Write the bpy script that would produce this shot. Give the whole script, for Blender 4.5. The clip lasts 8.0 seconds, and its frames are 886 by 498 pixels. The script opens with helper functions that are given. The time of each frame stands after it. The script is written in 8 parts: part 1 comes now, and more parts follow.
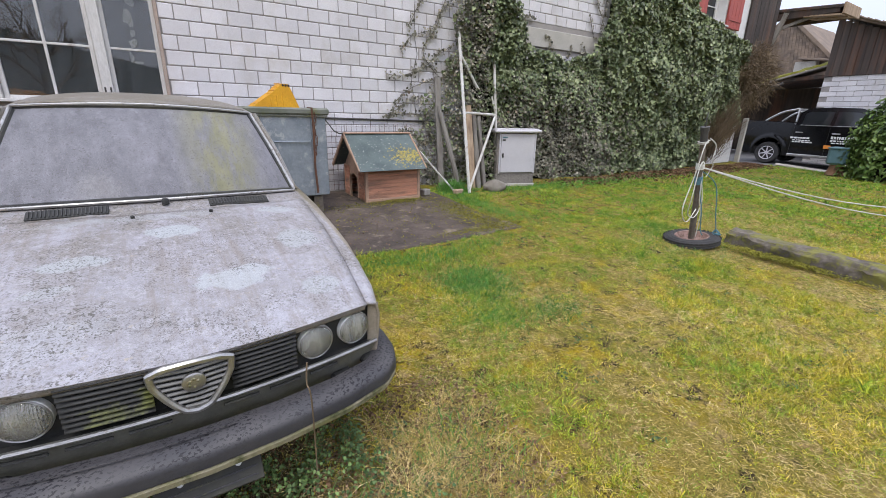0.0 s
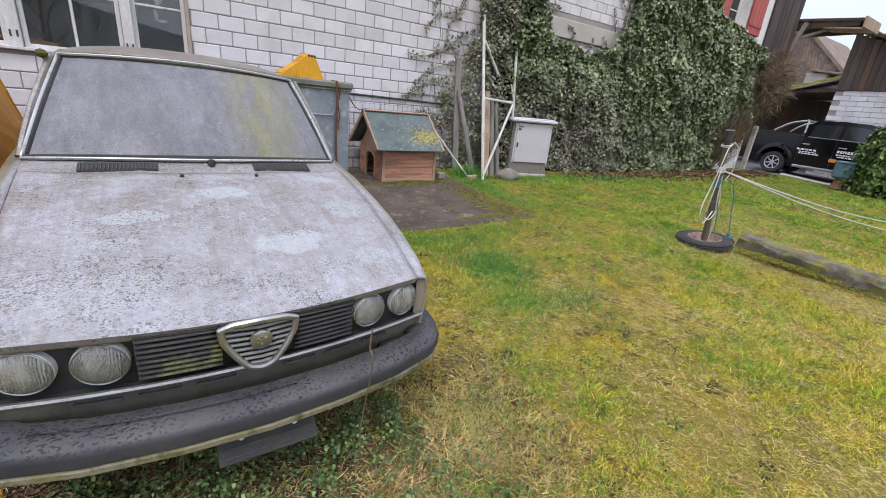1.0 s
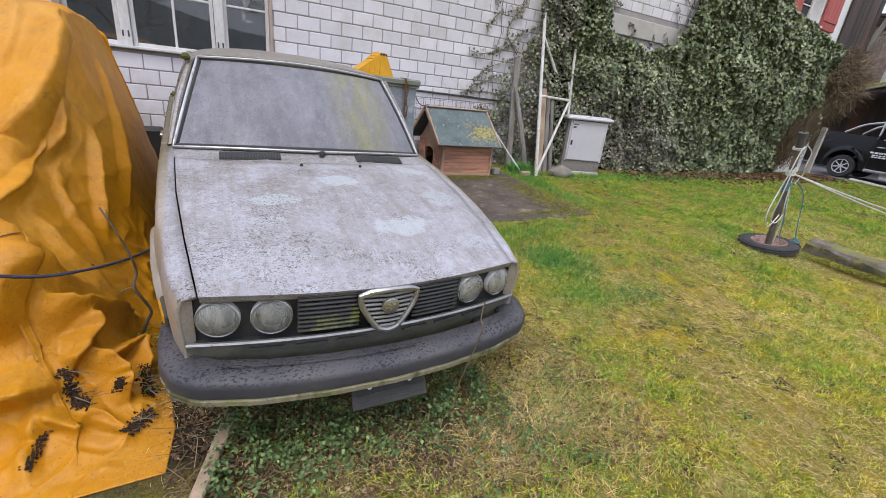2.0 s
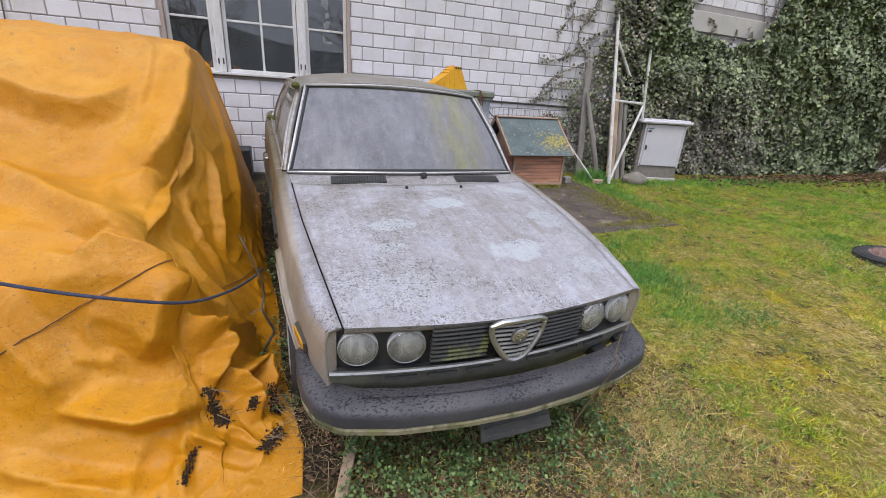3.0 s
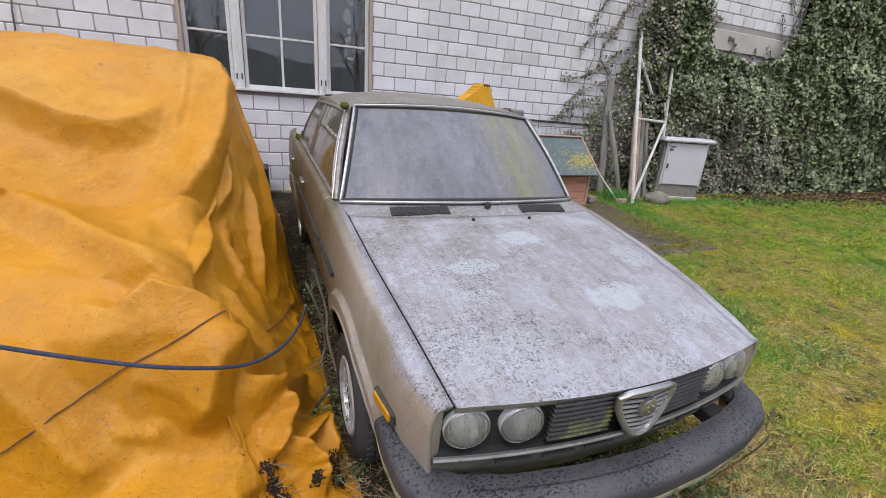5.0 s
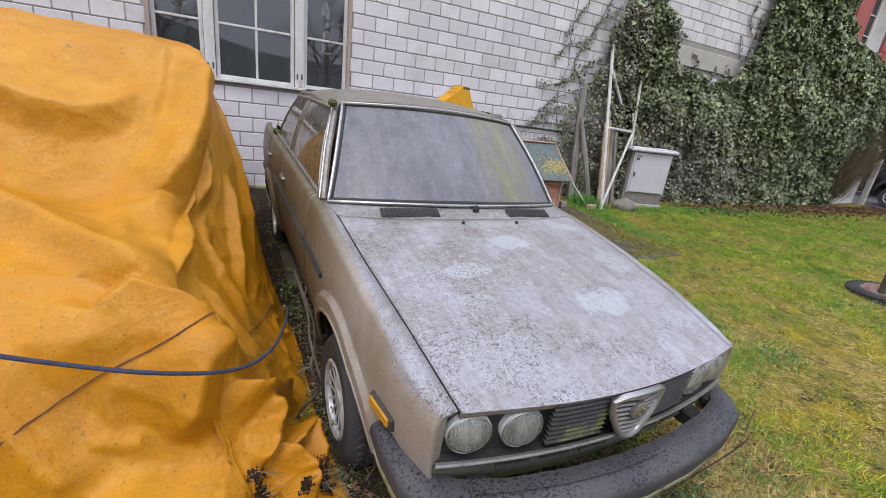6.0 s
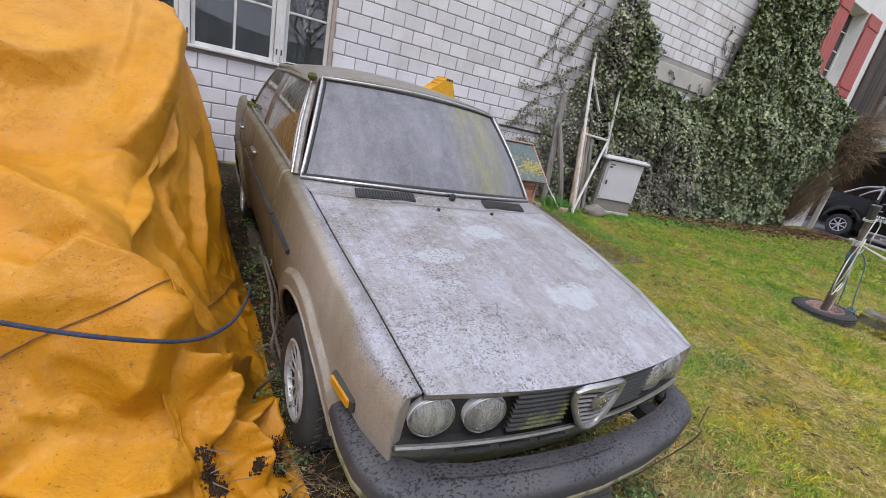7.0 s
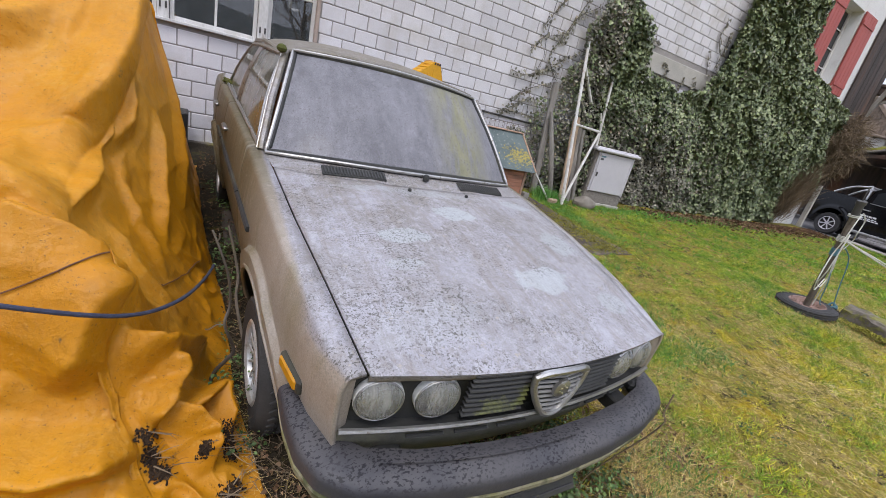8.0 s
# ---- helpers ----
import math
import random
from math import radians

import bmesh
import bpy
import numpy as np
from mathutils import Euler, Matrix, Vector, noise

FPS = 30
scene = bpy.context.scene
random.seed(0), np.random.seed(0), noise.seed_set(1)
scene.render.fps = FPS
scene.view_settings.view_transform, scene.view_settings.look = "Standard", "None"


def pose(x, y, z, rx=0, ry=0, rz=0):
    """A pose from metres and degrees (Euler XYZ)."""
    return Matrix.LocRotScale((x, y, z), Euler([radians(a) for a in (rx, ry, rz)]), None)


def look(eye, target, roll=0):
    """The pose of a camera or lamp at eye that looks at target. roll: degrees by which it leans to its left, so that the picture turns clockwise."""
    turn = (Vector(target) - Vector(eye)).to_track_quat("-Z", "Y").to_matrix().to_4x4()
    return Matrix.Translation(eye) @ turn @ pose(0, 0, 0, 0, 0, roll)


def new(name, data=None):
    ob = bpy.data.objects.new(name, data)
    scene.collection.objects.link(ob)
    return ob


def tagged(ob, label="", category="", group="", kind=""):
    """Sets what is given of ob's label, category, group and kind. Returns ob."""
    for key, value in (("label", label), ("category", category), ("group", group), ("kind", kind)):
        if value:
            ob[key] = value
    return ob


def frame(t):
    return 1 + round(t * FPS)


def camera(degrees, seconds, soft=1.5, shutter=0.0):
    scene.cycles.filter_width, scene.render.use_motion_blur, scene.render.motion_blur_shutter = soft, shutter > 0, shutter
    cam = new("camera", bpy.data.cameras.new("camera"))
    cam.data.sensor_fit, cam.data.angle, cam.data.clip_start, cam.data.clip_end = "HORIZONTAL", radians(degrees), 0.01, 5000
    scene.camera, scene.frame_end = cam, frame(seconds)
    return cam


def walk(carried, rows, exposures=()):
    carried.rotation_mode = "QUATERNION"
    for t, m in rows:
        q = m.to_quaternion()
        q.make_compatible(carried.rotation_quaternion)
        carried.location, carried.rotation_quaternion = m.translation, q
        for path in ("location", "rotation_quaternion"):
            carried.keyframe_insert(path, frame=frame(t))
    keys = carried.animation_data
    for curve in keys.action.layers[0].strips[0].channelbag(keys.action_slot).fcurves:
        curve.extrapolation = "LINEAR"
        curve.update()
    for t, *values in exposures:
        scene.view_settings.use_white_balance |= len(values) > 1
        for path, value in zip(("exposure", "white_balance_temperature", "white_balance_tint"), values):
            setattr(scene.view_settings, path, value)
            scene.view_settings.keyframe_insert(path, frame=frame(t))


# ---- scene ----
cam = camera(93.3, 8.0, soft=0.55)
# seconds, eye, target, lean
PATH = [
    (0, (-0.636, -6.858, 1.278), (0.405, -5.26, 0.677), 1.1),
    (0.5, (-0.702, -6.732, 1.241), (0.363, -5.163, 0.604), 1.7),
    (1, (-0.875, -6.755, 1.238), (0.182, -5.191, 0.577), 5.5),
    (1.2, (-0.963, -6.817, 1.231), (0.094, -5.255, 0.566), 6.5),
    (2.3, (-1.324, -6.784, 1.263), (-0.495, -5.109, 0.551), 5.1),
    (2.5, (-1.378, -6.714, 1.289), (-0.6, -5.016, 0.574), 4.2),
    (3, (-1.508, -6.618, 1.296), (-0.813, -4.876, 0.6), 3.7),
    (3.5, (-1.661, -6.544, 1.314), (-0.984, -4.781, 0.654), 3.4),
    (4, (-1.684, -6.424, 1.31), (-1.009, -4.66, 0.653), 3.3),
    (4.5, (-1.705, -6.303, 1.317), (-1.026, -4.537, 0.67), 3.4),
    (5.8, (-1.89, -6.152, 1.312), (-1.052, -4.447, 0.686), 6.1),
    (6, (-1.891, -6.158, 1.317), (-1.025, -4.467, 0.693), 6.8),
    (6.5, (-1.884, -6.15, 1.291), (-0.944, -4.497, 0.671), 9.0),
    (7, (-1.889, -6.148, 1.261), (-0.9, -4.524, 0.641), 12.1),
    (7.5, (-1.902, -6.137, 1.241), (-0.89, -4.531, 0.613), 13.7),
    (8, (-1.748, -6.163, 1.219), (-0.734, -4.567, 0.569), 13.6),
]
walk(cam, [(t, look(eye, at, lean)) for t, eye, at, lean in PATH], exposures=[(0, 0.09), (2.5, 0.08), (3.2, 0.02), (4, 0), (8, 0)])

# ---- light ----
world = bpy.data.worlds.new("overcast_sky")
scene.world = world
world.use_nodes = True
wn, wl = world.node_tree.nodes, world.node_tree.links
wn.clear()
sky = wn.new("ShaderNodeTexSky")
sky.sky_type = "NISHITA"
sky.sun_disc = False
sky.sun_elevation, sky.sun_rotation = radians(61), radians(214)
sky.air_density, sky.dust_density = 1.0, 4.0
cloud = wn.new("ShaderNodeMix")
cloud.data_type = "RGBA"
cloud.inputs[0].default_value = 0.8
cloud.inputs[7].default_value = (8.3, 8.9, 11.0, 1)
wl.new(sky.outputs[0], cloud.inputs[6])
dome = wn.new("ShaderNodeTexCoord")
up_ = wn.new("ShaderNodeSeparateXYZ")
wl.new(dome.outputs["Generated"], up_.inputs[0])
rise = wn.new("ShaderNodeMapRange")
rise.inputs[3].default_value, rise.inputs[4].default_value = 0.62, 1.45
wl.new(up_.outputs[2], rise.inputs[0])
grade = wn.new("ShaderNodeMix")
grade.data_type, grade.blend_type = "RGBA", "MULTIPLY"
grade.inputs[0].default_value = 1.0
wl.new(cloud.outputs[2], grade.inputs[6])
wl.new(rise.outputs[0], grade.inputs[7])
bg = wn.new("ShaderNodeBackground")
bg.inputs[1].default_value = 0.155
wl.new(grade.outputs[2], bg.inputs[0])
wl.new(bg.outputs[0], wn.new("ShaderNodeOutputWorld").inputs[0])
sun = new("sun", bpy.data.lights.new("sun", "SUN"))
sun.data.energy, sun.data.angle, sun.data.color = 1.3, radians(20), (1.0, 0.97, 0.93)
sun.matrix_world = look((0, 0, 20), (6.0, 9.0, 0))
scene.view_settings.exposure = 0.0


# ---- mesh tools ----
class MB:
    """Collects vertices and faces of one mesh."""

    def __init__(self):
        self.v, self.f = [], []

    def add(self, vs, fs):
        o = len(self.v)
        self.v += [tuple(p) for p in vs]
        self.f += [tuple(i + o for i in q) for q in fs]
        return self

    def box(self, c, d, b=0.004, m=None):
        """Chamfered box, centre c, size d."""
        hx, hy, hz = d[0] / 2, d[1] / 2, d[2] / 2
        b = min(b, hx * 0.8, hy * 0.8, hz * 0.8)
        vs, idx = [], {}
        for sx in (-1, 1):
            for sy in (-1, 1):
                for sz in (-1, 1):
                    for a in range(3):
                        k = [hx - b, hy - b, hz - b]
                        k[a] += b
                        idx[(sx, sy, sz, a)] = len(vs)
                        vs.append(Vector((sx * k[0], sy * k[1], sz * k[2])))
        fs = []
        for s in (-1, 1):
            fs.append([idx[(s, y, z, 0)] for y, z in ((-1, -1), (1, -1), (1, 1), (-1, 1))][::s])
            fs.append([idx[(x, s, z, 1)] for x, z in ((-1, -1), (-1, 1), (1, 1), (1, -1))][::s])
            fs.append([idx[(x, y, s, 2)] for x, y in ((-1, -1), (1, -1), (1, 1), (-1, 1))][::s])
        for p in (-1, 1):
            for q in (-1, 1):
                fs.append([idx[(p, q, -1, 0)], idx[(p, q, 1, 0)], idx[(p, q, 1, 1)], idx[(p, q, -1, 1)]][:: -p * q])
                fs.append([idx[(p, -1, q, 0)], idx[(p, 1, q, 0)], idx[(p, 1, q, 2)], idx[(p, -1, q, 2)]][:: p * q])
                fs.append([idx[(-1, p, q, 1)], idx[(1, p, q, 1)], idx[(1, p, q, 2)], idx[(-1, p, q, 2)]][:: -p * q])
                for r in (-1, 1):
                    fs.append([idx[(p, q, r, a)] for a in range(3)][:: p * q * r])
        t = (Matrix.Translation(c) if m is None else m @ Matrix.Translation(c))
        return self.add([t @ p for p in vs], fs)

    def tube(self, pts, r, n=8, closed=False, flat=1.0, up=None):
        pts = [Vector(p) for p in pts]
        k = len(pts)
        rs = r if isinstance(r, (list, tuple)) else [r] * k
        vs, fs, nrm = [], [], None
        for i, p in enumerate(pts):
            a = pts[(i - 1) % k] if closed or i else p
            c = pts[(i + 1) % k] if closed or i < k - 1 else p
            d = (c - a).normalized()
            if nrm is None:
                ref = Vector(up) if up else (Vector((0, 0, 1)) if abs(d.z) < 0.9 else Vector((1, 0, 0)))
                nrm = (ref - d * ref.dot(d)).normalized()
            else:
                nrm = (nrm - d * nrm.dot(d)).normalized()
            bi = d.cross(nrm)
            for j in range(n):
                w = 2 * math.pi * (j + 0.5) / n
                vs.append(p + rs[i] * (math.cos(w) * nrm * flat + math.sin(w) * bi))
        for i in range(k if closed else k - 1):
            for j in range(n):
                a, b = i * n + j, i * n + (j + 1) % n
                c, d = ((i + 1) % k) * n + (j + 1) % n, ((i + 1) % k) * n + j
                fs.append((a, b, c, d))
        if not closed:
            fs.append(tuple(range(n))[::-1])
            fs.append(tuple((k - 1) * n + j for j in range(n)))
        return self.add(vs, fs)

    def grid(self, fn, nu, nv, flip=False):
        vs = [fn(i / nu, j / nv) for j in range(nv + 1) for i in range(nu + 1)]
        fs = []
        for j in range(nv):
            for i in range(nu):
                a = j * (nu + 1) + i
                q = (a, a + 1, a + nu + 2, a + nu + 1)
                fs.append(q[::-1] if flip else q)
        return self.add(vs, fs)

    def lathe(self, prof, n, m=Matrix.Identity(4), caps=True):
        vs, fs = [], []
        for r, h in prof:
            for j in range(n):
                w = 2 * math.pi * j / n
                vs.append(m @ Vector((r * math.cos(w), r * math.sin(w), h)))
        for i in range(len(prof) - 1):
            for j in range(n):
                fs.append((i * n + j, i * n + (j + 1) % n, (i + 1) * n + (j + 1) % n, (i + 1) * n + j))
        if caps and prof[0][0] > 1e-4:
            fs.append(tuple(range(n))[::-1])
        if caps and prof[-1][0] > 1e-4:
            fs.append(tuple((len(prof) - 1) * n + j for j in range(n)))
        return self.add(vs, fs)

    def prism(self, poly, depth, m=Matrix.Identity(4)):
        k = len(poly)
        vs = [m @ Vector((x, y, 0)) for x, y in poly] + [m @ Vector((x, y, depth)) for x, y in poly]
        fs = [tuple(range(k))[::-1], tuple(range(k, 2 * k))]
        fs += [(i, (i + 1) % k, (i + 1) % k + k, i + k) for i in range(k)]
        return self.add(vs, fs)

    def mesh(self, name, smooth=35):
        me = bpy.data.meshes.new(name)
        me.from_pydata(self.v, [], self.f)
        me.validate()
        if smooth:
            me.polygons.foreach_set("use_smooth", [True] * len(me.polygons))
            me.set_sharp_from_angle(angle=radians(smooth))
        return me


def part(name, mb, material, parent=None, label="", smooth=35):
    ob = new(name, mb.mesh(name, smooth) if isinstance(mb, MB) else mb)
    ob.data.materials.clear()
    ob.data.materials.append(material)
    if parent:
        ob.parent = parent
    if label:
        ob["label"] = label
    return ob


def thing(name, m, label, category, group="", kind=""):
    ob = new(name)
    ob.empty_display_size = 0.1
    ob.matrix_basis = m
    return tagged(ob, label, category, group, kind)


def raw_mesh(name, verts, faces_n, material, smooth=False):
    """Mesh from numpy arrays: verts (n,3), faces_n a list of index arrays (k, corners)."""
    me = bpy.data.meshes.new(name)
    me.vertices.add(len(verts))
    me.vertices.foreach_set("co", np.asarray(verts, np.float32).ravel())
    loops = np.concatenate([a.ravel() for a in faces_n]).astype(np.int32)
    sizes = np.concatenate([np.full(len(a), a.shape[1]) for a in faces_n])
    me.loops.add(len(loops))
    me.loops.foreach_set("vertex_index", loops)
    me.polygons.add(len(sizes))
    me.polygons.foreach_set("loop_start", (np.cumsum(sizes) - sizes).astype(np.int32))
    if smooth:
        me.polygons.foreach_set("use_smooth", np.ones(len(sizes), bool))
    me.update(calc_edges=True)
    me.materials.append(material)
    return me


def lerp(a, b, t):
    return a + (b - a) * t


def interp(x, xs, ys):
    return float(np.interp(x, xs, ys))


# ---- materials ----
def node_mat(name):
    m = bpy.data.materials.new(name)
    m.use_nodes = True
    n, l = m.node_tree.nodes, m.node_tree.links
    n.clear()
    out = n.new("ShaderNodeOutputMaterial")
    b = n.new("ShaderNodeBsdfPrincipled")
    l.new(b.outputs[0], out.inputs[0])
    return m, n, l, b


def pos_of(n, l, space="world", stretch=(1, 1, 1)):
    if space == "world":
        src = n.new("ShaderNodeNewGeometry").outputs["Position"]
    else:
        src = n.new("ShaderNodeTexCoord").outputs["Object"]
    mp = n.new("ShaderNodeMapping")
    mp.inputs["Scale"].default_value = stretch
    l.new(src, mp.inputs[0])
    return mp.outputs[0]


def noise_of(n, l, p, scale, detail=4, rough=0.6, lo=0.35, hi=0.65):
    t = n.new("ShaderNodeTexNoise")
    t.inputs["Scale"].default_value, t.inputs["Detail"].default_value, t.inputs["Roughness"].default_value = scale, detail, rough
    l.new(p, t.inputs["Vector"])
    r = n.new("ShaderNodeMapRange")
    r.inputs[1].default_value, r.inputs[2].default_value = lo, hi
    l.new(t.outputs["Fac"], r.inputs[0])
    return r.outputs[0]


def mixc(n, l, fac, a, b, mode="MIX"):
    x = n.new("ShaderNodeMix")
    x.data_type, x.blend_type = "RGBA", mode
    for k, s in ((0, fac), (6, a), (7, b)):
        if isinstance(s, (int, float)):
            x.inputs[k].default_value = s
        elif isinstance(s, tuple):
            x.inputs[k].default_value = (*s[:3], 1)
        else:
            l.new(s, x.inputs[k])
    return x.outputs[2]


def mathn(n, l, op, a, b=0.0, clamp=False):
    x = n.new("ShaderNodeMath")
    x.operation, x.use_clamp = op, clamp
    for k, s in ((0, a), (1, b)):
        if isinstance(s, (int, float)):
            x.inputs[k].default_value = s
        else:
            l.new(s, x.inputs[k])
    return x.outputs[0]


def bump_of(n, l, b, height, strength, dist=0.01):
    bp = n.new("ShaderNodeBump")
    bp.inputs["Strength"].default_value, bp.inputs["Distance"].default_value = strength, dist
    l.new(height, bp.inputs["Height"])
    l.new(bp.outputs[0], b.inputs["Normal"])


def surf(name, c1, c2, scale=3.0, rough=0.8, metal=0.0, fine=60.0, bump=0.25, dirt=None, dirt_scale=1.2, dirt_lo=0.5, dirt_hi=0.7,
         stretch=(1, 1, 1), space="world", vary=0.0, spec=0.5, island=False):
    """General weathered surface: two colours by broad noise, grain, a dirt colour in blotches, bump."""
    m, n, l, b = node_mat(name)
    p = pos_of(n, l, space, stretch)
    col = mixc(n, l, noise_of(n, l, p, scale), c1, c2)
    g = noise_of(n, l, p, fine, 3, 0.7, 0.3, 0.7)
    col = mixc(n, l, 0.35, col, mixc(n, l, g, (0.62, 0.62, 0.62), (1.2, 1.2, 1.2)), "MULTIPLY")
    if dirt:
        col = mixc(n, l, noise_of(n, l, p, dirt_scale, 7, 0.68, dirt_lo, dirt_hi), col, dirt)
    if vary:
        src = n.new("ShaderNodeNewGeometry").outputs["Random Per Island"] if island else n.new("ShaderNodeObjectInfo").outputs["Random"]
        v = n.new("ShaderNodeMapRange")
        v.inputs[3].default_value, v.inputs[4].default_value = 1 - vary, 1 + vary
        l.new(src, v.inputs[0])
        hsv = n.new("ShaderNodeHueSaturation")
        l.new(v.outputs[0], hsv.inputs["Value"])
        l.new(col, hsv.inputs["Color"])
        col = hsv.outputs[0]
    l.new(col, b.inputs["Base Color"])
    b.inputs["Roughness"].default_value, b.inputs["Metallic"].default_value = rough, metal
    b.inputs["Specular IOR Level"].default_value = spec
    if bump:
        bump_of(n, l, b, g, bump, 0.004)
    return m


def leaf_mat(name, cols, rough=0.45, scale=0.8, spec=0.4, tuft=0.0, drift=0.45, vary=0.3):
    """Leaves and blades: a colour for each piece, drifting with the place."""
    m, n, l, b = node_mat(name)
    p = pos_of(n, l)
    geo = n.new("ShaderNodeNewGeometry")
    big = noise_of(n, l, p, scale, 4, 0.6, 0.36, 0.64)
    if tuft:
        big = mathn(n, l, "ADD", mathn(n, l, "MULTIPLY", big, 0.5), mathn(n, l, "MULTIPLY", noise_of(n, l, p, tuft, 4, 0.6, 0.38, 0.62), 0.5))
    f = mathn(n, l, "ADD", mathn(n, l, "MULTIPLY", geo.outputs["Random Per Island"], 1 - drift), mathn(n, l, "MULTIPLY", big, drift))
    r = n.new("ShaderNodeValToRGB")
    while len(r.color_ramp.elements) < len(cols):
        r.color_ramp.elements.new(0.5)
    for i, c in enumerate(cols):
        r.color_ramp.elements[i].position = i / (len(cols) - 1)
        r.color_ramp.elements[i].color = (*c, 1)
    l.new(f, r.inputs[0])
    one = n.new("ShaderNodeMath")
    one.operation = "FRACT"
    l.new(mathn(n, l, "MULTIPLY", geo.outputs["Random Per Island"], 7.31), one.inputs[0])
    v = n.new("ShaderNodeMapRange")
    v.inputs[3].default_value, v.inputs[4].default_value = 1 - vary, 1 + vary
    l.new(one.outputs[0], v.inputs[0])
    hsv = n.new("ShaderNodeHueSaturation")
    l.new(v.outputs[0], hsv.inputs["Value"])
    l.new(r.outputs[0], hsv.inputs["Color"])
    l.new(hsv.outputs[0], b.inputs["Base Color"])
    b.inputs["Roughness"].default_value = rough
    b.inputs["Specular IOR Level"].default_value = spec
    return m


# wall
M_BRICK = surf("lime_brick", (0.70, 0.675, 0.69), (0.61, 0.585, 0.60), 1.1, 0.85, fine=90, bump=0.25, dirt=(0.49, 0.45, 0.41), dirt_scale=1.3, dirt_lo=0.53, dirt_hi=0.74, vary=0.09)
M_BRICKS = surf("lime_brick_rest", (0.70, 0.675, 0.69), (0.61, 0.585, 0.60), 1.1, 0.85, fine=90, bump=0.25, dirt=(0.49, 0.45, 0.41), dirt_scale=1.3, dirt_lo=0.53, dirt_hi=0.74, vary=0.09, island=True)
M_MORTAR = surf("mortar", (0.36, 0.33, 0.31), (0.28, 0.26, 0.25), 2.0, 0.95, fine=120)
M_CONCRETE = surf("concrete", (0.50, 0.47, 0.42), (0.40, 0.38, 0.34), 1.5, 0.9, fine=70, dirt=(0.25, 0.23, 0.2), dirt_lo=0.58, dirt_hi=0.75)
M_OLDCONC = surf("mossy_concrete", (0.17, 0.145, 0.115), (0.085, 0.07, 0.055), 5, 0.95, fine=35, bump=0.9, dirt=(0.20, 0.18, 0.025), dirt_scale=3.0, dirt_lo=0.5, dirt_hi=0.6)
M_PLASTER = surf("white_plaster", (0.75, 0.74, 0.72), (0.68, 0.67, 0.65), 1.0, 0.9, fine=80, dirt=(0.5, 0.48, 0.45), dirt_lo=0.6, dirt_hi=0.8)
M_WINWOOD = surf("white_paint_wood", (0.66, 0.65, 0.64), (0.55, 0.53, 0.5), 6, 0.7, fine=70, bump=0.3, dirt=(0.32, 0.27, 0.22), dirt_scale=5, dirt_lo=0.6, dirt_hi=0.72, stretch=(1, 1, 0.25))
M_TANFRAME = surf("tan_paint", (0.42, 0.33, 0.27), (0.34, 0.27, 0.23), 4, 0.75, fine=60)
M_REDWOOD = surf("red_shutter_paint", (0.42, 0.09, 0.07), (0.36, 0.075, 0.06), 3, 0.6, fine=60, stretch=(1, 1, 0.3))
M_DARKWOOD = surf("dark_weathered_wood", (0.095, 0.07, 0.058), (0.05, 0.04, 0.036), 2.5, 0.85, fine=40, bump=0.6, dirt=(0.19, 0.08, 0.04), dirt_scale=0.7, dirt_lo=0.5, dirt_hi=0.75, stretch=(3, 3, 0.25), vary=0.25)
M_GREYWOOD = surf("grey_weathered_wood", (0.27, 0.25, 0.22), (0.17, 0.15, 0.13), 4, 0.9, fine=50, bump=0.5, stretch=(2, 2, 0.3), vary=0.2)
M_PALEWOOD = surf("pale_split_wood", (0.46, 0.34, 0.23), (0.30, 0.21, 0.14), 5, 0.85, fine=50, bump=0.5, stretch=(3, 3, 0.3))
M_BARK = surf("bark", (0.17, 0.14, 0.11), (0.09, 0.075, 0.06), 8, 0.95, fine=50, bump=0.8, dirt=(0.13, 0.14, 0.05), dirt_lo=0.55, dirt_hi=0.7)
M_TILES = surf("roof_tiles", (0.24, 0.18, 0.135), (0.16, 0.125, 0.10), 1.5, 0.9, fine=30, vary=0.2, island=True)
# near-black room surfaces: the darkness indoors is put into their colour
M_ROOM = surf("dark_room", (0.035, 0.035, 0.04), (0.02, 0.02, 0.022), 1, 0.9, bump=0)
M_PAPER = surf("torn_paper", (0.85, 0.86, 0.84), (0.72, 0.74, 0.72), 6, 0.9, bump=0)
# kennel
M_KWOOD = surf("kennel_boards", (0.56, 0.27, 0.17), (0.45, 0.21, 0.13), 5, 0.8, fine=50, bump=0.35, dirt=(0.17, 0.12, 0.09), dirt_scale=2.5, dirt_lo=0.52, dirt_hi=0.7, stretch=(0.35, 2, 3), vary=0.12)
M_KTRIM = surf("kennel_trim", (0.46, 0.30, 0.21), (0.36, 0.23, 0.16), 6, 0.85, fine=50, bump=0.3, vary=0.1)
M_FELT = surf("green_roof_felt", (0.13, 0.16, 0.155), (0.09, 0.115, 0.115), 4, 0.95, fine=140, bump=0.5, dirt=(0.42, 0.44, 0.38), dirt_scale=26, dirt_lo=0.60, dirt_hi=0.66)
M_LICHEN = leaf_mat("yellow_lichen", ((0.36, 0.28, 0.06), (0.46, 0.37, 0.09), (0.34, 0.32, 0.16)), 0.95)
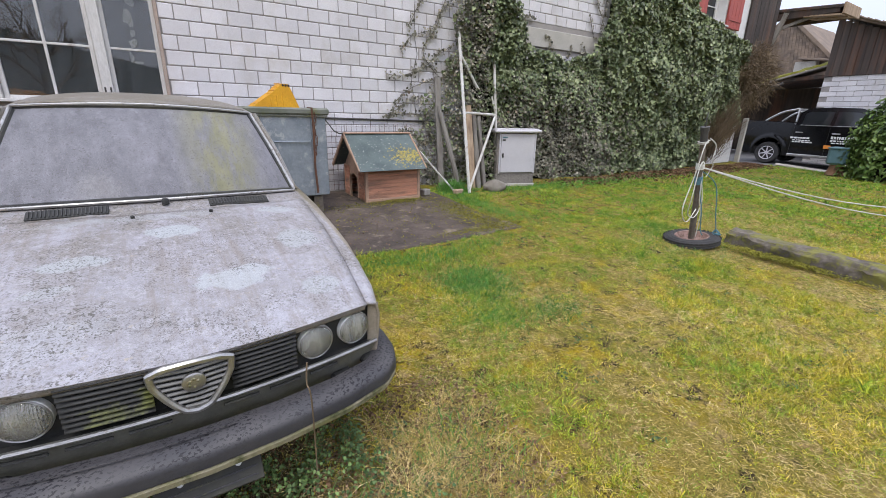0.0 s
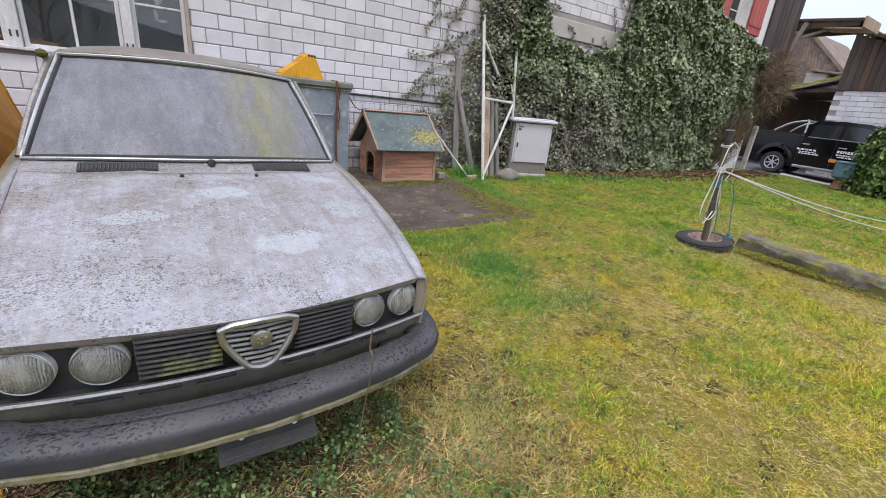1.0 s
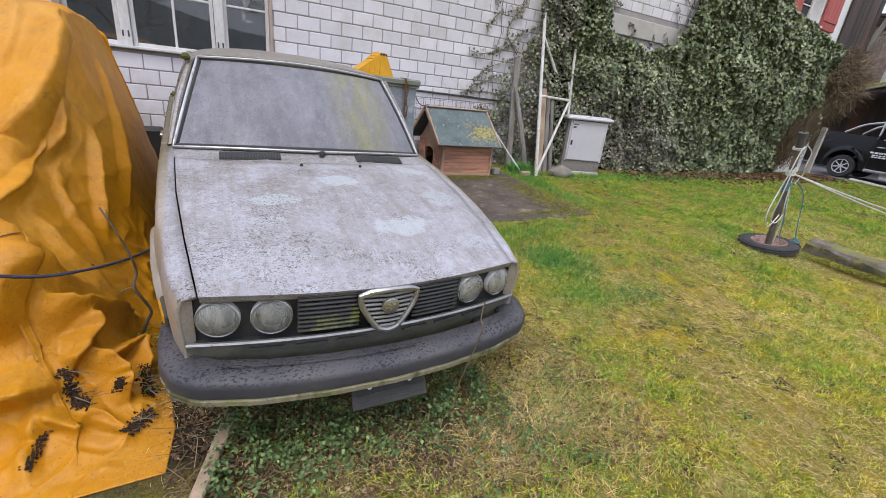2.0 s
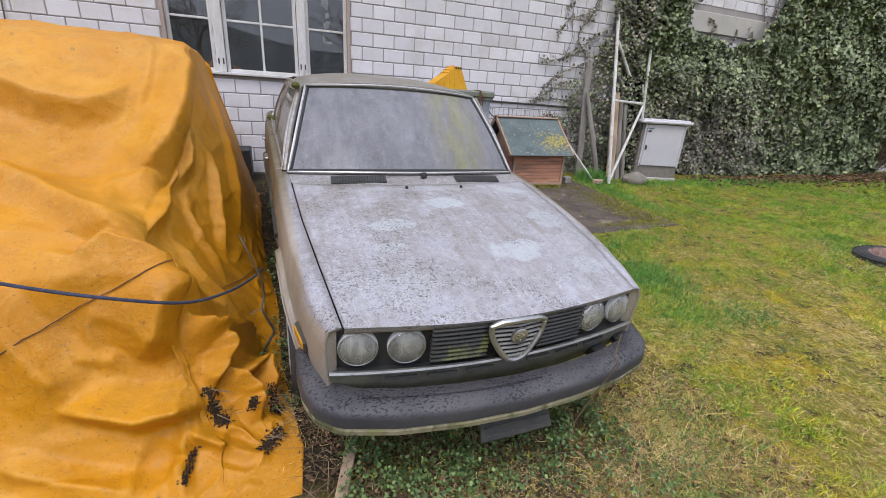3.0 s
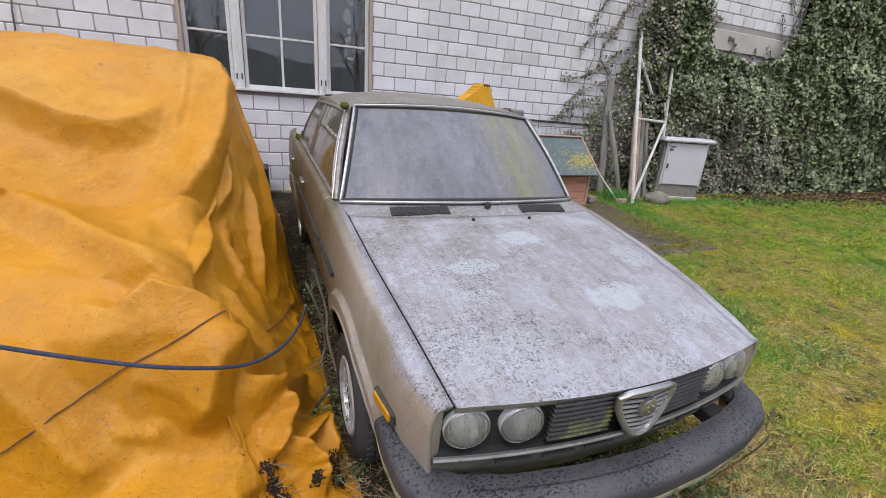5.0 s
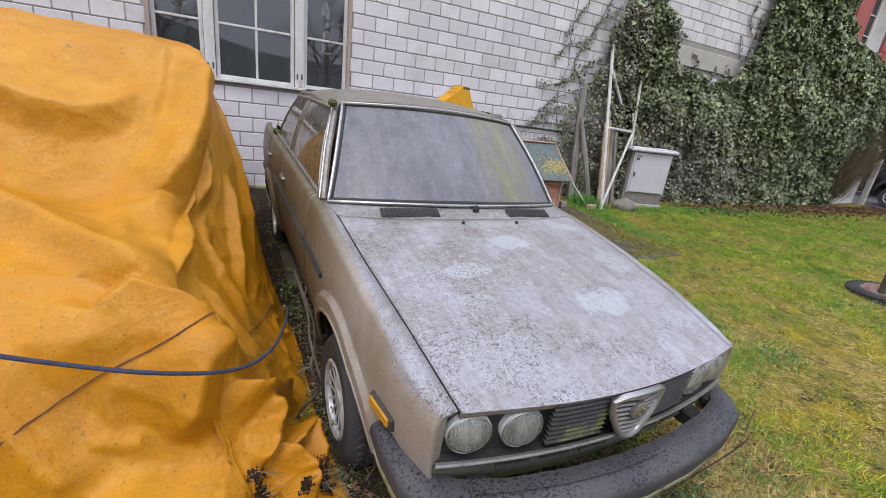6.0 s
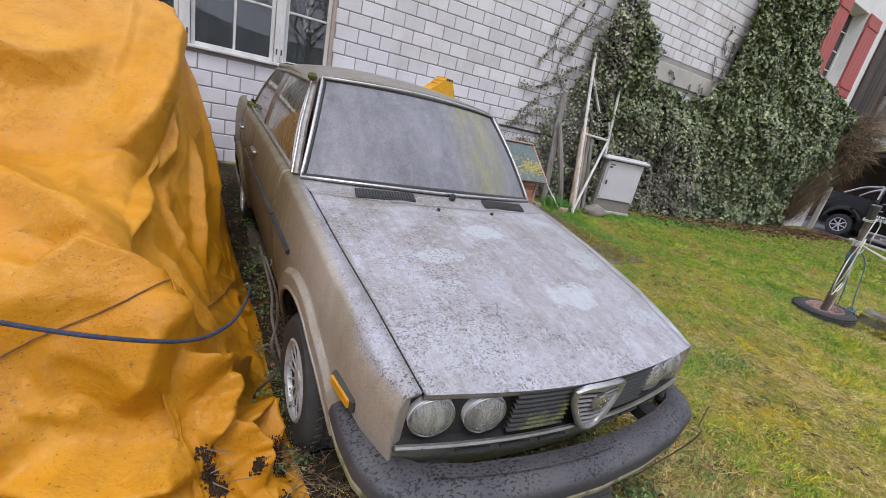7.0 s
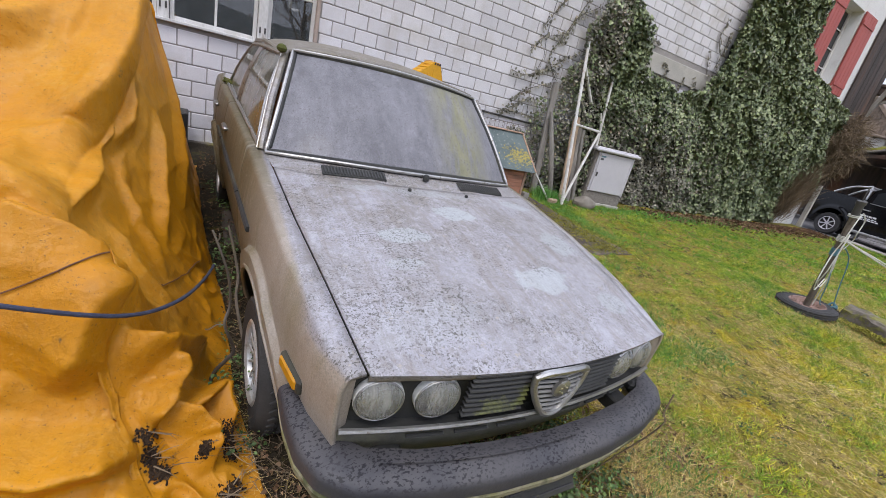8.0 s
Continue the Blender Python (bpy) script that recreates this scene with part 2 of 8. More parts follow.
# metals and plastics
M_GALV = surf("galvanised_steel", (0.30, 0.33, 0.36), (0.22, 0.25, 0.28), 6, 0.5, 0.35, fine=30, bump=0.1, dirt=(0.42, 0.43, 0.44), dirt_scale=9, dirt_lo=0.55, dirt_hi=0.65)
M_LID = surf("mossy_lid_metal", (0.20, 0.205, 0.17), (0.13, 0.14, 0.10), 5, 0.7, 0.2, fine=40, dirt=(0.15, 0.16, 0.04), dirt_scale=4, dirt_lo=0.5, dirt_hi=0.65)
M_YPLAST = surf("yellow_plastic", (0.72, 0.36, 0.01), (0.62, 0.30, 0.01), 4, 0.5, fine=60, bump=0.1, dirt=(0.3, 0.15, 0.02), dirt_lo=0.62, dirt_hi=0.75)
M_RUST = surf("rust", (0.16, 0.07, 0.035), (0.09, 0.045, 0.03), 12, 0.9, fine=90, bump=0.4)
M_WHITETUBE = surf("white_painted_tube", (0.66, 0.65, 0.62), (0.5, 0.47, 0.42), 5, 0.6, fine=60, bump=0.15, dirt=(0.25, 0.13, 0.07), dirt_scale=6, dirt_lo=0.6, dirt_hi=0.72)
M_CABGREY = surf("grey_plastic", (0.56, 0.54, 0.56), (0.50, 0.48, 0.50), 1.5, 0.55, fine=80, bump=0.08, dirt=(0.28, 0.27, 0.26), dirt_lo=0.58, dirt_hi=0.8)
M_PEBBLE = surf("pebble_dash", (0.30, 0.27, 0.24), (0.17, 0.15, 0.13), 40, 0.95, fine=110, bump=1.0)
M_DARKMETAL = surf("dark_metal", (0.09, 0.085, 0.08), (0.06, 0.055, 0.05), 8, 0.6, 0.4)
M_ROPEW = surf("white_rope", (0.62, 0.61, 0.56), (0.5, 0.49, 0.43), 20, 0.9, fine=200, bump=0.4)
M_ROPEB = surf("blue_green_rope", (0.10, 0.22, 0.26), (0.08, 0.17, 0.21), 20, 0.9, fine=200, bump=0.4)
M_ROPEN = surf("navy_rope", (0.05, 0.055, 0.095), (0.03, 0.033, 0.06), 40, 0.9, fine=260, bump=0.6)
M_STONE = surf("boulder", (0.27, 0.24, 0.20), (0.18, 0.16, 0.13), 5, 0.9, fine=40, bump=0.6)
M_BLACKBOX = surf("black_plastic_crate", (0.02, 0.02, 0.02), (0.015, 0.015, 0.015), 4, 0.6)
# plants
M_IVY = leaf_mat("ivy_leaves", ((0.045, 0.066, 0.028), (0.090, 0.122, 0.050), (0.150, 0.185, 0.082), (0.225, 0.255, 0.125), (0.31, 0.335, 0.185)), 0.42, 1.6, 0.4, 9.0, 0.28, 0.5)
M_IVYOLD = leaf_mat("old_ivy_leaves", ((0.060, 0.056, 0.040), (0.12, 0.112, 0.080), (0.19, 0.178, 0.13), (0.29, 0.27, 0.21), (0.27, 0.175, 0.11)), 0.45, 2.2, 0.4, 6.0, 0.28, 0.5)
# near black: the shade among leaves is put into this backing's colour
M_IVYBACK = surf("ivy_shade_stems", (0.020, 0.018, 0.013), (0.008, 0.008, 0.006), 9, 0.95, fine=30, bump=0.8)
M_HEDGE = leaf_mat("laurel_leaves", ((0.07, 0.13, 0.03), (0.13, 0.21, 0.05), (0.24, 0.31, 0.09)), 0.35, 1.5)
M_GRASS = leaf_mat("grass_blades", ((0.07, 0.19, 0.03), (0.17, 0.31, 0.034), (0.37, 0.42, 0.034), (0.60, 0.48, 0.036), (0.78, 0.62, 0.24)), 0.55, 1.3, 0.3, 5.5, 0.62, 0.62)
M_GRASSFAR = leaf_mat("fresh_grass_blades", ((0.055, 0.17, 0.020), (0.12, 0.27, 0.028), (0.21, 0.34, 0.032), (0.36, 0.40, 0.040), (0.58, 0.50, 0.12)), 0.55, 1.0, 0.3, 4.5, 0.6, 0.42)
M_LUSH = leaf_mat("lush_grass", ((0.065, 0.20, 0.045), (0.115, 0.28, 0.05), (0.21, 0.38, 0.055)), 0.5, 1.0, 0.3)
M_STRAW = leaf_mat("dry_straw", ((0.30, 0.22, 0.04), (0.50, 0.37, 0.11), (0.66, 0.50, 0.23), (0.82, 0.66, 0.38)), 0.8, 1.2, 0.2, 9.0, 0.5, 0.5)
M_WEED = leaf_mat("weed_leaves", ((0.024, 0.048, 0.018), (0.062, 0.112, 0.034), (0.11, 0.175, 0.05), (0.22, 0.30, 0.10)), 0.5, 3.0, 0.3, 14.0, 0.4, 0.45)
M_LITTER = leaf_mat("dead_leaves", ((0.045, 0.03, 0.02), (0.11, 0.062, 0.035), (0.21, 0.125, 0.07), (0.36, 0.25, 0.15)), 0.85, 3.0, 0.2)
M_TWIG = leaf_mat("dry_twigs", ((0.10, 0.075, 0.05), (0.17, 0.125, 0.08), (0.26, 0.19, 0.12)), 0.9, 2.0, 0.2)
M_SOIL = leaf_mat("dark_soil", ((0.010, 0.007, 0.005), (0.026, 0.016, 0.010), (0.05, 0.031, 0.018), (0.10, 0.062, 0.036)), 0.95, 8.0, 0.2)
M_ASPHALT = surf("asphalt", (0.16, 0.155, 0.155), (0.12, 0.115, 0.115), 1.5, 0.8, fine=120, bump=0.4)
M_TARSLAB = surf("damp_dirty_slab", (0.120, 0.090, 0.072), (0.055, 0.042, 0.034), 3.0, 0.9, fine=42, bump=0.9, dirt=(0.26, 0.205, 0.15), dirt_scale=5.0, dirt_lo=0.57, dirt_hi=0.68)
M_KERB = surf("mossy_kerb_concrete", (0.165, 0.140, 0.112), (0.055, 0.045, 0.036), 9, 0.95, fine=24, bump=1.0, dirt=(0.17, 0.16, 0.04), dirt_scale=4.5, dirt_lo=0.48, dirt_hi=0.58)
M_OLDRIM = surf("faded_red_rim", (0.34, 0.22, 0.18), (0.24, 0.15, 0.12), 14, 0.8, fine=90, bump=0.3, dirt=(0.12, 0.07, 0.045), dirt_scale=18, dirt_lo=0.5, dirt_hi=0.62)


def ground_mat():
    m, n, l, b = node_mat("lawn_soil")
    p = pos_of(n, l)
    big = noise_of(n, l, p, 0.7, 5, 0.6)
    col = mixc(n, l, big, (0.15, 0.165, 0.025), (0.28, 0.22, 0.055))
    col = mixc(n, l, noise_of(n, l, p, 2.6, 6, 0.7, 0.5, 0.66), col, (0.40, 0.29, 0.012))
    col = mixc(n, l, noise_of(n, l, p, 9, 6, 0.7, 0.50, 0.66), col, (0.38, 0.27, 0.12))
    col = mixc(n, l, noise_of(n, l, p, 5.3, 7, 0.78, 0.53, 0.62), col, (0.060, 0.046, 0.028))
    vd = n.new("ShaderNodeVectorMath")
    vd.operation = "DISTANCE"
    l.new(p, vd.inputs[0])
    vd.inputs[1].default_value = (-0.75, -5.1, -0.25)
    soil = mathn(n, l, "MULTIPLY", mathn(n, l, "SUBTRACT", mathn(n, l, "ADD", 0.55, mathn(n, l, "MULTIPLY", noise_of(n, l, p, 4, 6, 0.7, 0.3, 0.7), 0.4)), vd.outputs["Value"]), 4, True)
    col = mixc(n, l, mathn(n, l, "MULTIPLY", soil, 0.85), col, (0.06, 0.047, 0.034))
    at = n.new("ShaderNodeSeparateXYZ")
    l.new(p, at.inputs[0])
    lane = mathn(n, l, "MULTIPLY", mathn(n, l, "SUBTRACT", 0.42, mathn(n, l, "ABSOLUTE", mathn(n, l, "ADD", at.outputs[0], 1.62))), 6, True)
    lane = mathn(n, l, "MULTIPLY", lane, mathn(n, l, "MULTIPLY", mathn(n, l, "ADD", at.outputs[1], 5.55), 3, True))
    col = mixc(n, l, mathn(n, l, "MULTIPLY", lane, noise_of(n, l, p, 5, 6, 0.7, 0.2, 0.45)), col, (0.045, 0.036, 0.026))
    g = noise_of(n, l, p, 70, 4, 0.7, 0.3, 0.7)
    mat_ = noise_of(n, l, p, 150, 5, 0.75, 0.36, 0.64)
    col = mixc(n, l, 0.75, col, mixc(n, l, g, (0.35, 0.35, 0.35), (1.35, 1.35, 1.35)), "MULTIPLY")
    col = mixc(n, l, 0.7, col, mixc(n, l, mat_, (0.35, 0.38, 0.3), (1.45, 1.4, 1.2)), "MULTIPLY")
    l.new(col, b.inputs["Base Color"])
    b.inputs["Roughness"].default_value = 0.95
    b.inputs["Specular IOR Level"].default_value = 0.15
    bump_of(n, l, b, g, 0.8, 0.012)
    return m


def paint_mat():
    """Silver paint gone dull: chalky ovals on the hood, lichen specks, green film."""
    m, n, l, b = node_mat("old_silver_paint")
    p = pos_of(n, l, "object")
    big = noise_of(n, l, p, 2.2, 5, 0.6)
    col = mixc(n, l, big, (0.36, 0.352, 0.388), (0.275, 0.265, 0.283))
    rear = n.new("ShaderNodeSeparateXYZ")
    l.new(p, rear.inputs[0])
    film = mathn(n, l, "ADD", mathn(n, l, "MULTIPLY", mathn(n, l, "ADD", rear.outputs[1], 0.62), 0.55, True), 0.22, True)
    brown = mathn(n, l, "MULTIPLY", noise_of(n, l, p, 4.2, 10, 0.82, 0.40, 0.58), film)
    col = mixc(n, l, mathn(n, l, "MULTIPLY", brown, 1.0), col, (0.19, 0.165, 0.13))
    col = mixc(n, l, mathn(n, l, "MULTIPLY", noise_of(n, l, p, 26, 8, 0.78, 0.50, 0.62), 0.6), col, (0.43, 0.42, 0.445))
    col = mixc(n, l, mathn(n, l, "MULTIPLY", noise_of(n, l, p, 34, 9, 0.8, 0.50, 0.62), 0.55), col, (0.20, 0.175, 0.15))
    streak = noise_of(n, l, pos_of(n, l, "object", (11, 0.9, 3)), 2.0, 8, 0.74, 0.50, 0.66)
    col = mixc(n, l, mathn(n, l, "MULTIPLY", streak, 0.55), col, (0.20, 0.165, 0.135))
    sep = n.new("ShaderNodeSeparateXYZ")
    l.new(p, sep.inputs[0])
    wob = n.new("ShaderNodeTexNoise")
    wob.inputs["Scale"].default_value = 12
    wob.inputs["Detail"].default_value = 7
    l.new(p, wob.inputs["Vector"])
    wobble = mathn(n, l, "MULTIPLY", mathn(n, l, "SUBTRACT", wob.outputs["Fac"], 0.5), 3.4)
    high = mathn(n, l, "MULTIPLY", mathn(n, l, "SUBTRACT", sep.outputs[2], 0.83, ), 60, True)
    ax_ = mathn(n, l, "ABSOLUTE", sep.outputs[0])
    high = mathn(n, l, "MULTIPLY", high, mathn(n, l, "MULTIPLY", mathn(n, l, "SUBTRACT", 0.79, ax_), 60, True))
    spots = None
    for cx, cy, rx, ry, k in ((0.03, 0.09, 0.115, 0.062, 0.85), (-0.33, -0.13, 0.10, 0.05, 0.7), (0.215, -0.42, 0.15, 0.085, 0.7), (-0.40, -0.31, 0.075, 0.035, 0.45),
                              (0.555, -0.13, 0.10, 0.10, 0.6), (0.55, 0.27, 0.11, 0.05, 0.65), (0.53, -0.56, 0.08, 0.06, 0.5), (-0.42, -0.60, 0.20, 0.09, 0.18), (-0.05, 0.29, 0.4, 0.035, 0.35)):
        dx = mathn(n, l, "POWER", mathn(n, l, "ABSOLUTE", mathn(n, l, "DIVIDE", mathn(n, l, "SUBTRACT", sep.outputs[0], cx), rx)), 2.0)
        dy = mathn(n, l, "POWER", mathn(n, l, "ABSOLUTE", mathn(n, l, "DIVIDE", mathn(n, l, "SUBTRACT", sep.outputs[1], cy), ry)), 2.0)
        d = mathn(n, l, "ADD", mathn(n, l, "ADD", dx, dy), wobble)
        s = mathn(n, l, "MULTIPLY", mathn(n, l, "MULTIPLY", mathn(n, l, "SUBTRACT", 1.15, d), 3.0, True), k)
        spots = s if spots is None else mathn(n, l, "MAXIMUM", spots, s)
    spots = mathn(n, l, "MULTIPLY", spots, high)
    col = mixc(n, l, mathn(n, l, "MULTIPLY", spots, 0.80), col, (0.40, 0.43, 0.44))
    side = mathn(n, l, "SUBTRACT", 1.0, high)
    col = mixc(n, l, mathn(n, l, "MULTIPLY", side, 0.72), col, (0.32, 0.265, 0.20))
    back = mathn(n, l, "MULTIPLY", mathn(n, l, "ADD", sep.outputs[1], 0.10), 1.5, True)
    grime = mathn(n, l, "MULTIPLY", mathn(n, l, "MULTIPLY", side, back), noise_of(n, l, pos_of(n, l, "object", (1, 3.5, 0.8)), 3.0, 8, 0.78, 0.10, 0.50))
    col = mixc(n, l, grime, col, (0.115, 0.094, 0.052))
    drip = mathn(n, l, "MULTIPLY", mathn(n, l, "MULTIPLY", side, back), noise_of(n, l, pos_of(n, l, "object", (1, 9, 0.7)), 4.0, 6, 0.7, 0.52, 0.66))
    col = mixc(n, l, mathn(n, l, "MULTIPLY", drip, 0.6), col, (0.27, 0.235, 0.17))
    crown = mathn(n, l, "MULTIPLY", mathn(n, l, "SUBTRACT", sep.outputs[2], 1.30), 12, True)
    col = mixc(n, l, mathn(n, l, "MULTIPLY", crown, noise_of(n, l, p, 9, 9, 0.8, 0.25, 0.58)), col, (0.175, 0.15, 0.105))
    green = noise_of(n, l, pos_of(n, l, "object", (1, 2.2, 0.7)), 2.4, 7, 0.7, 0.5, 0.78)
    low = mathn(n, l, "MULTIPLY", mathn(n, l, "SUBTRACT", 1.0, high), green)
    col = mixc(n, l, mathn(n, l, "MULTIPLY", low, 0.8), col, (0.16, 0.145, 0.06))
    sp = mathn(n, l, "MAXIMUM", noise_of(n, l, p, 62, 5, 0.6, 0.575, 0.615), noise_of(n, l, p, 130, 3, 0.55, 0.555, 0.60))
    zone = noise_of(n, l, p, 4, 8, 0.75, 0.42, 0.60)
    col = mixc(n, l, mathn(n, l, "MULTIPLY", mathn(n, l, "MULTIPLY", sp, zone), mathn(n, l, "ADD", mathn(n, l, "MULTIPLY", high, 0.7), 0.3)), col, (0.09, 0.082, 0.07))
    for cx, cy, r in ((-0.45, -0.67, 0.13), (-0.53, -0.52, 0.13), (0.20, -0.05, 0.15), (0.60, -0.60, 0.12), (-0.05, -0.62, 0.10)):
        vd = n.new("ShaderNodeVectorMath")
        vd.operation = "DISTANCE"
        l.new(p, vd.inputs[0])
        vd.inputs[1].default_value = (cx, cy, 0.95)
        near = mathn(n, l, "MULTIPLY", mathn(n, l, "SUBTRACT", r, vd.outputs["Value"]), 1.0 / r, True)
        thick = mathn(n, l, "MULTIPLY", mathn(n, l, "SUBTRACT", mathn(n, l, "ADD", noise_of(n, l, p, 170, 3, 0.6, 0.3, 0.7), mathn(n, l, "MULTIPLY", near, 0.25)), 0.84), 8, True)
        col = mixc(n, l, mathn(n, l, "MULTIPLY", thick, mathn(n, l, "MULTIPLY", near, 2.0, True)), col, (0.06, 0.055, 0.05))
    col = mixc(n, l, noise_of(n, l, p, 21, 6, 0.75, 0.60, 0.70), col, (0.34, 0.30, 0.25))
    col = mixc(n, l, 0.55, col, mixc(n, l, noise_of(n, l, p, 190, 5, 0.7, 0.3, 0.7), (0.62, 0.61, 0.60), (1.22, 1.22, 1.22)), "MULTIPLY")
    l.new(col, b.inputs["Base Color"])
    b.inputs["Metallic"].default_value = 0.0
    b.inputs["Roughness"].default_value = 0.42
    b.inputs["Specular IOR Level"].default_value = 0.6
    bump_of(n, l, b, noise_of(n, l, p, 130, 3, 0.6, 0.3, 0.7), 0.3, 0.002)
    return m


def dusty_glass(name, dust, amount, see=0.9, rough=0.12, streak=(6, 6, 1), ior=1.5, algae=False, dull=0.35, spec=0.7, ribs=0, grit=1.0):
    """Glass under a film of dust: clear where thin, dull where thick."""
    m, n, l, b = node_mat(name)
    p = pos_of(n, l, "object", streak)
    q = pos_of(n, l, "object")
    film = noise_of(n, l, p, 1.6, 6, 0.65, 0.3, 0.75)
    specks = noise_of(n, l, q, 110, 2, 0.5, 0.6, 0.66)
    f = mathn(n, l, "ADD", mathn(n, l, "MULTIPLY", film, 0.35), amount - 0.17, True)
    f = mathn(n, l, "MAXIMUM", f, mathn(n, l, "MULTIPLY", specks, 0.9 * grit))
    col = mixc(n, l, noise_of(n, l, q, 1.8, 6, 0.7), dust, tuple(0.72 * c for c in dust))
    if algae:
        smear = noise_of(n, l, pos_of(n, l, "object", (9, 2, 2)), 1.5, 9, 0.78, 0.46, 0.62)
        col = mixc(n, l, mathn(n, l, "MULTIPLY", smear, 0.45), col, tuple(0.62 * c for c in dust))
        col = mixc(n, l, mathn(n, l, "MULTIPLY", noise_of(n, l, q, 14, 8, 0.8, 0.52, 0.64), 0.4), col, tuple(1.4 * c for c in dust))
    col = mixc(n, l, mathn(n, l, "MULTIPLY", noise_of(n, l, q, 230, 2, 0.5, 0.5, 0.7), 0.5), col, tuple(1.5 * c for c in dust))
    if algae:
        sx = n.new("ShaderNodeSeparateXYZ")
        l.new(q, sx.inputs[0])
        one = mathn(n, l, "MULTIPLY", mathn(n, l, "SUBTRACT", sx.outputs[0], 0.10), 5.0, True)
        one = mathn(n, l, "MULTIPLY", one, mathn(n, l, "MULTIPLY", mathn(n, l, "SUBTRACT", 0.62, sx.outputs[0]), 5.0, True))
        run = noise_of(n, l, pos_of(n, l, "object", (5, 1.5, 1.5)), 2.2, 8, 0.75, 0.36, 0.56)
        col = mixc(n, l, mathn(n, l, "MULTIPLY", mathn(n, l, "MULTIPLY", one, run), 0.9), col, (0.255, 0.245, 0.14))
    col = mixc(n, l, mathn(n, l, "MULTIPLY", specks, 0.6 * grit), col, (0.10, 0.09, 0.08))
    l.new(col, b.inputs["Base Color"])
    b.inputs["Roughness"].default_value = dull
    b.inputs["Specular IOR Level"].default_value = spec
    clear = n.new("ShaderNodeBsdfTransparent")
    clear.inputs[0].default_value = (see, see, see * 0.98, 1)
    gloss = n.new("ShaderNodeBsdfGlossy")
    gloss.inputs["Roughness"].default_value = rough
    fr = n.new("ShaderNodeFresnel")
    fr.inputs[0].default_value = ior
    if ribs:
        wv = n.new("ShaderNodeTexWave")
        wv.inputs["Scale"].default_value, wv.inputs["Distortion"].default_value = ribs, 0.4
        l.new(q, wv.inputs["Vector"])
        bump_of(n, l, b, wv.outputs["Fac"], 0.9, 0.004)
        l.new(b.inputs["Normal"].links[0].from_socket, gloss.inputs["Normal"])
    g = n.new("ShaderNodeMixShader")
    l.new(fr.outputs[0], g.inputs[0])
    l.new(clear.outputs[0], g.inputs[1])
    l.new(gloss.outputs[0], g.inputs[2])
    x = n.new("ShaderNodeMixShader")
    l.new(f, x.inputs[0])
    l.new(g.outputs[0], x.inputs[1])
    l.new(b.outputs[0], x.inputs[2])
    l.new(x.outputs[0], n["Material Output"].inputs[0])
    return m


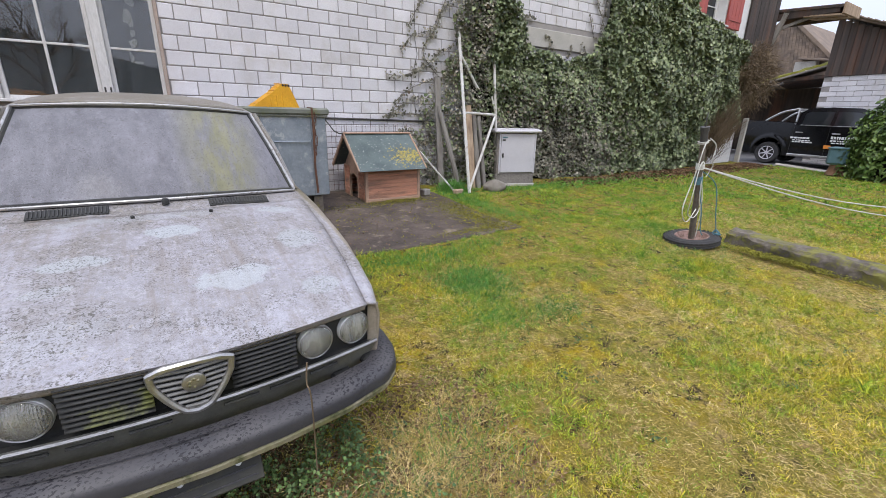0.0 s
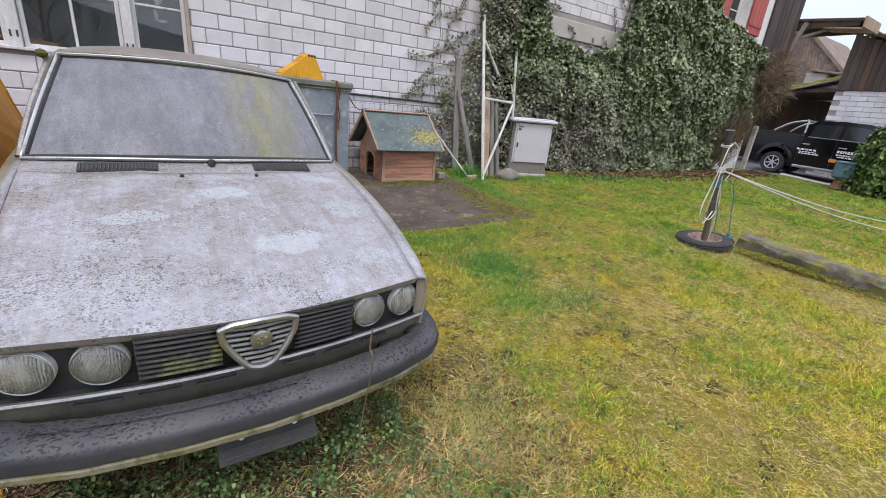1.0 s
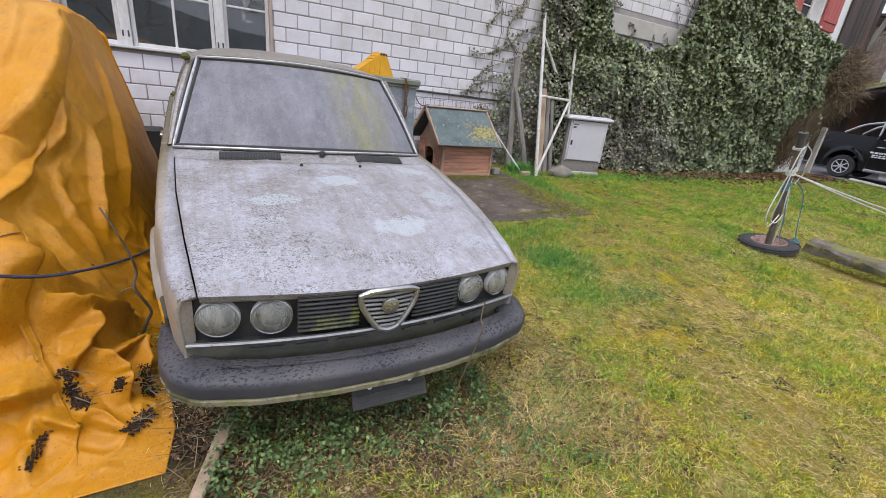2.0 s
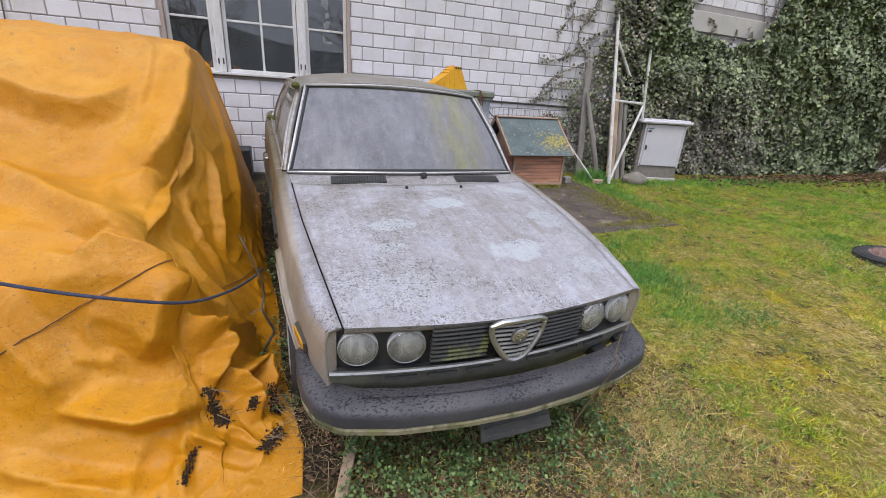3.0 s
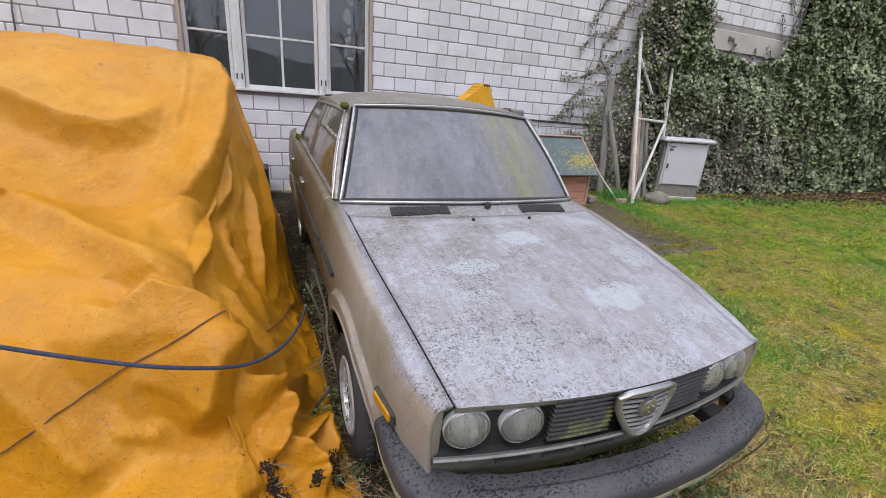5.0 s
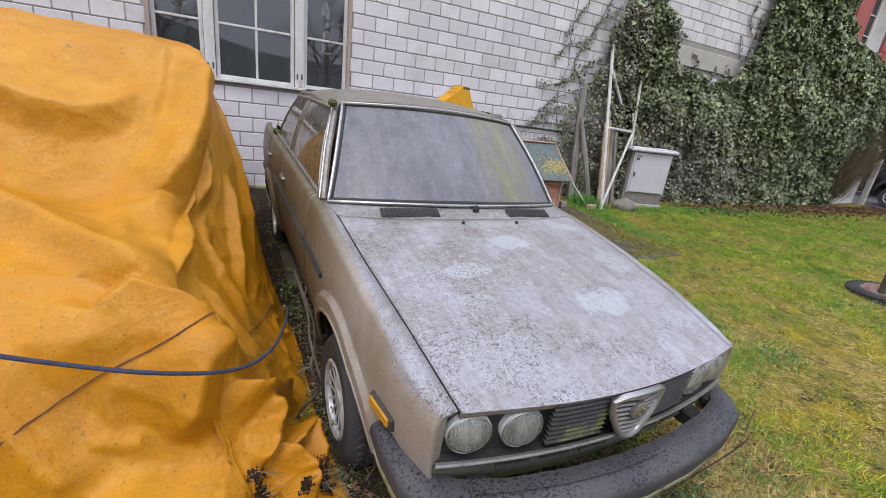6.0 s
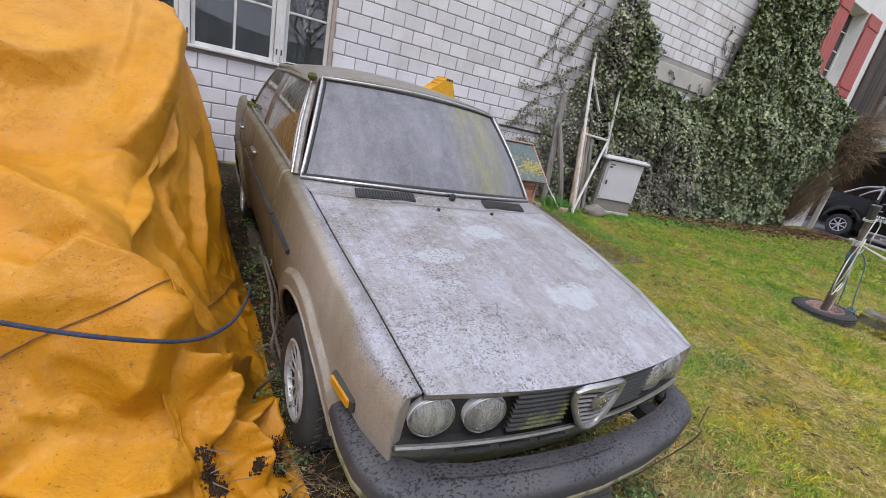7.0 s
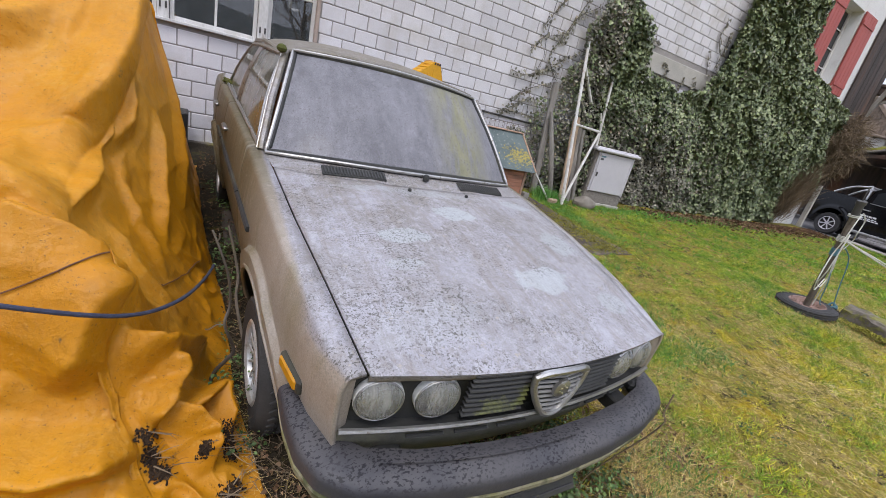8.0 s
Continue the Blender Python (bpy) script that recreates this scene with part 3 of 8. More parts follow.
def tarp_mat():
    m, n, l, b = node_mat("yellow_tarpaulin")
    p = pos_of(n, l)
    col = mixc(n, l, noise_of(n, l, p, 1.3, 5, 0.6), (0.54, 0.23, 0.005), (0.455, 0.182, 0.004))
    col = mixc(n, l, mathn(n, l, "MULTIPLY", noise_of(n, l, p, 2.2, 8, 0.75, 0.50, 0.74), 0.5), col, (0.34, 0.14, 0.006))
    col = mixc(n, l, mathn(n, l, "MULTIPLY", noise_of(n, l, p, 1.0, 7, 0.75, 0.50, 0.68), 0.40), col, (0.60, 0.34, 0.07))
    col = mixc(n, l, mathn(n, l, "MULTIPLY", noise_of(n, l, p, 7, 9, 0.8, 0.50, 0.68), 0.45), col, (0.27, 0.115, 0.012))
    scuff = mathn(n, l, "MULTIPLY", noise_of(n, l, p, 45, 6, 0.75, 0.52, 0.66), noise_of(n, l, p, 1.9, 5, 0.6, 0.46, 0.60))
    col = mixc(n, l, mathn(n, l, "MULTIPLY", scuff, 0.55), col, (0.58, 0.33, 0.08))
    col = mixc(n, l, noise_of(n, l, p, 17, 6, 0.7, 0.645, 0.72), col, (0.16, 0.09, 0.03))
    col = mixc(n, l, mathn(n, l, "MULTIPLY", noise_of(n, l, p, 95, 4, 0.6, 0.62, 0.68), 0.7), col, (0.14, 0.07, 0.02))
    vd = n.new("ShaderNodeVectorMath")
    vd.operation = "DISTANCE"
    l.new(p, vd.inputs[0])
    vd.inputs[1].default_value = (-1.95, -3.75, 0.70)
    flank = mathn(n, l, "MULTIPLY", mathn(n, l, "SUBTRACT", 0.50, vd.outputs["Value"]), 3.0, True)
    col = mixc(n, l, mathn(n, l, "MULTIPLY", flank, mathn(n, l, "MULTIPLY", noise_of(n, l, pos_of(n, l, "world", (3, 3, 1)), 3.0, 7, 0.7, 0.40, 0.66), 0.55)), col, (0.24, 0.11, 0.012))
    l.new(col, b.inputs["Base Color"])
    b.inputs["Roughness"].default_value = 0.45
    b.inputs["Specular IOR Level"].default_value = 0.28
    h = mathn(n, l, "ADD", mathn(n, l, "MULTIPLY", noise_of(n, l, p, 5, 6, 0.55, 0.2, 0.8), 0.6), mathn(n, l, "MULTIPLY", noise_of(n, l, p, 300, 2, 0.5, 0.2, 0.8), 0.06))
    h = mathn(n, l, "ADD", h, mathn(n, l, "MULTIPLY", mathn(n, l, "MULTIPLY", noise_of(n, l, p, 60, 5, 0.7, 0.5, 0.75), noise_of(n, l, p, 1.7, 4, 0.6, 0.5, 0.62)), 0.45))
    h = mathn(n, l, "ADD", h, mathn(n, l, "MULTIPLY", noise_of(n, l, p, 13, 5, 0.6, 0.3, 0.7), 0.30))
    warp = n.new("ShaderNodeTexNoise")
    warp.inputs["Scale"].default_value, warp.inputs["Detail"].default_value = 2.5, 3
    l.new(p, warp.inputs["Vector"])
    shift = n.new("ShaderNodeVectorMath")
    shift.operation = "MULTIPLY_ADD"
    l.new(warp.outputs["Color"], shift.inputs[0])
    shift.inputs[1].default_value = (0.5, 0.5, 0.5)
    l.new(p, shift.inputs[2])
    for k, amount in ((2.3, 0.40), (5.5, 0.16)):
        cr = n.new("ShaderNodeTexVoronoi")
        cr.feature = "DISTANCE_TO_EDGE"
        cr.inputs["Scale"].default_value = k
        l.new(shift.outputs[0], cr.inputs["Vector"])
        edge = mathn(n, l, "POWER", mathn(n, l, "SUBTRACT", 1.0, mathn(n, l, "MULTIPLY", cr.outputs["Distance"], 2.2, True)), 5.0)
        h = mathn(n, l, "ADD", h, mathn(n, l, "MULTIPLY", edge, amount))
    bump_of(n, l, b, h, 0.5, 0.014)
    return m


def bumper_mat():
    m, n, l, b = node_mat("bumper_rubber")
    p = pos_of(n, l, "object")
    col = mixc(n, l, noise_of(n, l, p, 3, 6, 0.7), (0.034, 0.034, 0.042), (0.058, 0.056, 0.060))
    zc = n.new("ShaderNodeSeparateXYZ")
    l.new(p, zc.inputs[0])
    ledge = mathn(n, l, "MULTIPLY", mathn(n, l, "SUBTRACT", zc.outputs[2], 0.568), 60, True)
    dust = mathn(n, l, "MULTIPLY", ledge, noise_of(n, l, p, 5, 6, 0.7, 0.28, 0.62))
    col = mixc(n, l, mathn(n, l, "MULTIPLY", dust, 0.62), col, (0.098, 0.090, 0.088))
    fleck = mathn(n, l, "MULTIPLY", noise_of(n, l, pos_of(n, l, "object", (1, 1.5, 1.5)), 78, 6, 0.6, 0.535, 0.57), noise_of(n, l, p, 4, 4, 0.6, 0.30, 0.50))
    col = mixc(n, l, mathn(n, l, "MULTIPLY", fleck, mathn(n, l, "ADD", mathn(n, l, "MULTIPLY", ledge, 0.85), 0.15)), col, (0.012, 0.011, 0.014))
    lime = mathn(n, l, "MULTIPLY", noise_of(n, l, p, 9, 7, 0.75, 0.54, 0.66), mathn(n, l, "MULTIPLY", mathn(n, l, "SUBTRACT", 0.545, zc.outputs[2]), 45, True))
    col = mixc(n, l, mathn(n, l, "MULTIPLY", lime, 0.7), col, (0.12, 0.115, 0.05))
    l.new(col, b.inputs["Base Color"])
    b.inputs["Roughness"].default_value = 0.55
    b.inputs["Specular IOR Level"].default_value = 0.35
    bump_of(n, l, b, noise_of(n, l, p, 60, 3), 0.2, 0.002)
    return m


M_GROUND = ground_mat()
M_PAINT = paint_mat()
M_TARP = tarp_mat()
M_BUMPER = bumper_mat()
M_WINDSCREEN = dusty_glass("dusty_windscreen", (0.235, 0.23, 0.25), 0.82, 0.6, 0.12, (7, 3, 3), 1.45, True, 0.75, 0.3)
M_SIDEGLASS = dusty_glass("grimy_side_glass", (0.115, 0.105, 0.062), 0.52, 0.20, 0.05, (5, 9, 1), 1.45)
M_PANE = dusty_glass("window_pane", (0.10, 0.11, 0.12), 0.10, 0.75, 0.015, (6, 6, 1), 2.1)
# pale film brightens the lens in place of light reflected inside the lamp
M_LAMPGLASS = dusty_glass("lamp_glass", (0.84, 0.84, 0.79), 0.26, 0.95, 0.06, (14, 3, 3), 1.6, False, 0.3, 0.8, 40, 0.15)
M_CHROME = surf("pitted_chrome", (0.50, 0.49, 0.48), (0.36, 0.35, 0.34), 9, 0.3, 0.85, fine=150, bump=0.15, dirt=(0.22, 0.18, 0.14), dirt_scale=25, dirt_lo=0.6, dirt_hi=0.68)
M_DULLCHROME = surf("dull_chrome", (0.46, 0.45, 0.445), (0.34, 0.33, 0.32), 9, 0.36, 0.7, fine=150, bump=0.1, dirt=(0.16, 0.14, 0.11), dirt_scale=34, dirt_lo=0.57, dirt_hi=0.66)
# mostly matt white, its brightness standing in for mirrored sky
M_REFLECTOR = surf("lamp_reflector", (0.9, 0.9, 0.89), (0.8, 0.8, 0.79), 5, 0.30, 0.25, bump=0)
M_BLACKTRIM = surf("black_trim", (0.02, 0.02, 0.02), (0.03, 0.03, 0.028), 6, 0.7, dirt=(0.07, 0.065, 0.04), dirt_lo=0.5, dirt_hi=0.7)
M_GRILLE = surf("grille_grey", (0.065, 0.064, 0.062), (0.04, 0.039, 0.037), 6, 0.6, 0.3, dirt=(0.22, 0.235, 0.075), dirt_scale=5, dirt_lo=0.56, dirt_hi=0.68, space="object")
M_ALGAE = surf("algae_strip", (0.30, 0.265, 0.19), (0.19, 0.185, 0.075), 11, 0.85, fine=70, bump=0.5, dirt=(0.07, 0.075, 0.03), dirt_scale=9, dirt_lo=0.5, dirt_hi=0.64)
# silver panel toned dark for grime and for the shadow below the trim
M_VALANCE = surf("shaded_grimy_valance", (0.175, 0.168, 0.145), (0.105, 0.10, 0.078), 6, 0.6, fine=80, bump=0.2, dirt=(0.20, 0.19, 0.12), dirt_scale=5, dirt_lo=0.5, dirt_hi=0.7)
M_FIN = surf("vent_fins", (0.27, 0.265, 0.26), (0.18, 0.175, 0.17), 8, 0.7)
M_VENTFIN = surf("black_vent_fins", (0.050, 0.048, 0.046), (0.030, 0.029, 0.028), 8, 0.6)
M_TYRE = surf("tyre_rubber", (0.028, 0.027, 0.027), (0.045, 0.042, 0.04), 6, 0.85, fine=80, bump=0.3)
M_RIM = surf("alloy_rim", (0.72, 0.72, 0.73), (0.6, 0.6, 0.6), 8, 0.35, 0.5, bump=0.05, dirt=(0.35, 0.32, 0.28), dirt_scale=12, dirt_lo=0.6, dirt_hi=0.72)
M_AMBER = surf("amber_lens", (0.55, 0.25, 0.01), (0.45, 0.2, 0.01), 6, 0.3, bump=0.05)
M_SEAT = surf("tan_velour", (0.30, 0.13, 0.05), (0.22, 0.10, 0.045), 5, 0.95)
M_INTERIOR = surf("dark_interior", (0.04, 0.037, 0.033), (0.03, 0.028, 0.025), 4, 0.8, bump=0)
M_MOSS = leaf_mat("moss", ((0.10, 0.10, 0.012), (0.19, 0.18, 0.02), (0.32, 0.28, 0.035)), 0.95, 3)
M_CARMOSS = leaf_mat("dark_moss", ((0.045, 0.055, 0.012), (0.08, 0.085, 0.018), (0.13, 0.12, 0.025)), 0.95, 3)
M_PKBLACK = surf("black_car_paint", (0.006, 0.006, 0.007), (0.009, 0.009, 0.010), 1, 0.12, bump=0, spec=0.3)
M_PKGLASS = surf("dark_tinted_glass", (0.012, 0.014, 0.016), (0.02, 0.022, 0.025), 1, 0.05, bump=0, spec=0.5)
M_WHITEBAR = surf("white_lettering_film", (0.75, 0.75, 0.75), (0.7, 0.7, 0.7), 1, 0.5, bump=0)
M_ORANGE = surf("orange_film", (0.75, 0.25, 0.03), (0.7, 0.22, 0.03), 1, 0.5, bump=0)
M_TEAL = surf("teal_glaze", (0.12, 0.22, 0.25), (0.09, 0.17, 0.20), 5, 0.4, bump=0.1)
M_TERRA = surf("weathered_terracotta", (0.32, 0.17, 0.10), (0.24, 0.14, 0.09), 5, 0.9)
M_HAZE = surf("far_hill", (0.06, 0.075, 0.07), (0.05, 0.06, 0.055), 0.02, 1.0, bump=0, fine=0.1)


# ---- ground ----
def ground_z(x, y):
    b = np.interp(y, [-40, -7, -5.1, -3.05, -1, 0], [-0.6, -0.29, -0.25, -0.10, 0.03, 0.06])
    b = b - 0.05 * np.clip((np.asarray(x) - 3) / 1.5, 0, 1) * np.clip((np.asarray(y) + 3) / 2, 0, 1)
    b = b + 0.10 * np.clip((np.asarray(x) - 1.2) / 3, 0, 1) * np.clip((-np.asarray(y) - 2.2) / 2, 0, 1)
    b = b - 0.19 * np.clip((np.asarray(x) - 15.6) / 1.8, 0, 1)
    return b + 0.012 * np.sin(np.asarray(x) * 2.1 + 0.7) * np.cos(np.asarray(y) * 1.7)


def gz(x, y):
    return float(ground_z(x, y))


def spread(a, b, c, d, fine, mid):
    return np.unique(np.round(np.concatenate([np.linspace(-900, a - 6, 14), np.arange(a - 6, b, mid), np.arange(b, c, fine), np.arange(c, d, mid), np.linspace(d, 900, 14)]), 3))


gx, gy = spread(-6, -5, 8, 22, 0.12, 0.5), spread(-9, -8, 0.6, 8, 0.12, 0.5)
GX, GY = np.meshgrid(gx, gy)
gv = np.stack([GX.ravel(), GY.ravel(), ground_z(GX, GY).ravel()], 1)
nx_, ny_ = len(gx), len(gy)
ii, jj = np.meshgrid(np.arange(nx_ - 1), np.arange(ny_ - 1))
a_ = (jj * nx_ + ii).ravel()
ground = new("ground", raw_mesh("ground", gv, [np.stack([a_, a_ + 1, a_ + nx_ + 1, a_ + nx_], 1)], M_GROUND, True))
tagged(ground, "patchy mossy lawn soil sloping away from the wall", "ground", kind="structure")

# ---- house wall ----
BL, BH, ROW0 = 0.31, 0.1812, 2.49
WIN = (-2.765, -0.48, 1.36, 3.17)
LINTEL = (5.55, 8.25, 2.68, 3.02)
wall = thing("wall_front", pose(0, 0, 0), "white lime-brick house wall with grey mortar joints", "wall", kind="structure")
core = MB()
for x0, x1, z0, z1 in ((-7, WIN[0], -0.6, 6.2), (WIN[1], 11.4, -0.6, 6.2), (WIN[0], WIN[1], -0.6, WIN[2]), (WIN[0], WIN[1], WIN[3], 6.2)):
    core.box(((x0 + x1) / 2, 0.158, (z0 + z1) / 2), (x1 - x0, 0.30, z1 - z0), 0.001)
part("mortar_bed", core, M_MORTAR, wall)

# lintel and plinth
lint = MB().box(((LINTEL[0] + LINTEL[1]) / 2, 0.05, (LINTEL[2] + LINTEL[3]) / 2), (LINTEL[1] - LINTEL[0], 0.16, LINTEL[3] - LINTEL[2]), 0.01)
tagged(part("lintel", lint, M_CONCRETE), "weathered grey concrete lintel in the brick wall", "lintel", kind="structure")
pl = MB().box((0.6, -0.02, 0.0), (15, 0.10, 0.14), 0.015)
tagged(part("plinth", pl, M_OLDCONC), "dark damp concrete strip at the wall foot", "plinth", kind="structure")

# ---- window ----
win = thing("window_1", pose(0, 0, 0), "old white wooden workshop window with dark panes", "window", kind="structure")
fr = MB()
wy = 0.085
for x in (WIN[0] + 0.02, WIN[1] - 0.02):
    fr.box((x, 0.05, (WIN[2] + WIN[3]) / 2), (0.04, 0.14, WIN[3] - WIN[2]), 0.004)
part("outer_frame", fr, M_TANFRAME, win)
part("window_sill", MB().box(((WIN[0] + WIN[1]) / 2, 0.03, WIN[2] + 0.012), (WIN[1] - WIN[0] - 0.004, 0.18, 0.035), 0.006), M_WINWOOD, win)
part("window_head", MB().box(((WIN[0] + WIN[1]) / 2, 0.06, WIN[3] - 0.03), (WIN[1] - WIN[0] - 0.09, 0.12, 0.06), 0.006), M_WINWOOD, win)
ZB, ZT = WIN[2] + 0.03, WIN[3] - 0.06
sashes = ((-2.725, -2.21, ()), (-2.09, -1.19, (-1.635,)), (-1.075, -0.52, ()))
for x in (-2.15, -1.13):
    part("window_mullion", MB().box((x, wy - 0.03, (ZB + ZT) / 2), (0.11, 0.10, ZT - ZB), 0.006), M_WINWOOD, win)
for x0, x1, mids in sashes:
    s = MB()
    for x in (x0 + 0.022, x1 - 0.022):
        s.box((x, wy, (ZB + ZT) / 2), (0.044, 0.05, ZT - ZB), 0.004)
    xs_ = (x0 + 0.044, *mids, x1 - 0.044)
    for z in (ZB + 0.022, ZT - 0.022):
        s.box(((x0 + x1) / 2, wy, z), (x1 - x0 - 0.088, 0.046, 0.044), 0.004)
    sash = part("sash_frame", s, M_WINWOOD, win)
    for z in (2.01, 2.60):
        part("glazing_bar", MB().box(((x0 + x1) / 2, wy, z), (x1 - x0 - 0.088, 0.034, 0.026), 0.004), M_WINWOOD, sash)
    for x in mids:
        part("glazing_bar", MB().box((x, wy, (ZB + ZT) / 2), (0.028, 0.036, ZT - ZB - 0.088), 0.004), M_WINWOOD, sash)
    zs_ = (ZB + 0.044, 2.01, 2.60, ZT - 0.044)
    for i in range(3):
        for xa, xb in zip(xs_, xs_[1:]):
            pane = part("pane", MB().box(((xa + xb) / 2, wy + 0.004, (zs_[i] + zs_[i + 1]) / 2), (xb - xa, 0.004, zs_[i + 1] - zs_[i]), 0.0005), M_PANE, sash)
            pane.visible_shadow = False
for x in (-2.15, -1.13):
    for dx in (-0.028, 0.028):
        part("hinge_pin", MB().box((x + dx, wy - 0.083, 1.52), (0.018, 0.008, 0.07), 0.003), M_DARKMETAL, win)
# simple box room, its darkness painted on rather than left to the light
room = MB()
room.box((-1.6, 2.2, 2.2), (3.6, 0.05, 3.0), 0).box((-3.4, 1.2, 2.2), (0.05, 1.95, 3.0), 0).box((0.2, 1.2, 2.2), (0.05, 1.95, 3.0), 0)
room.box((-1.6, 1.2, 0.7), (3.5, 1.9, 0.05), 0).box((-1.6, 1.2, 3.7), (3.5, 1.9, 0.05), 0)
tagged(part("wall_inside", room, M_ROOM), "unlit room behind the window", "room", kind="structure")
rng = random.Random(5)
for x, z, w, h in ((-0.80, 2.36, 0.10, 0.22), (-0.78, 2.20, 0.06, 0.12), (-0.79, 2.08, 0.11, 0.13), (-0.83, 1.93, 0.05, 0.15), (-0.76, 1.86, 0.12, 0.04), (-0.75, 2.55, 0.13, 0.10), (-0.92, 2.72, 0.2, 0.13)):
    poly = []
    for k in range(9):
        a = 2 * math.pi * k / 9
        q = 0.5 * rng.uniform(0.55, 1.15)
        poly.append((w * q * math.cos(a), h * q * math.sin(a)))
    tagged(part("torn_paper", MB().prism(poly, 0.0015, pose(x, wy + 0.014, z, 90)), M_PAPER, win), "torn white paper scrap stuck to the glass")

# ---- cabinets, bin ----
def metal_bin():
    b = thing("metal_bin", pose(0.56, -0.98, gz(0.5, -1)), "tall galvanised steel bin with a mossy lid", "storage bin")
    part("body", MB().box((0, 0, 0.74), (1.10, 0.84, 1.0), 0.012), M_GALV, b)
    for x in (-0.2, 0.36):
        part("seam", MB().box((x, -0.423, 0.74), (0.012, 0.006, 0.98), 0.002), M_GALV, b)
    part("lid", MB().box((0, 0, 1.285), (1.18, 0.92, 0.085), 0.02), M_LID, b, "greenish mossy metal lid")
    part("rim", MB().box((0, -0.43, 1.232), (1.14, 0.03, 0.02), 0.004), M_LID, b)
    for x in (-0.4, 0.4):
        part("foot", MB().box((x, 0, 0.118), (0.12, 0.8, 0.236), 0.01), M_OLDCONC, b)
    part("bolt_rod", MB().tube([(-0.1, -0.44, 0.93), (0.33, -0.44, 0.93), (0.36, -0.44, 0.99)], 0.009, 6), M_GALV, b)
    links = MB()
    for k in range(13):
        z = 1.26 - k * 0.04
        c = Vector((0.40 + 0.012 * math.sin(k), -0.465, z))
        ring = [c + Vector(((0.011 * math.cos(w) if k % 2 else 0), (0 if k % 2 else 0.011 * math.cos(w)), 0.024 * math.sin(w))) for w in np.linspace(0, 2 * math.pi, 8, endpoint=False)]
        links.tube(ring, 0.0045, 4, True)
    part("chain", links, M_RUST, b, "rusty chain hanging from the lid")
    part("strap", MB().tube([(0.37, -0.3, 1.335), (0.37, -0.47, 1.33), (0.375, -0.475, 1.1), (0.37, -0.45, 0.6), (0.385, -0.45, 0.28)], 0.014, 6, flat=0.4), M_RUST, b, "long rusty steel latch bar")
    return b


metal_bin()


def yellow_ramp():
    r = thing("yellow_ramp", pose(0.62, -1.12, gz(0.5, -1) + 1.328, 0, 0, 8), "yellow plastic levelling ramp set on the bin lid", "ramp")
    prof = [(-0.34, 0), (0.22, 0), (0.10, 0.27), (0.02, 0.275), (-0.10, 0.17), (-0.32, 0.02)]
    part("body", MB().prism(prof, 0.22, pose(0, 0.11, 0, 90)), M_YPLAST, r)
    ribs = MB()
    for k in range(9):
        t = k / 8
        x, z = lerp(-0.31, 0.0, t), lerp(0.03, 0.275, t) - 0.03 * math.sin(math.pi * t)
        ribs.box((x, 0, z + 0.004), (0.008, 0.20, 0.008), 0.002)
    part("tread_ribs", ribs, M_YPLAST, r)
    for x in (0.03, 0.065, 0.10):
        part("hole", MB().lathe([(0.014, 0), (0.013, 0.004), (0.0, 0.004)], 10, pose(x, -0.11, 0.255, 90)), M_BLACKTRIM, r)
    for k in range(4):
        x = lerp(-0.20, 0.02, k / 3)
        part("side_rib", MB().box((x, -0.112, lerp(0.03, 0.10, k / 3)), (0.012, 0.008, lerp(0.05, 0.17, k / 3)), 0.003), M_YPLAST, r)


yellow_ramp()

# ---- tarpaulin over a parked vehicle ----
TY = [-5.30, -5.05, -4.85, -4.66, -4.45, -3.78, -3.42, -3.05, -2.5, -1.7, -1.3, -1.15]
TZ = [-0.26, -0.16, 0.12, 0.50, 0.66, 0.76, 1.14, 1.50, 1.60, 1.58, 1.50, 0.05]
TB = [-1.52, -1.50, -1.53, -1.55, -1.58, -1.59, -1.63, -1.67, -1.71, -1.74, -1.77, -1.77]
TT = [-1.80, -1.82, -1.92, -2.02, -2.11, -2.11, -2.03, -2.025, -2.065, -2.09, -2.10, -2.10]
XL = -3.7


def tarp_point(q, s):
    y = lerp(TY[0], TY[-1], s) if s < 0 else float(np.interp(s, np.linspace(0, 1, len(TY)), TY))
    zt, xb, xt = interp(y, TY, TZ), interp(y, TY, TB), interp(y, TY, TT)
    g = gz(xb, y) + 0.004
    zt = max(zt, g + 0.012)
    if q < 0.4:
        t = q / 0.4
        bend = interp(y, [-4.3, -3.3], [0.90, 1.05])
        x, z = lerp(xb, xt, t ** bend), lerp(g, zt - 0.10 * min(1, (zt - g)), t)
    elif q < 0.5:
        t = (q - 0.4) / 0.1
        w = t * math.pi / 2
        r = 0.10 * min(1, (zt - g))
        x, z = xt - 0.14 * (1 - math.cos(w)), zt - r + r * math.sin(w)
    else:
        t = (q - 0.5) / 0.36
        if t < 1:
            x, z = lerp(xt - 0.14, XL, t), zt + 0.03 * math.sin(math.pi * t) * min(1, zt - g)
        else:
            t = (q - 0.86) / 0.14
            x, z = XL - 0.30 * math.sin(t * math.pi / 2), lerp(zt, gz(XL, y) + 0.006, t)
    return Vector((x, y, z))


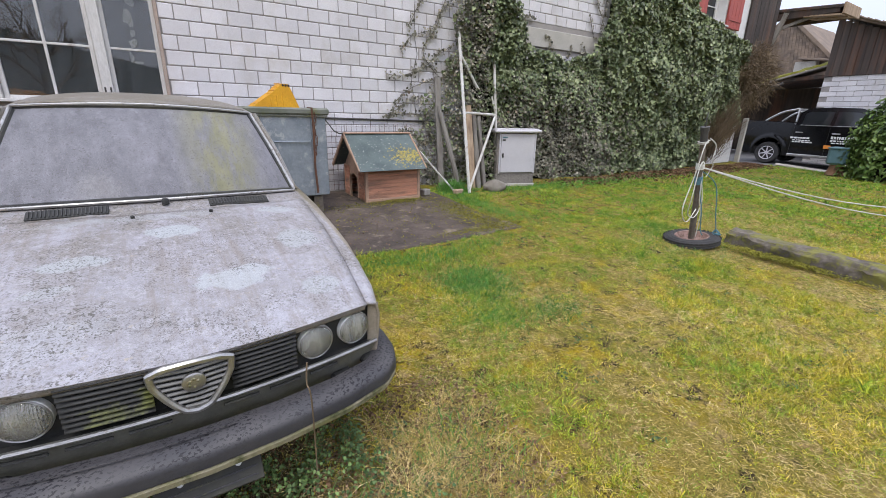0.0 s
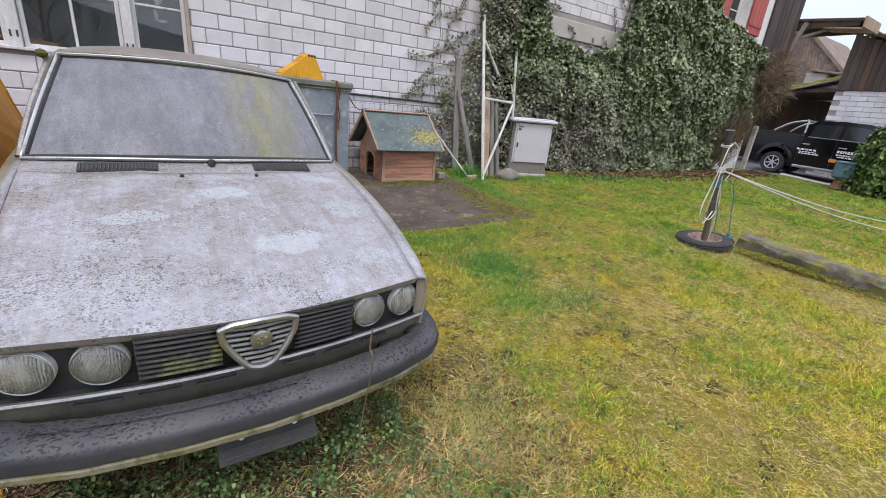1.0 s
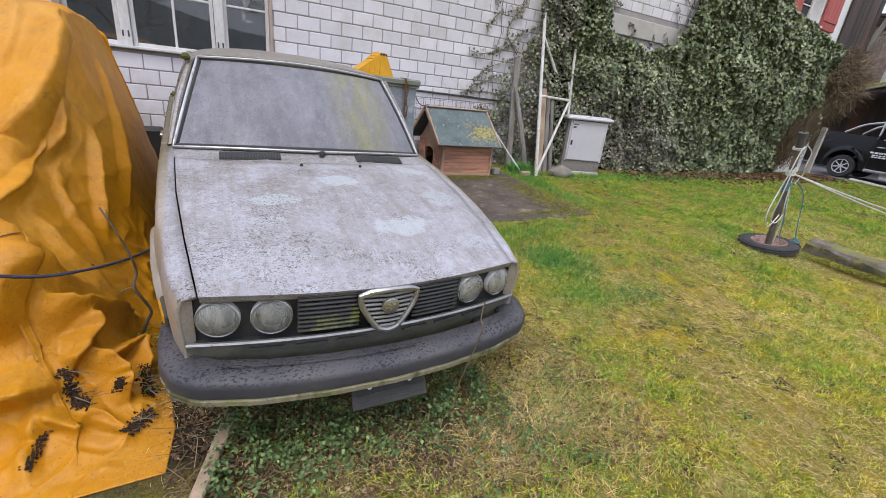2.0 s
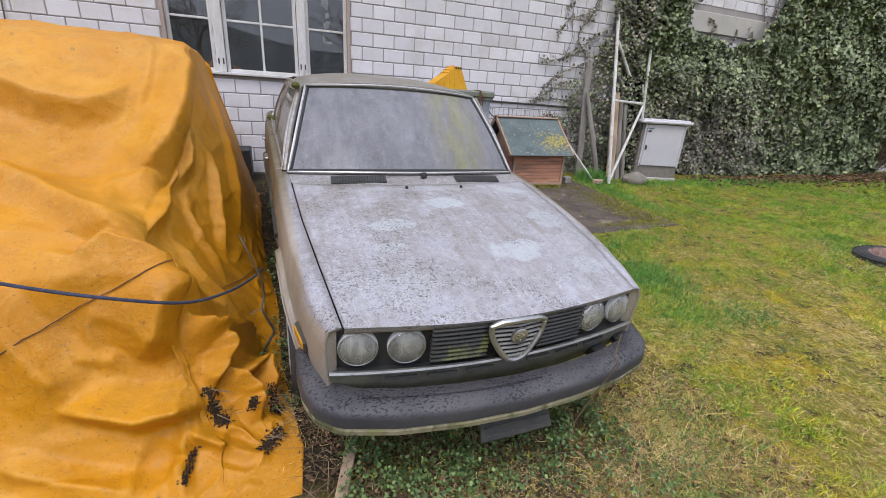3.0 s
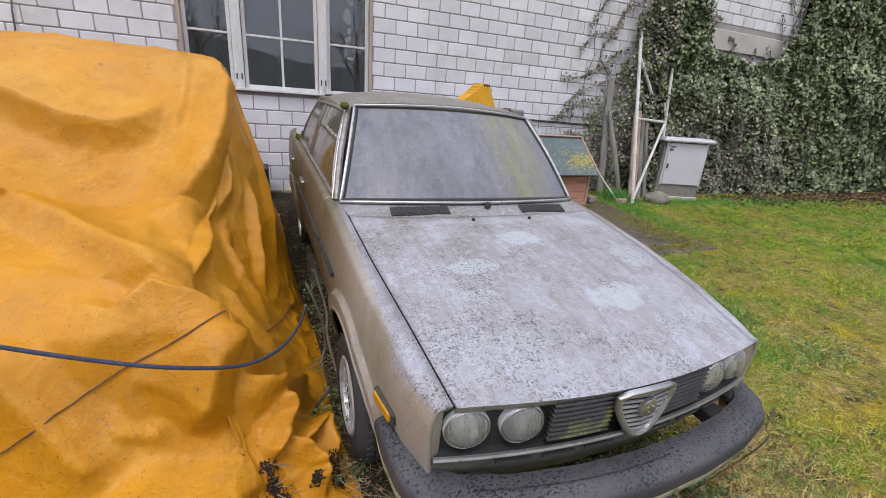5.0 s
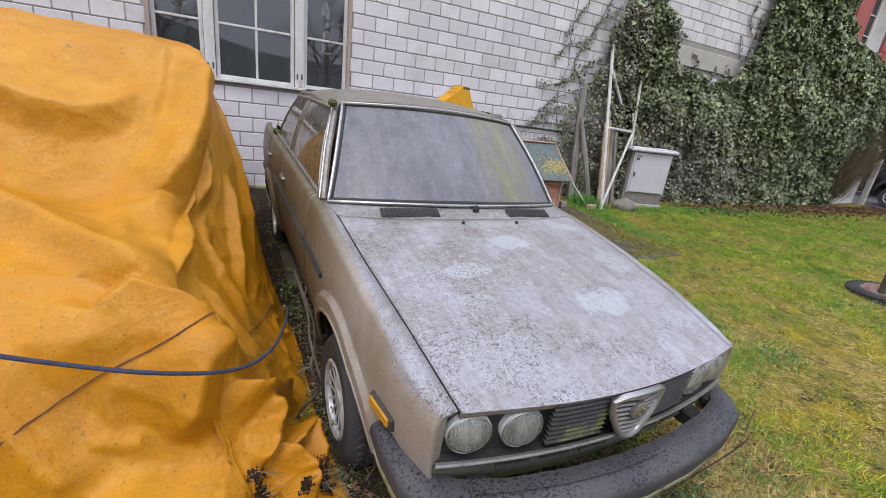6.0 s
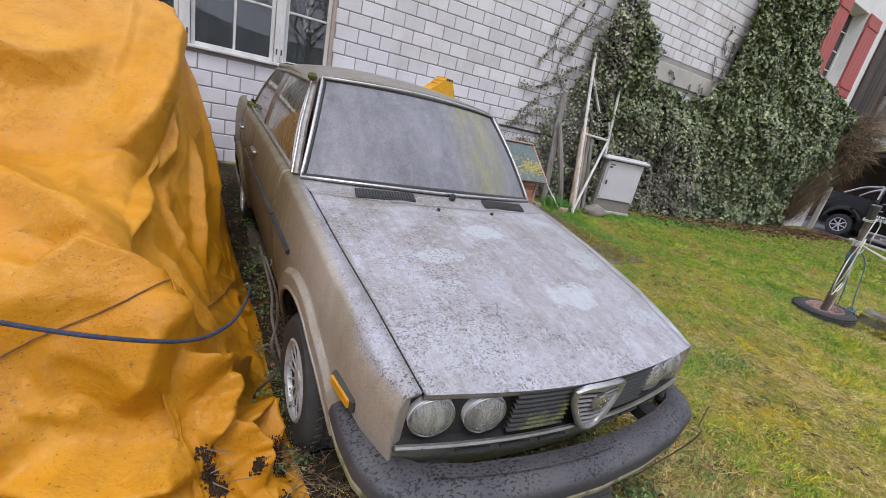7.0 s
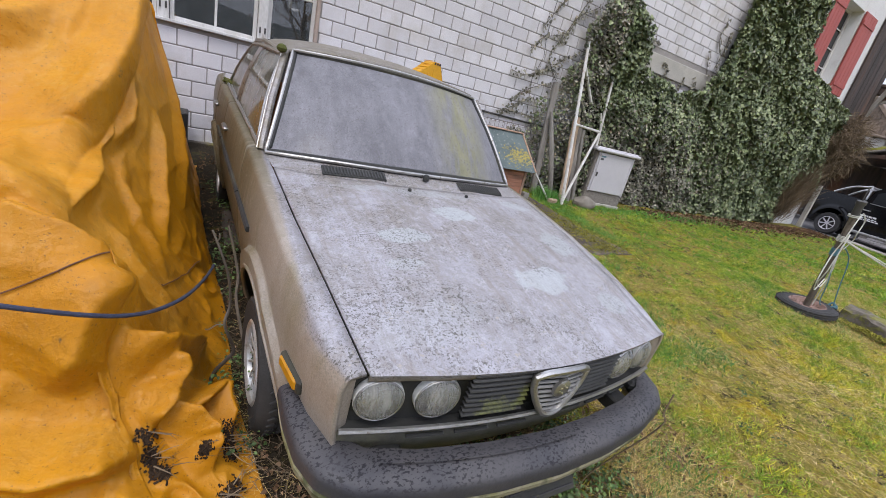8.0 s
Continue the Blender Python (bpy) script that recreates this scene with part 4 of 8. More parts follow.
# creases along the cloth: points, height, spread to the left and to the right of their way
UPPER_FOLDS = (
    (((-3.6, -3.25, 1.33), (-3.07, -3.34, 1.25), (-2.75, -3.46, 1.12), (-2.58, -3.49, 1.09), (-2.45, -3.45, 1.12), (-2.34, -3.30, 1.27)), 0.090, 0.34, 0.13),
    (((-2.16, -2.75, 1.52), (-2.10, -3.11, 1.32), (-2.09, -3.39, 1.1), (-2.13, -3.61, 0.93), (-2.21, -3.74, 0.81), (-2.27, -4.0, 0.74)), 0.110, 0.12, 0.24),
    (((-3.6, -3.45, 1.05), (-2.98, -3.74, 0.83), (-2.72, -4.0, 0.75), (-2.44, -4.29, 0.7), (-2.24, -4.46, 0.66), (-2.06, -4.55, 0.57)), 0.095, 0.24, 0.10),
    (((-2.43, -2.6, 1.61), (-2.25, -3.11, 1.45), (-2.27, -3.34, 1.22), (-2.33, -3.55, 1.01)), 0.045, 0.10, 0.16),
)
LEDGE_FOLDS = (
    (((-2.46, -4.55, 0.60), (-2.34, -4.60, 0.56), (-2.24, -4.51, 0.62), (-2.10, -4.56, 0.58), (-1.97, -4.57, 0.51), (-1.88, -4.50, 0.38), (-1.81, -4.38, 0.22)), 0.085, 0.055, 0.30),
    (((-1.99, -4.55, 0.53), (-1.99, -4.68, 0.44), (-2.03, -4.73, 0.35), (-2.05, -4.78, 0.26), (-2.13, -4.83, 0.17)), 0.105, 0.10, 0.34),
    (((-2.38, -4.78, 0.28), (-2.33, -4.81, 0.21), (-2.22, -4.82, 0.18), (-2.20, -4.79, 0.23)), 0.030, 0.10, 0.06),
    (((-2.75, -4.66, 0.50), (-2.63, -4.7, 0.43), (-2.51, -4.76, 0.31), (-2.4, -4.84, 0.15), (-2.33, -4.91, 0.04)), 0.085, 0.13, 0.24),
)
HEM_FOLDS = (
    (((-2.21, -4.81, 0.21), (-2.11, -4.85, 0.12), (-1.98, -4.9, 0.05), (-1.90, -4.91, 0.02)), -0.045, 0.10, 0.07),
    (((-2.41, -4.90, 0.06), (-2.24, -4.93, 0.02), (-2.11, -4.95, -0.02), (-1.98, -4.95, -0.02), (-1.87, -4.93, 0.0)), 0.125, 0.15, 0.05),
    (((-1.92, -4.71, 0.32), (-1.84, -4.69, 0.24), (-1.76, -4.57, 0.16), (-1.68, -4.29, -0.07)), 0.105, 0.035, 0.12),
    (((-1.81, -4.66, 0.21), (-1.77, -4.71, 0.12), (-1.85, -4.86, 0.06)), 0.095, 0.05, 0.09),
    (((-1.80, -4.79, 0.09), (-1.70, -4.84, -0.04), (-1.64, -4.93, -0.11)), 0.110, 0.045, 0.07),
    (((-1.74, -4.81, 0.02), (-1.67, -4.63, -0.03), (-1.60, -4.83, -0.14)), 0.095, 0.04, 0.045),
    (((-1.86, -4.87, 0.05), (-1.79, -4.79, 0.09)), 0.080, 0.045, 0.045),
)
FLANK_FOLDS = (
    (((-2.09, -2.3, 1.29), (-2.00, -2.7, 0.95), (-1.92, -3.05, 0.60), (-1.84, -3.35, 0.33)), 0.040, 0.05, 0.09),
    (((-2.06, -3.41, 1.04), (-2.03, -3.61, 0.8), (-2.03, -4.05, 0.67), (-2.01, -4.44, 0.62)), 0.050, 0.08, 0.05),
    (((-1.96, -3.30, 0.80), (-1.88, -3.60, 0.50), (-1.82, -3.80, 0.28)), 0.045, 0.05, 0.06),
    (((-2.0, -3.75, 0.66), (-1.90, -3.95, 0.46), (-1.80, -4.05, 0.20)), 0.040, 0.06, 0.04),
    (((-1.93, -4.20, 0.55), (-1.84, -4.25, 0.35), (-1.76, -4.22, 0.12)), 0.035, 0.05, 0.05),
    (((-2.43, -3.73, 0.83), (-2.32, -4.16, 0.71), (-2.28, -4.4, 0.67)), 0.030, 0.10, 0.05),
)
FRONT_FOLDS = (
    (((-2.25, -4.72, 0.42), (-2.30, -4.76, 0.32), (-2.28, -4.80, 0.22)), 0.030, 0.08, 0.04),
    (((-1.98, -4.98, -0.06), (-1.82, -5.06, -0.13), (-1.62, -5.10, -0.18)), 0.055, 0.05, 0.05),
    (((-1.95, -4.96, -0.04), (-1.98, -5.10, -0.16), (-1.95, -5.22, -0.22)), 0.060, 0.05, 0.06),
    (((-2.6, -5.0, -0.06), (-2.35, -5.08, -0.14), (-2.1, -5.15, -0.2)), 0.055, 0.08, 0.06),
)


def fold_height(pts, nrm, line, h, wl, wr):
    """Height of a crease along a line: a sharp crest that falls evenly away, each side with its own spread."""
    best = np.full(len(pts), 1e9)
    sgn = np.zeros(len(pts))
    end = np.ones(len(pts))
    line = [pts[np.argmin(np.sum((pts - np.array(q)) ** 2, 1))] for q in line]
    for k, (a, b) in enumerate(zip(line, line[1:])):
        t = np.clip(((pts - a) @ (b - a)) / ((b - a) @ (b - a)), 0, 1)
        q = a + t[:, None] * (b - a)
        d = np.linalg.norm(pts - q, axis=1)
        near = d < best
        best = np.where(near, d, best)
        sgn = np.where(near, np.sum((pts - q) * np.cross(nrm, b - a), 1), sgn)
        u = (k + t) / (len(line) - 1)
        end = np.where(near, np.clip(np.minimum(u, 1 - u) * 4 + 0.12, 0, 1), end)
    r = (np.sqrt(best ** 2 + 0.003 ** 2) - 0.003) / np.where(sgn > 0, wl, wr)
    return h * end * np.where(r < 1, (1 - r) ** 1.4, 0)


def relax(D, steps):
    """Eases the cloth a little, most where it hangs free."""
    ease = np.clip((D[:, :, 2:3] - 0.05) / 0.4, 0.0, 1.0) * 0.30 + 0.12
    for _ in range(steps):
        S = D.copy()
        S[1:-1, 1:-1] = (D[:-2, 1:-1] + D[2:, 1:-1] + D[1:-1, :-2] + D[1:-1, 2:]) / 4
        D = D + (S - D) * ease
    return D.reshape(-1, 3)


def tarp():
    root = thing("covered_vehicle", pose(-3.0, -3.4, -0.15), "vehicle under a creased yellow tarpaulin weathered with dirt", "tarpaulin")
    nu, nv = 260, 320
    P = np.array([[tarp_point(i / nu, j / nv) for i in range(nu + 1)] for j in range(nv + 1)])
    du, dv = np.gradient(P, axis=1), np.gradient(P, axis=0)
    N = np.cross(dv, du)
    N /= np.linalg.norm(N, axis=2, keepdims=True) + 1e-12
    P, N = P.reshape(-1, 3), N.reshape(-1, 3)
    N[N[:, 2] < -0.2] *= -1
    G = ground_z(P[:, 0], P[:, 1])
    h = np.clip((P[:, 2] - G) / 0.5, 0, 1)
    lowf = np.clip(1 - (P[:, 2] - G) / 0.45, 0, 1)
    d = np.zeros(len(P))
    for line, hh, wl, wr in UPPER_FOLDS + LEDGE_FOLDS + HEM_FOLDS + FLANK_FOLDS + FRONT_FOLDS:
        f = 1.3 * fold_height(P, N, line, hh, wl, wr)
        d = np.maximum(d, f) + 0.25 * np.minimum(d, f)
    rough = []
    for p, l_ in zip(P, lowf):
        v = Vector(p)
        f1 = noise.noise(Vector((v.x * 1.1 + v.z * 0.9, v.y * 0.7, v.z)))
        rg = (1 - abs(noise.noise(Vector((v.x * 1.7 + v.z * 0.9, v.y * 1.1 - v.z * 0.5 + 5, v.z * 0.9 + v.x * 0.5))))) ** 6
        fine = (1 - abs(noise.noise(Vector((v.x * 3.6 - v.z * 1.8, v.y * 3.0 + v.z, v.z * 2.4 + 9))))) ** 8
        tiny = (1 - abs(noise.noise(Vector((v.x * 8 + v.z * 3, v.y * 6, v.z * 5 + 4))))) ** 8
        crs = 0.035 * l_ * (1 - abs(noise.noise(Vector((v.x * 7 + 3, v.y * 7, v.z * 6))))) ** 5 if l_ > 0.01 and v.x > -2.15 else 0.0
        rough.append((0.014 * f1 + 0.016 * rg + 0.010 * fine + 0.005 * tiny, crs))
    rough = np.array(rough)
    d += rough[:, 0] * (0.35 + 0.65 * h) + rough[:, 1] - 0.05
    Q = P + N * (d * (0.25 + 0.75 * np.clip((P[:, 2] - G) / 0.1, 0, 1)))[:, None]
    Q = relax(Q.reshape(nv + 1, nu + 1, 3), 1)
    Q[:, 2] = np.maximum(Q[:, 2], ground_z(Q[:, 0], Q[:, 1]) + 0.006)
    i, j = np.meshgrid(np.arange(nu), np.arange(nv))
    a = (j * (nu + 1) + i).ravel()
    me = raw_mesh("tarpaulin", Q - np.array(root.location), [np.stack([a, a + nu + 1, a + nu + 2, a + 1], 1)], M_TARP, True)
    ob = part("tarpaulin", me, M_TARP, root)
    sol = ob.modifiers.new("cloth", "SOLIDIFY")
    sol.thickness = 0.004

    def on_cloth(p, lift):
        k = np.argmin(np.sum((Q - np.array(p)) ** 2, 1))
        return Vector(Q[k] + N[k] * lift) - root.location

    def beside(p, lift):
        k = np.argmin(np.sum((Q - np.array(p)) ** 2, 1))
        return Vector(Q[k] + N[k] * lift), Vector(N[k])

    def sample(pts, n):
        pts = [Vector(p) for p in pts]
        return [pts[min(int(t), len(pts) - 2)].lerp(pts[min(int(t), len(pts) - 2) + 1], t - min(int(t), len(pts) - 2)) for t in np.linspace(0, len(pts) - 1, n)]

    for pts in (((-2.72, -4.87, 0.19), (-2.60, -4.86, 0.26), (-2.479, -4.812, 0.32), (-2.45, -4.763, 0.328), (-2.391, -4.714, 0.352), (-2.316, -4.697, 0.39), (-2.242, -4.689, 0.432), (-2.143, -4.703, 0.485), (-2.051, -4.675, 0.527), (-2.0, -4.60, 0.53)), ((-1.878, -4.251, 0.23), (-1.848, -4.041, 0.138), (-1.789, -3.834, 0.082), (-1.735, -3.622, 0.059))):
        line = [on_cloth(p, 0.007) for p in sample(pts, 60)]
        for _ in range(3):
            line = [line[0]] + [(a_ + b_ * 2 + c_) / 4 for a_, b_, c_ in zip(line, line[1:], line[2:])] + [line[-1]]
        part("seam", MB().tube(line, 0.0027, 5), M_RUST, root, "dark stitched seam line")
    return beside


cloth_at = tarp()
blk = MB().box((0, 0, 0.2), (0.34, 0.4, 0.4), 0.015)
tagged(part("black_crate", blk, M_BLACKBOX), "black plastic crate against the wall", "crate")
bpy.data.objects["black_crate"].matrix_basis = pose(-2.05, -0.32, gz(-2.05, -0.3))


# ---- the old saloon car ----
CAR = pose(-0.715, -4.5, -0.29, 0, 0, 2.3) @ pose(0, 0, 0, 4.5, 0.5) @ pose(0.010, 0, 0, 0, 0, -0.75)
car = thing("saloon_car", CAR, "abandoned silver saloon car with chalky spotted hood and grime", "car")
HUB = 0.29


def yf(x):
    return -0.735 - 0.085 * (1 - (x / 0.72) ** 2)


def half(y):
    return interp(y, [-0.74, -0.6, -0.2, 0.3, 1.5, 2.6, 3.3, 3.5], [0.738, 0.778, 0.830, 0.850, 0.870, 0.885, 0.868, 0.84])


def top(y):
    return interp(y, [-0.74, -0.4, 0.0, 0.4, 0.75, 1.8, 2.6, 3.5], [0.848, 0.918, 0.972, 1.012, 1.030, 1.04, 1.045, 1.0])


def seam(y):
    return interp(y, [-0.74, -0.4, 0.0, 0.4, 0.75], [0.675, 0.712, 0.744, 0.758, 0.766])


def arch(y, yh, r=0.405):
    d = abs(y - yh)
    return HUB + math.sqrt(r * r - d * d) if d < r else -1


def low(y):
    z = 0.30
    if y < -0.36:
        z = interp(y, [-0.74, -0.36], [0.50, 0.40])
    if y > 2.9:
        z = interp(y, [2.9, 3.5], [0.32, 0.45])
    return max(z, arch(y, 0.02), arch(y, 2.51, 0.36))


def side_x(y, z):
    w = half(y)
    zt = top(y)
    x = w - (0.07 * ((0.78 - z) / 0.46) ** 2 if z < 0.78 else 0.026 * ((z - 0.78) / (zt - 0.78)) ** 2)
    for yh, r in ((0.02, 0.405), (2.51, 0.36)):
        d = math.hypot(y - yh, z - HUB)
        if z > HUB - 0.05 and d < r + 0.095:
            x += 0.026 * max(0.0, min(1.0, (r + 0.085 - d) / 0.016))
    return x


def side_panel(name, s, y0, y1, parent, n):
    ys = list(np.linspace(y0, y1, n))
    rows = 30

    def fn(u, v):
        y = lerp(y0, y1, u)
        zt, zb = top(y), low(y)
        k = v * (rows + 4)
        if k <= rows:
            z = lerp(zb, zt - 0.03, k / rows)
            return (s * side_x(y, z), y, z)
        t = (k - rows) / 4
        x0 = side_x(y, zt - 0.03)
        xi = seam(y) if y < 0.75 else lerp(seam(0.75), half(y) - 0.075, min(1, (y - 0.75) / 0.6))
        a = t * math.pi / 2
        if t < 0.75:
            b = t / 0.75 * math.pi / 2
            return (s * (x0 - 0.028 * (1 - math.cos(b))), y, zt - 0.03 + 0.03 * math.sin(b))
        return (s * lerp(x0 - 0.028, xi, (t - 0.75) / 0.25), y, zt + 0.006 * (t - 0.75) / 0.25)

    mb = MB().grid(fn, n, rows + 4, flip=(s < 0))
    ob = part(name, mb, M_PAINT, parent, smooth=40)
    m = ob.modifiers.new("sheet", "SOLIDIFY")
    m.thickness, m.offset = 0.014, -1
    return ob


for s in (-1, 1):
    side_panel("front_fender", s, -0.735, 0.735, car, 110)
    d1 = side_panel("front_door", s, 0.745, 1.785, car, 24)
    d2 = side_panel("rear_door", s, 1.795, 2.50, car, 40)
    side_panel("rear_quarter", s, 2.51, 3.50, car, 40)
    for d, y in ((d1, 1.62), (d2, 2.40)):
        h = MB().box((s * (side_x(y, 0.90) + 0.012), y, 0.90), (0.03, 0.15, 0.022), 0.007)
        part("door_handle", h, M_CHROME, d, "dull chrome door handle")
    # side moulding in three lengths
    for name_, a, b in (("moulding", 0.30, 0.735), ("moulding", 0.75, 1.78), ("moulding", 1.80, 2.14)):
        mb = MB().tube([(s * (side_x(y, 0.775) + 0.004), y, 0.775) for y in np.linspace(a, b, 10)], 0.014, 6, flat=1.0)
        part("moulding", mb, M_BLACKTRIM, car, "dark rubber side moulding")
    # arch lips
    for yh, r in ((0.02, 0.405), (2.51, 0.36)):
        pts = []
        for w in np.linspace(math.radians(8), math.radians(172), 22):
            y, z = yh + r * math.cos(w), HUB + r * math.sin(w)
            pts.append((s * (side_x(y, z) - 0.004), y, z))
        part("arch_lip", MB().tube(pts, 0.011, 6), M_PAINT, car)
        liner = MB().grid(lambda u, v: (s * lerp(0.42, 0.77, v), yh + (r + 0.012) * math.cos(math.pi * u), HUB + (r + 0.012) * math.sin(math.pi * u)), 20, 2)
        part("wheel_well", liner, M_BLACKTRIM, car)
    # belt trim
    part("belt_trim", MB().tube([(s * (half(y) - 0.072), y, top(y) + 0.012) for y in np.linspace(0.80, 2.66, 24)], 0.009, 6), M_DULLCHROME, car)
    # side marker
    mm_ = pose(s * (side_x(-0.47, 0.645) + 0.004), -0.47, 0.645, 0, 0, -s * 9)
    mk = part("side_marker", MB().box((0, 0, 0), (0.024, 0.165, 0.056), 0.008, mm_), M_BLACKTRIM, car)
    part("marker_lens", MB().box((s * 0.011, 0.004, 0), (0.014, 0.135, 0.038), 0.006, mm_), M_AMBER, mk, "amber side marker lens")


# hood
def hood_rear(x):
    return 0.352 + 0.10 * (abs(x) / 0.75) ** 3


def hood_mid(y):
    return interp(y, [-0.84, -0.74, -0.5, -0.13, 0.075, 0.42, 0.6], [0.850, 0.870, 0.925, 0.985, 1.010, 1.043, 1.052])


def hood_z(x, y):
    xs = seam(min(y, 0.4)) - 0.006
    t = min(1.0, abs(x) / xs)
    edge = top(max(y, -0.735)) + 0.010
    z = lerp(hood_mid(y), edge, t ** 2.4)
    # two faint pressed creases
    return z + 0.006 * math.exp(-((abs(x) - 0.30) / 0.05) ** 2) * min(1, max(0, (y + 0.74) * 3))


def hood_fn(u, v):
    t = 2 * u - 1
    if v < 0.08:
        x = t * 0.666
        k = v / 0.08
        y = yf(x)
        return (x, y + 0.012 - 0.016 * k, hood_z(x, y) - 0.03 * (1 - k) ** 1.4 - 0.004)
    k = (v - 0.08) / 0.92
    y = lerp(yf(t * 0.666) - 0.004, hood_rear(t * 0.745), k)
    x = t * (seam(max(-0.74, min(y, 0.4))) - 0.006)
    return (x, y, hood_z(x, y))


hood = part("hood", MB().grid(hood_fn, 44, 50, flip=False), M_PAINT, car, "dull hood with chalky pale ovals and lichen specks", smooth=40)
m_ = hood.modifiers.new("sheet", "SOLIDIFY")
m_.thickness, m_.offset = 0.012, -1


# windscreen curves
def ws_base(x):
    return Vector((x, 0.485 + 0.17 * (abs(x) / 0.765) ** 2.6, 1.080 - 0.044 * (abs(x) / 0.765) ** 2.6))


def ws_top(t):
    x = t * 0.612
    return Vector((x, 0.985 + 0.125 * abs(t) ** 2.6, 1.520 - 0.034 * abs(t) ** 2.2))


def ws_fn(u, v):
    t = 2 * u - 1
    a, b = ws_base(t * 0.752), ws_top(t * 0.975)
    p = a.lerp(b, v)
    return p + Vector((0, -0.03, 0.012)) * math.sin(math.pi * v) * 0.7


part("windscreen", MB().grid(lambda u, v: ws_fn(u, 0.01 + 0.98 * v), 30, 14), M_WINDSCREEN, car, "dusty streaked windscreen")


def ws_border(k):
    """The border of the screen, k from 0 to 4."""
    q = k % 4
    if q < 1:
        return ws_fn(q, 0)
    if q < 2:
        return ws_fn(1, q - 1)
    if q < 3:
        return ws_fn(3 - q, 1)
    return ws_fn(0, 4 - q)


rim_pts = [ws_border(k) for k in np.linspace(0, 4, 120, endpoint=False)]
part("screen_seal", MB().tube([p + Vector((0, 0.004, 0)) for p in rim_pts], 0.017, 6, True), M_BLACKTRIM, car)
part("screen_trim", MB().tube([p + (p - Vector((0, 0.8, 1.27))).normalized() * 0.014 + Vector((0, -0.008, 0.004)) for p in rim_pts], 0.0090, 8, True), M_DULLCHROME, car, "pitted chrome windscreen surround")


# cowl with vents
def cowl_fn(u, v):
    t = 2 * u - 1
    y0, x0 = hood_rear(t * 0.75) + 0.006, t * 0.756
    b = ws_base(t * 0.768)
    a = Vector((x0, y0, hood_z(x0, y0) - 0.002))
    return a.lerp(b + Vector((0, 0.02, -0.008)), v)


def cowl_top(x):
    t = x / 0.756
    a, b = cowl_fn((t + 1) / 2, 0), cowl_fn((t + 1) / 2, 1)
    return lerp(a.z, b.z, max(0.0, min(1.0, (0.420 - a.y) / (b.y - a.y))))


cowl = part("cowl_panel", MB().grid(cowl_fn, 40, 4), M_PAINT, car)
for s in (-1, 1):
    za, zb = cowl_top(0.23), cowl_top(0.54)
    vm = pose(s * 0.385, 0.420, (za + zb) / 2 + 0.010, 22, s * 0.6 * math.degrees(math.atan2(za - zb, 0.31)), s * 4)
    ve = part("air_vent", MB().box((0, 0, 0), (0.320, 0.066, 0.010), 0.003, vm), M_BLACKTRIM, car, "black slotted air vent")
    for k in range(20):
        part("vent_fin", MB().box((0, 0, 0), (0.0060, 0.054, 0.008), 0.001, vm @ pose(-0.147 + k * 0.0155, 0, 0.007, 0, 0, 4)), M_VENTFIN, ve)
part("washer_jet", MB().lathe([(0.018, 0), (0.018, 0.02), (0.012, 0.03), (0, 0.032)], 10, pose(0.02, 0.43, 1.060)), M_BLACKTRIM, car)
for x in (-0.13, 0.22):
    part("washer_jet", MB().lathe([(0.009, 0), (0.009, 0.012), (0.0, 0.016)], 8, pose(x, 0.30, hood_z(x, 0.30))), M_BLACKTRIM, car)


# roof
def roof_fn(u, v):
    t = 2 * u - 1
    fr_ = ws_top(t) + Vector((t * 0.045, 0.016, 0.014))
    re_ = Vector((t * 0.64, 2.36 - 0.05 * abs(t) ** 2, 1.475 - 0.035 * abs(t) ** 2.2))
    p = fr_.lerp(re_, v)
    w = 0.658 + 0.02 * math.sin(math.pi * v)
    p.x = t * w
    p.z += 0.062 * math.sin(math.pi * (v * 0.85 + 0.08)) * (1 - 0.72 * abs(t) ** 3) - 0.030 * max(0, abs(t) - 0.86) / 0.14
    return p


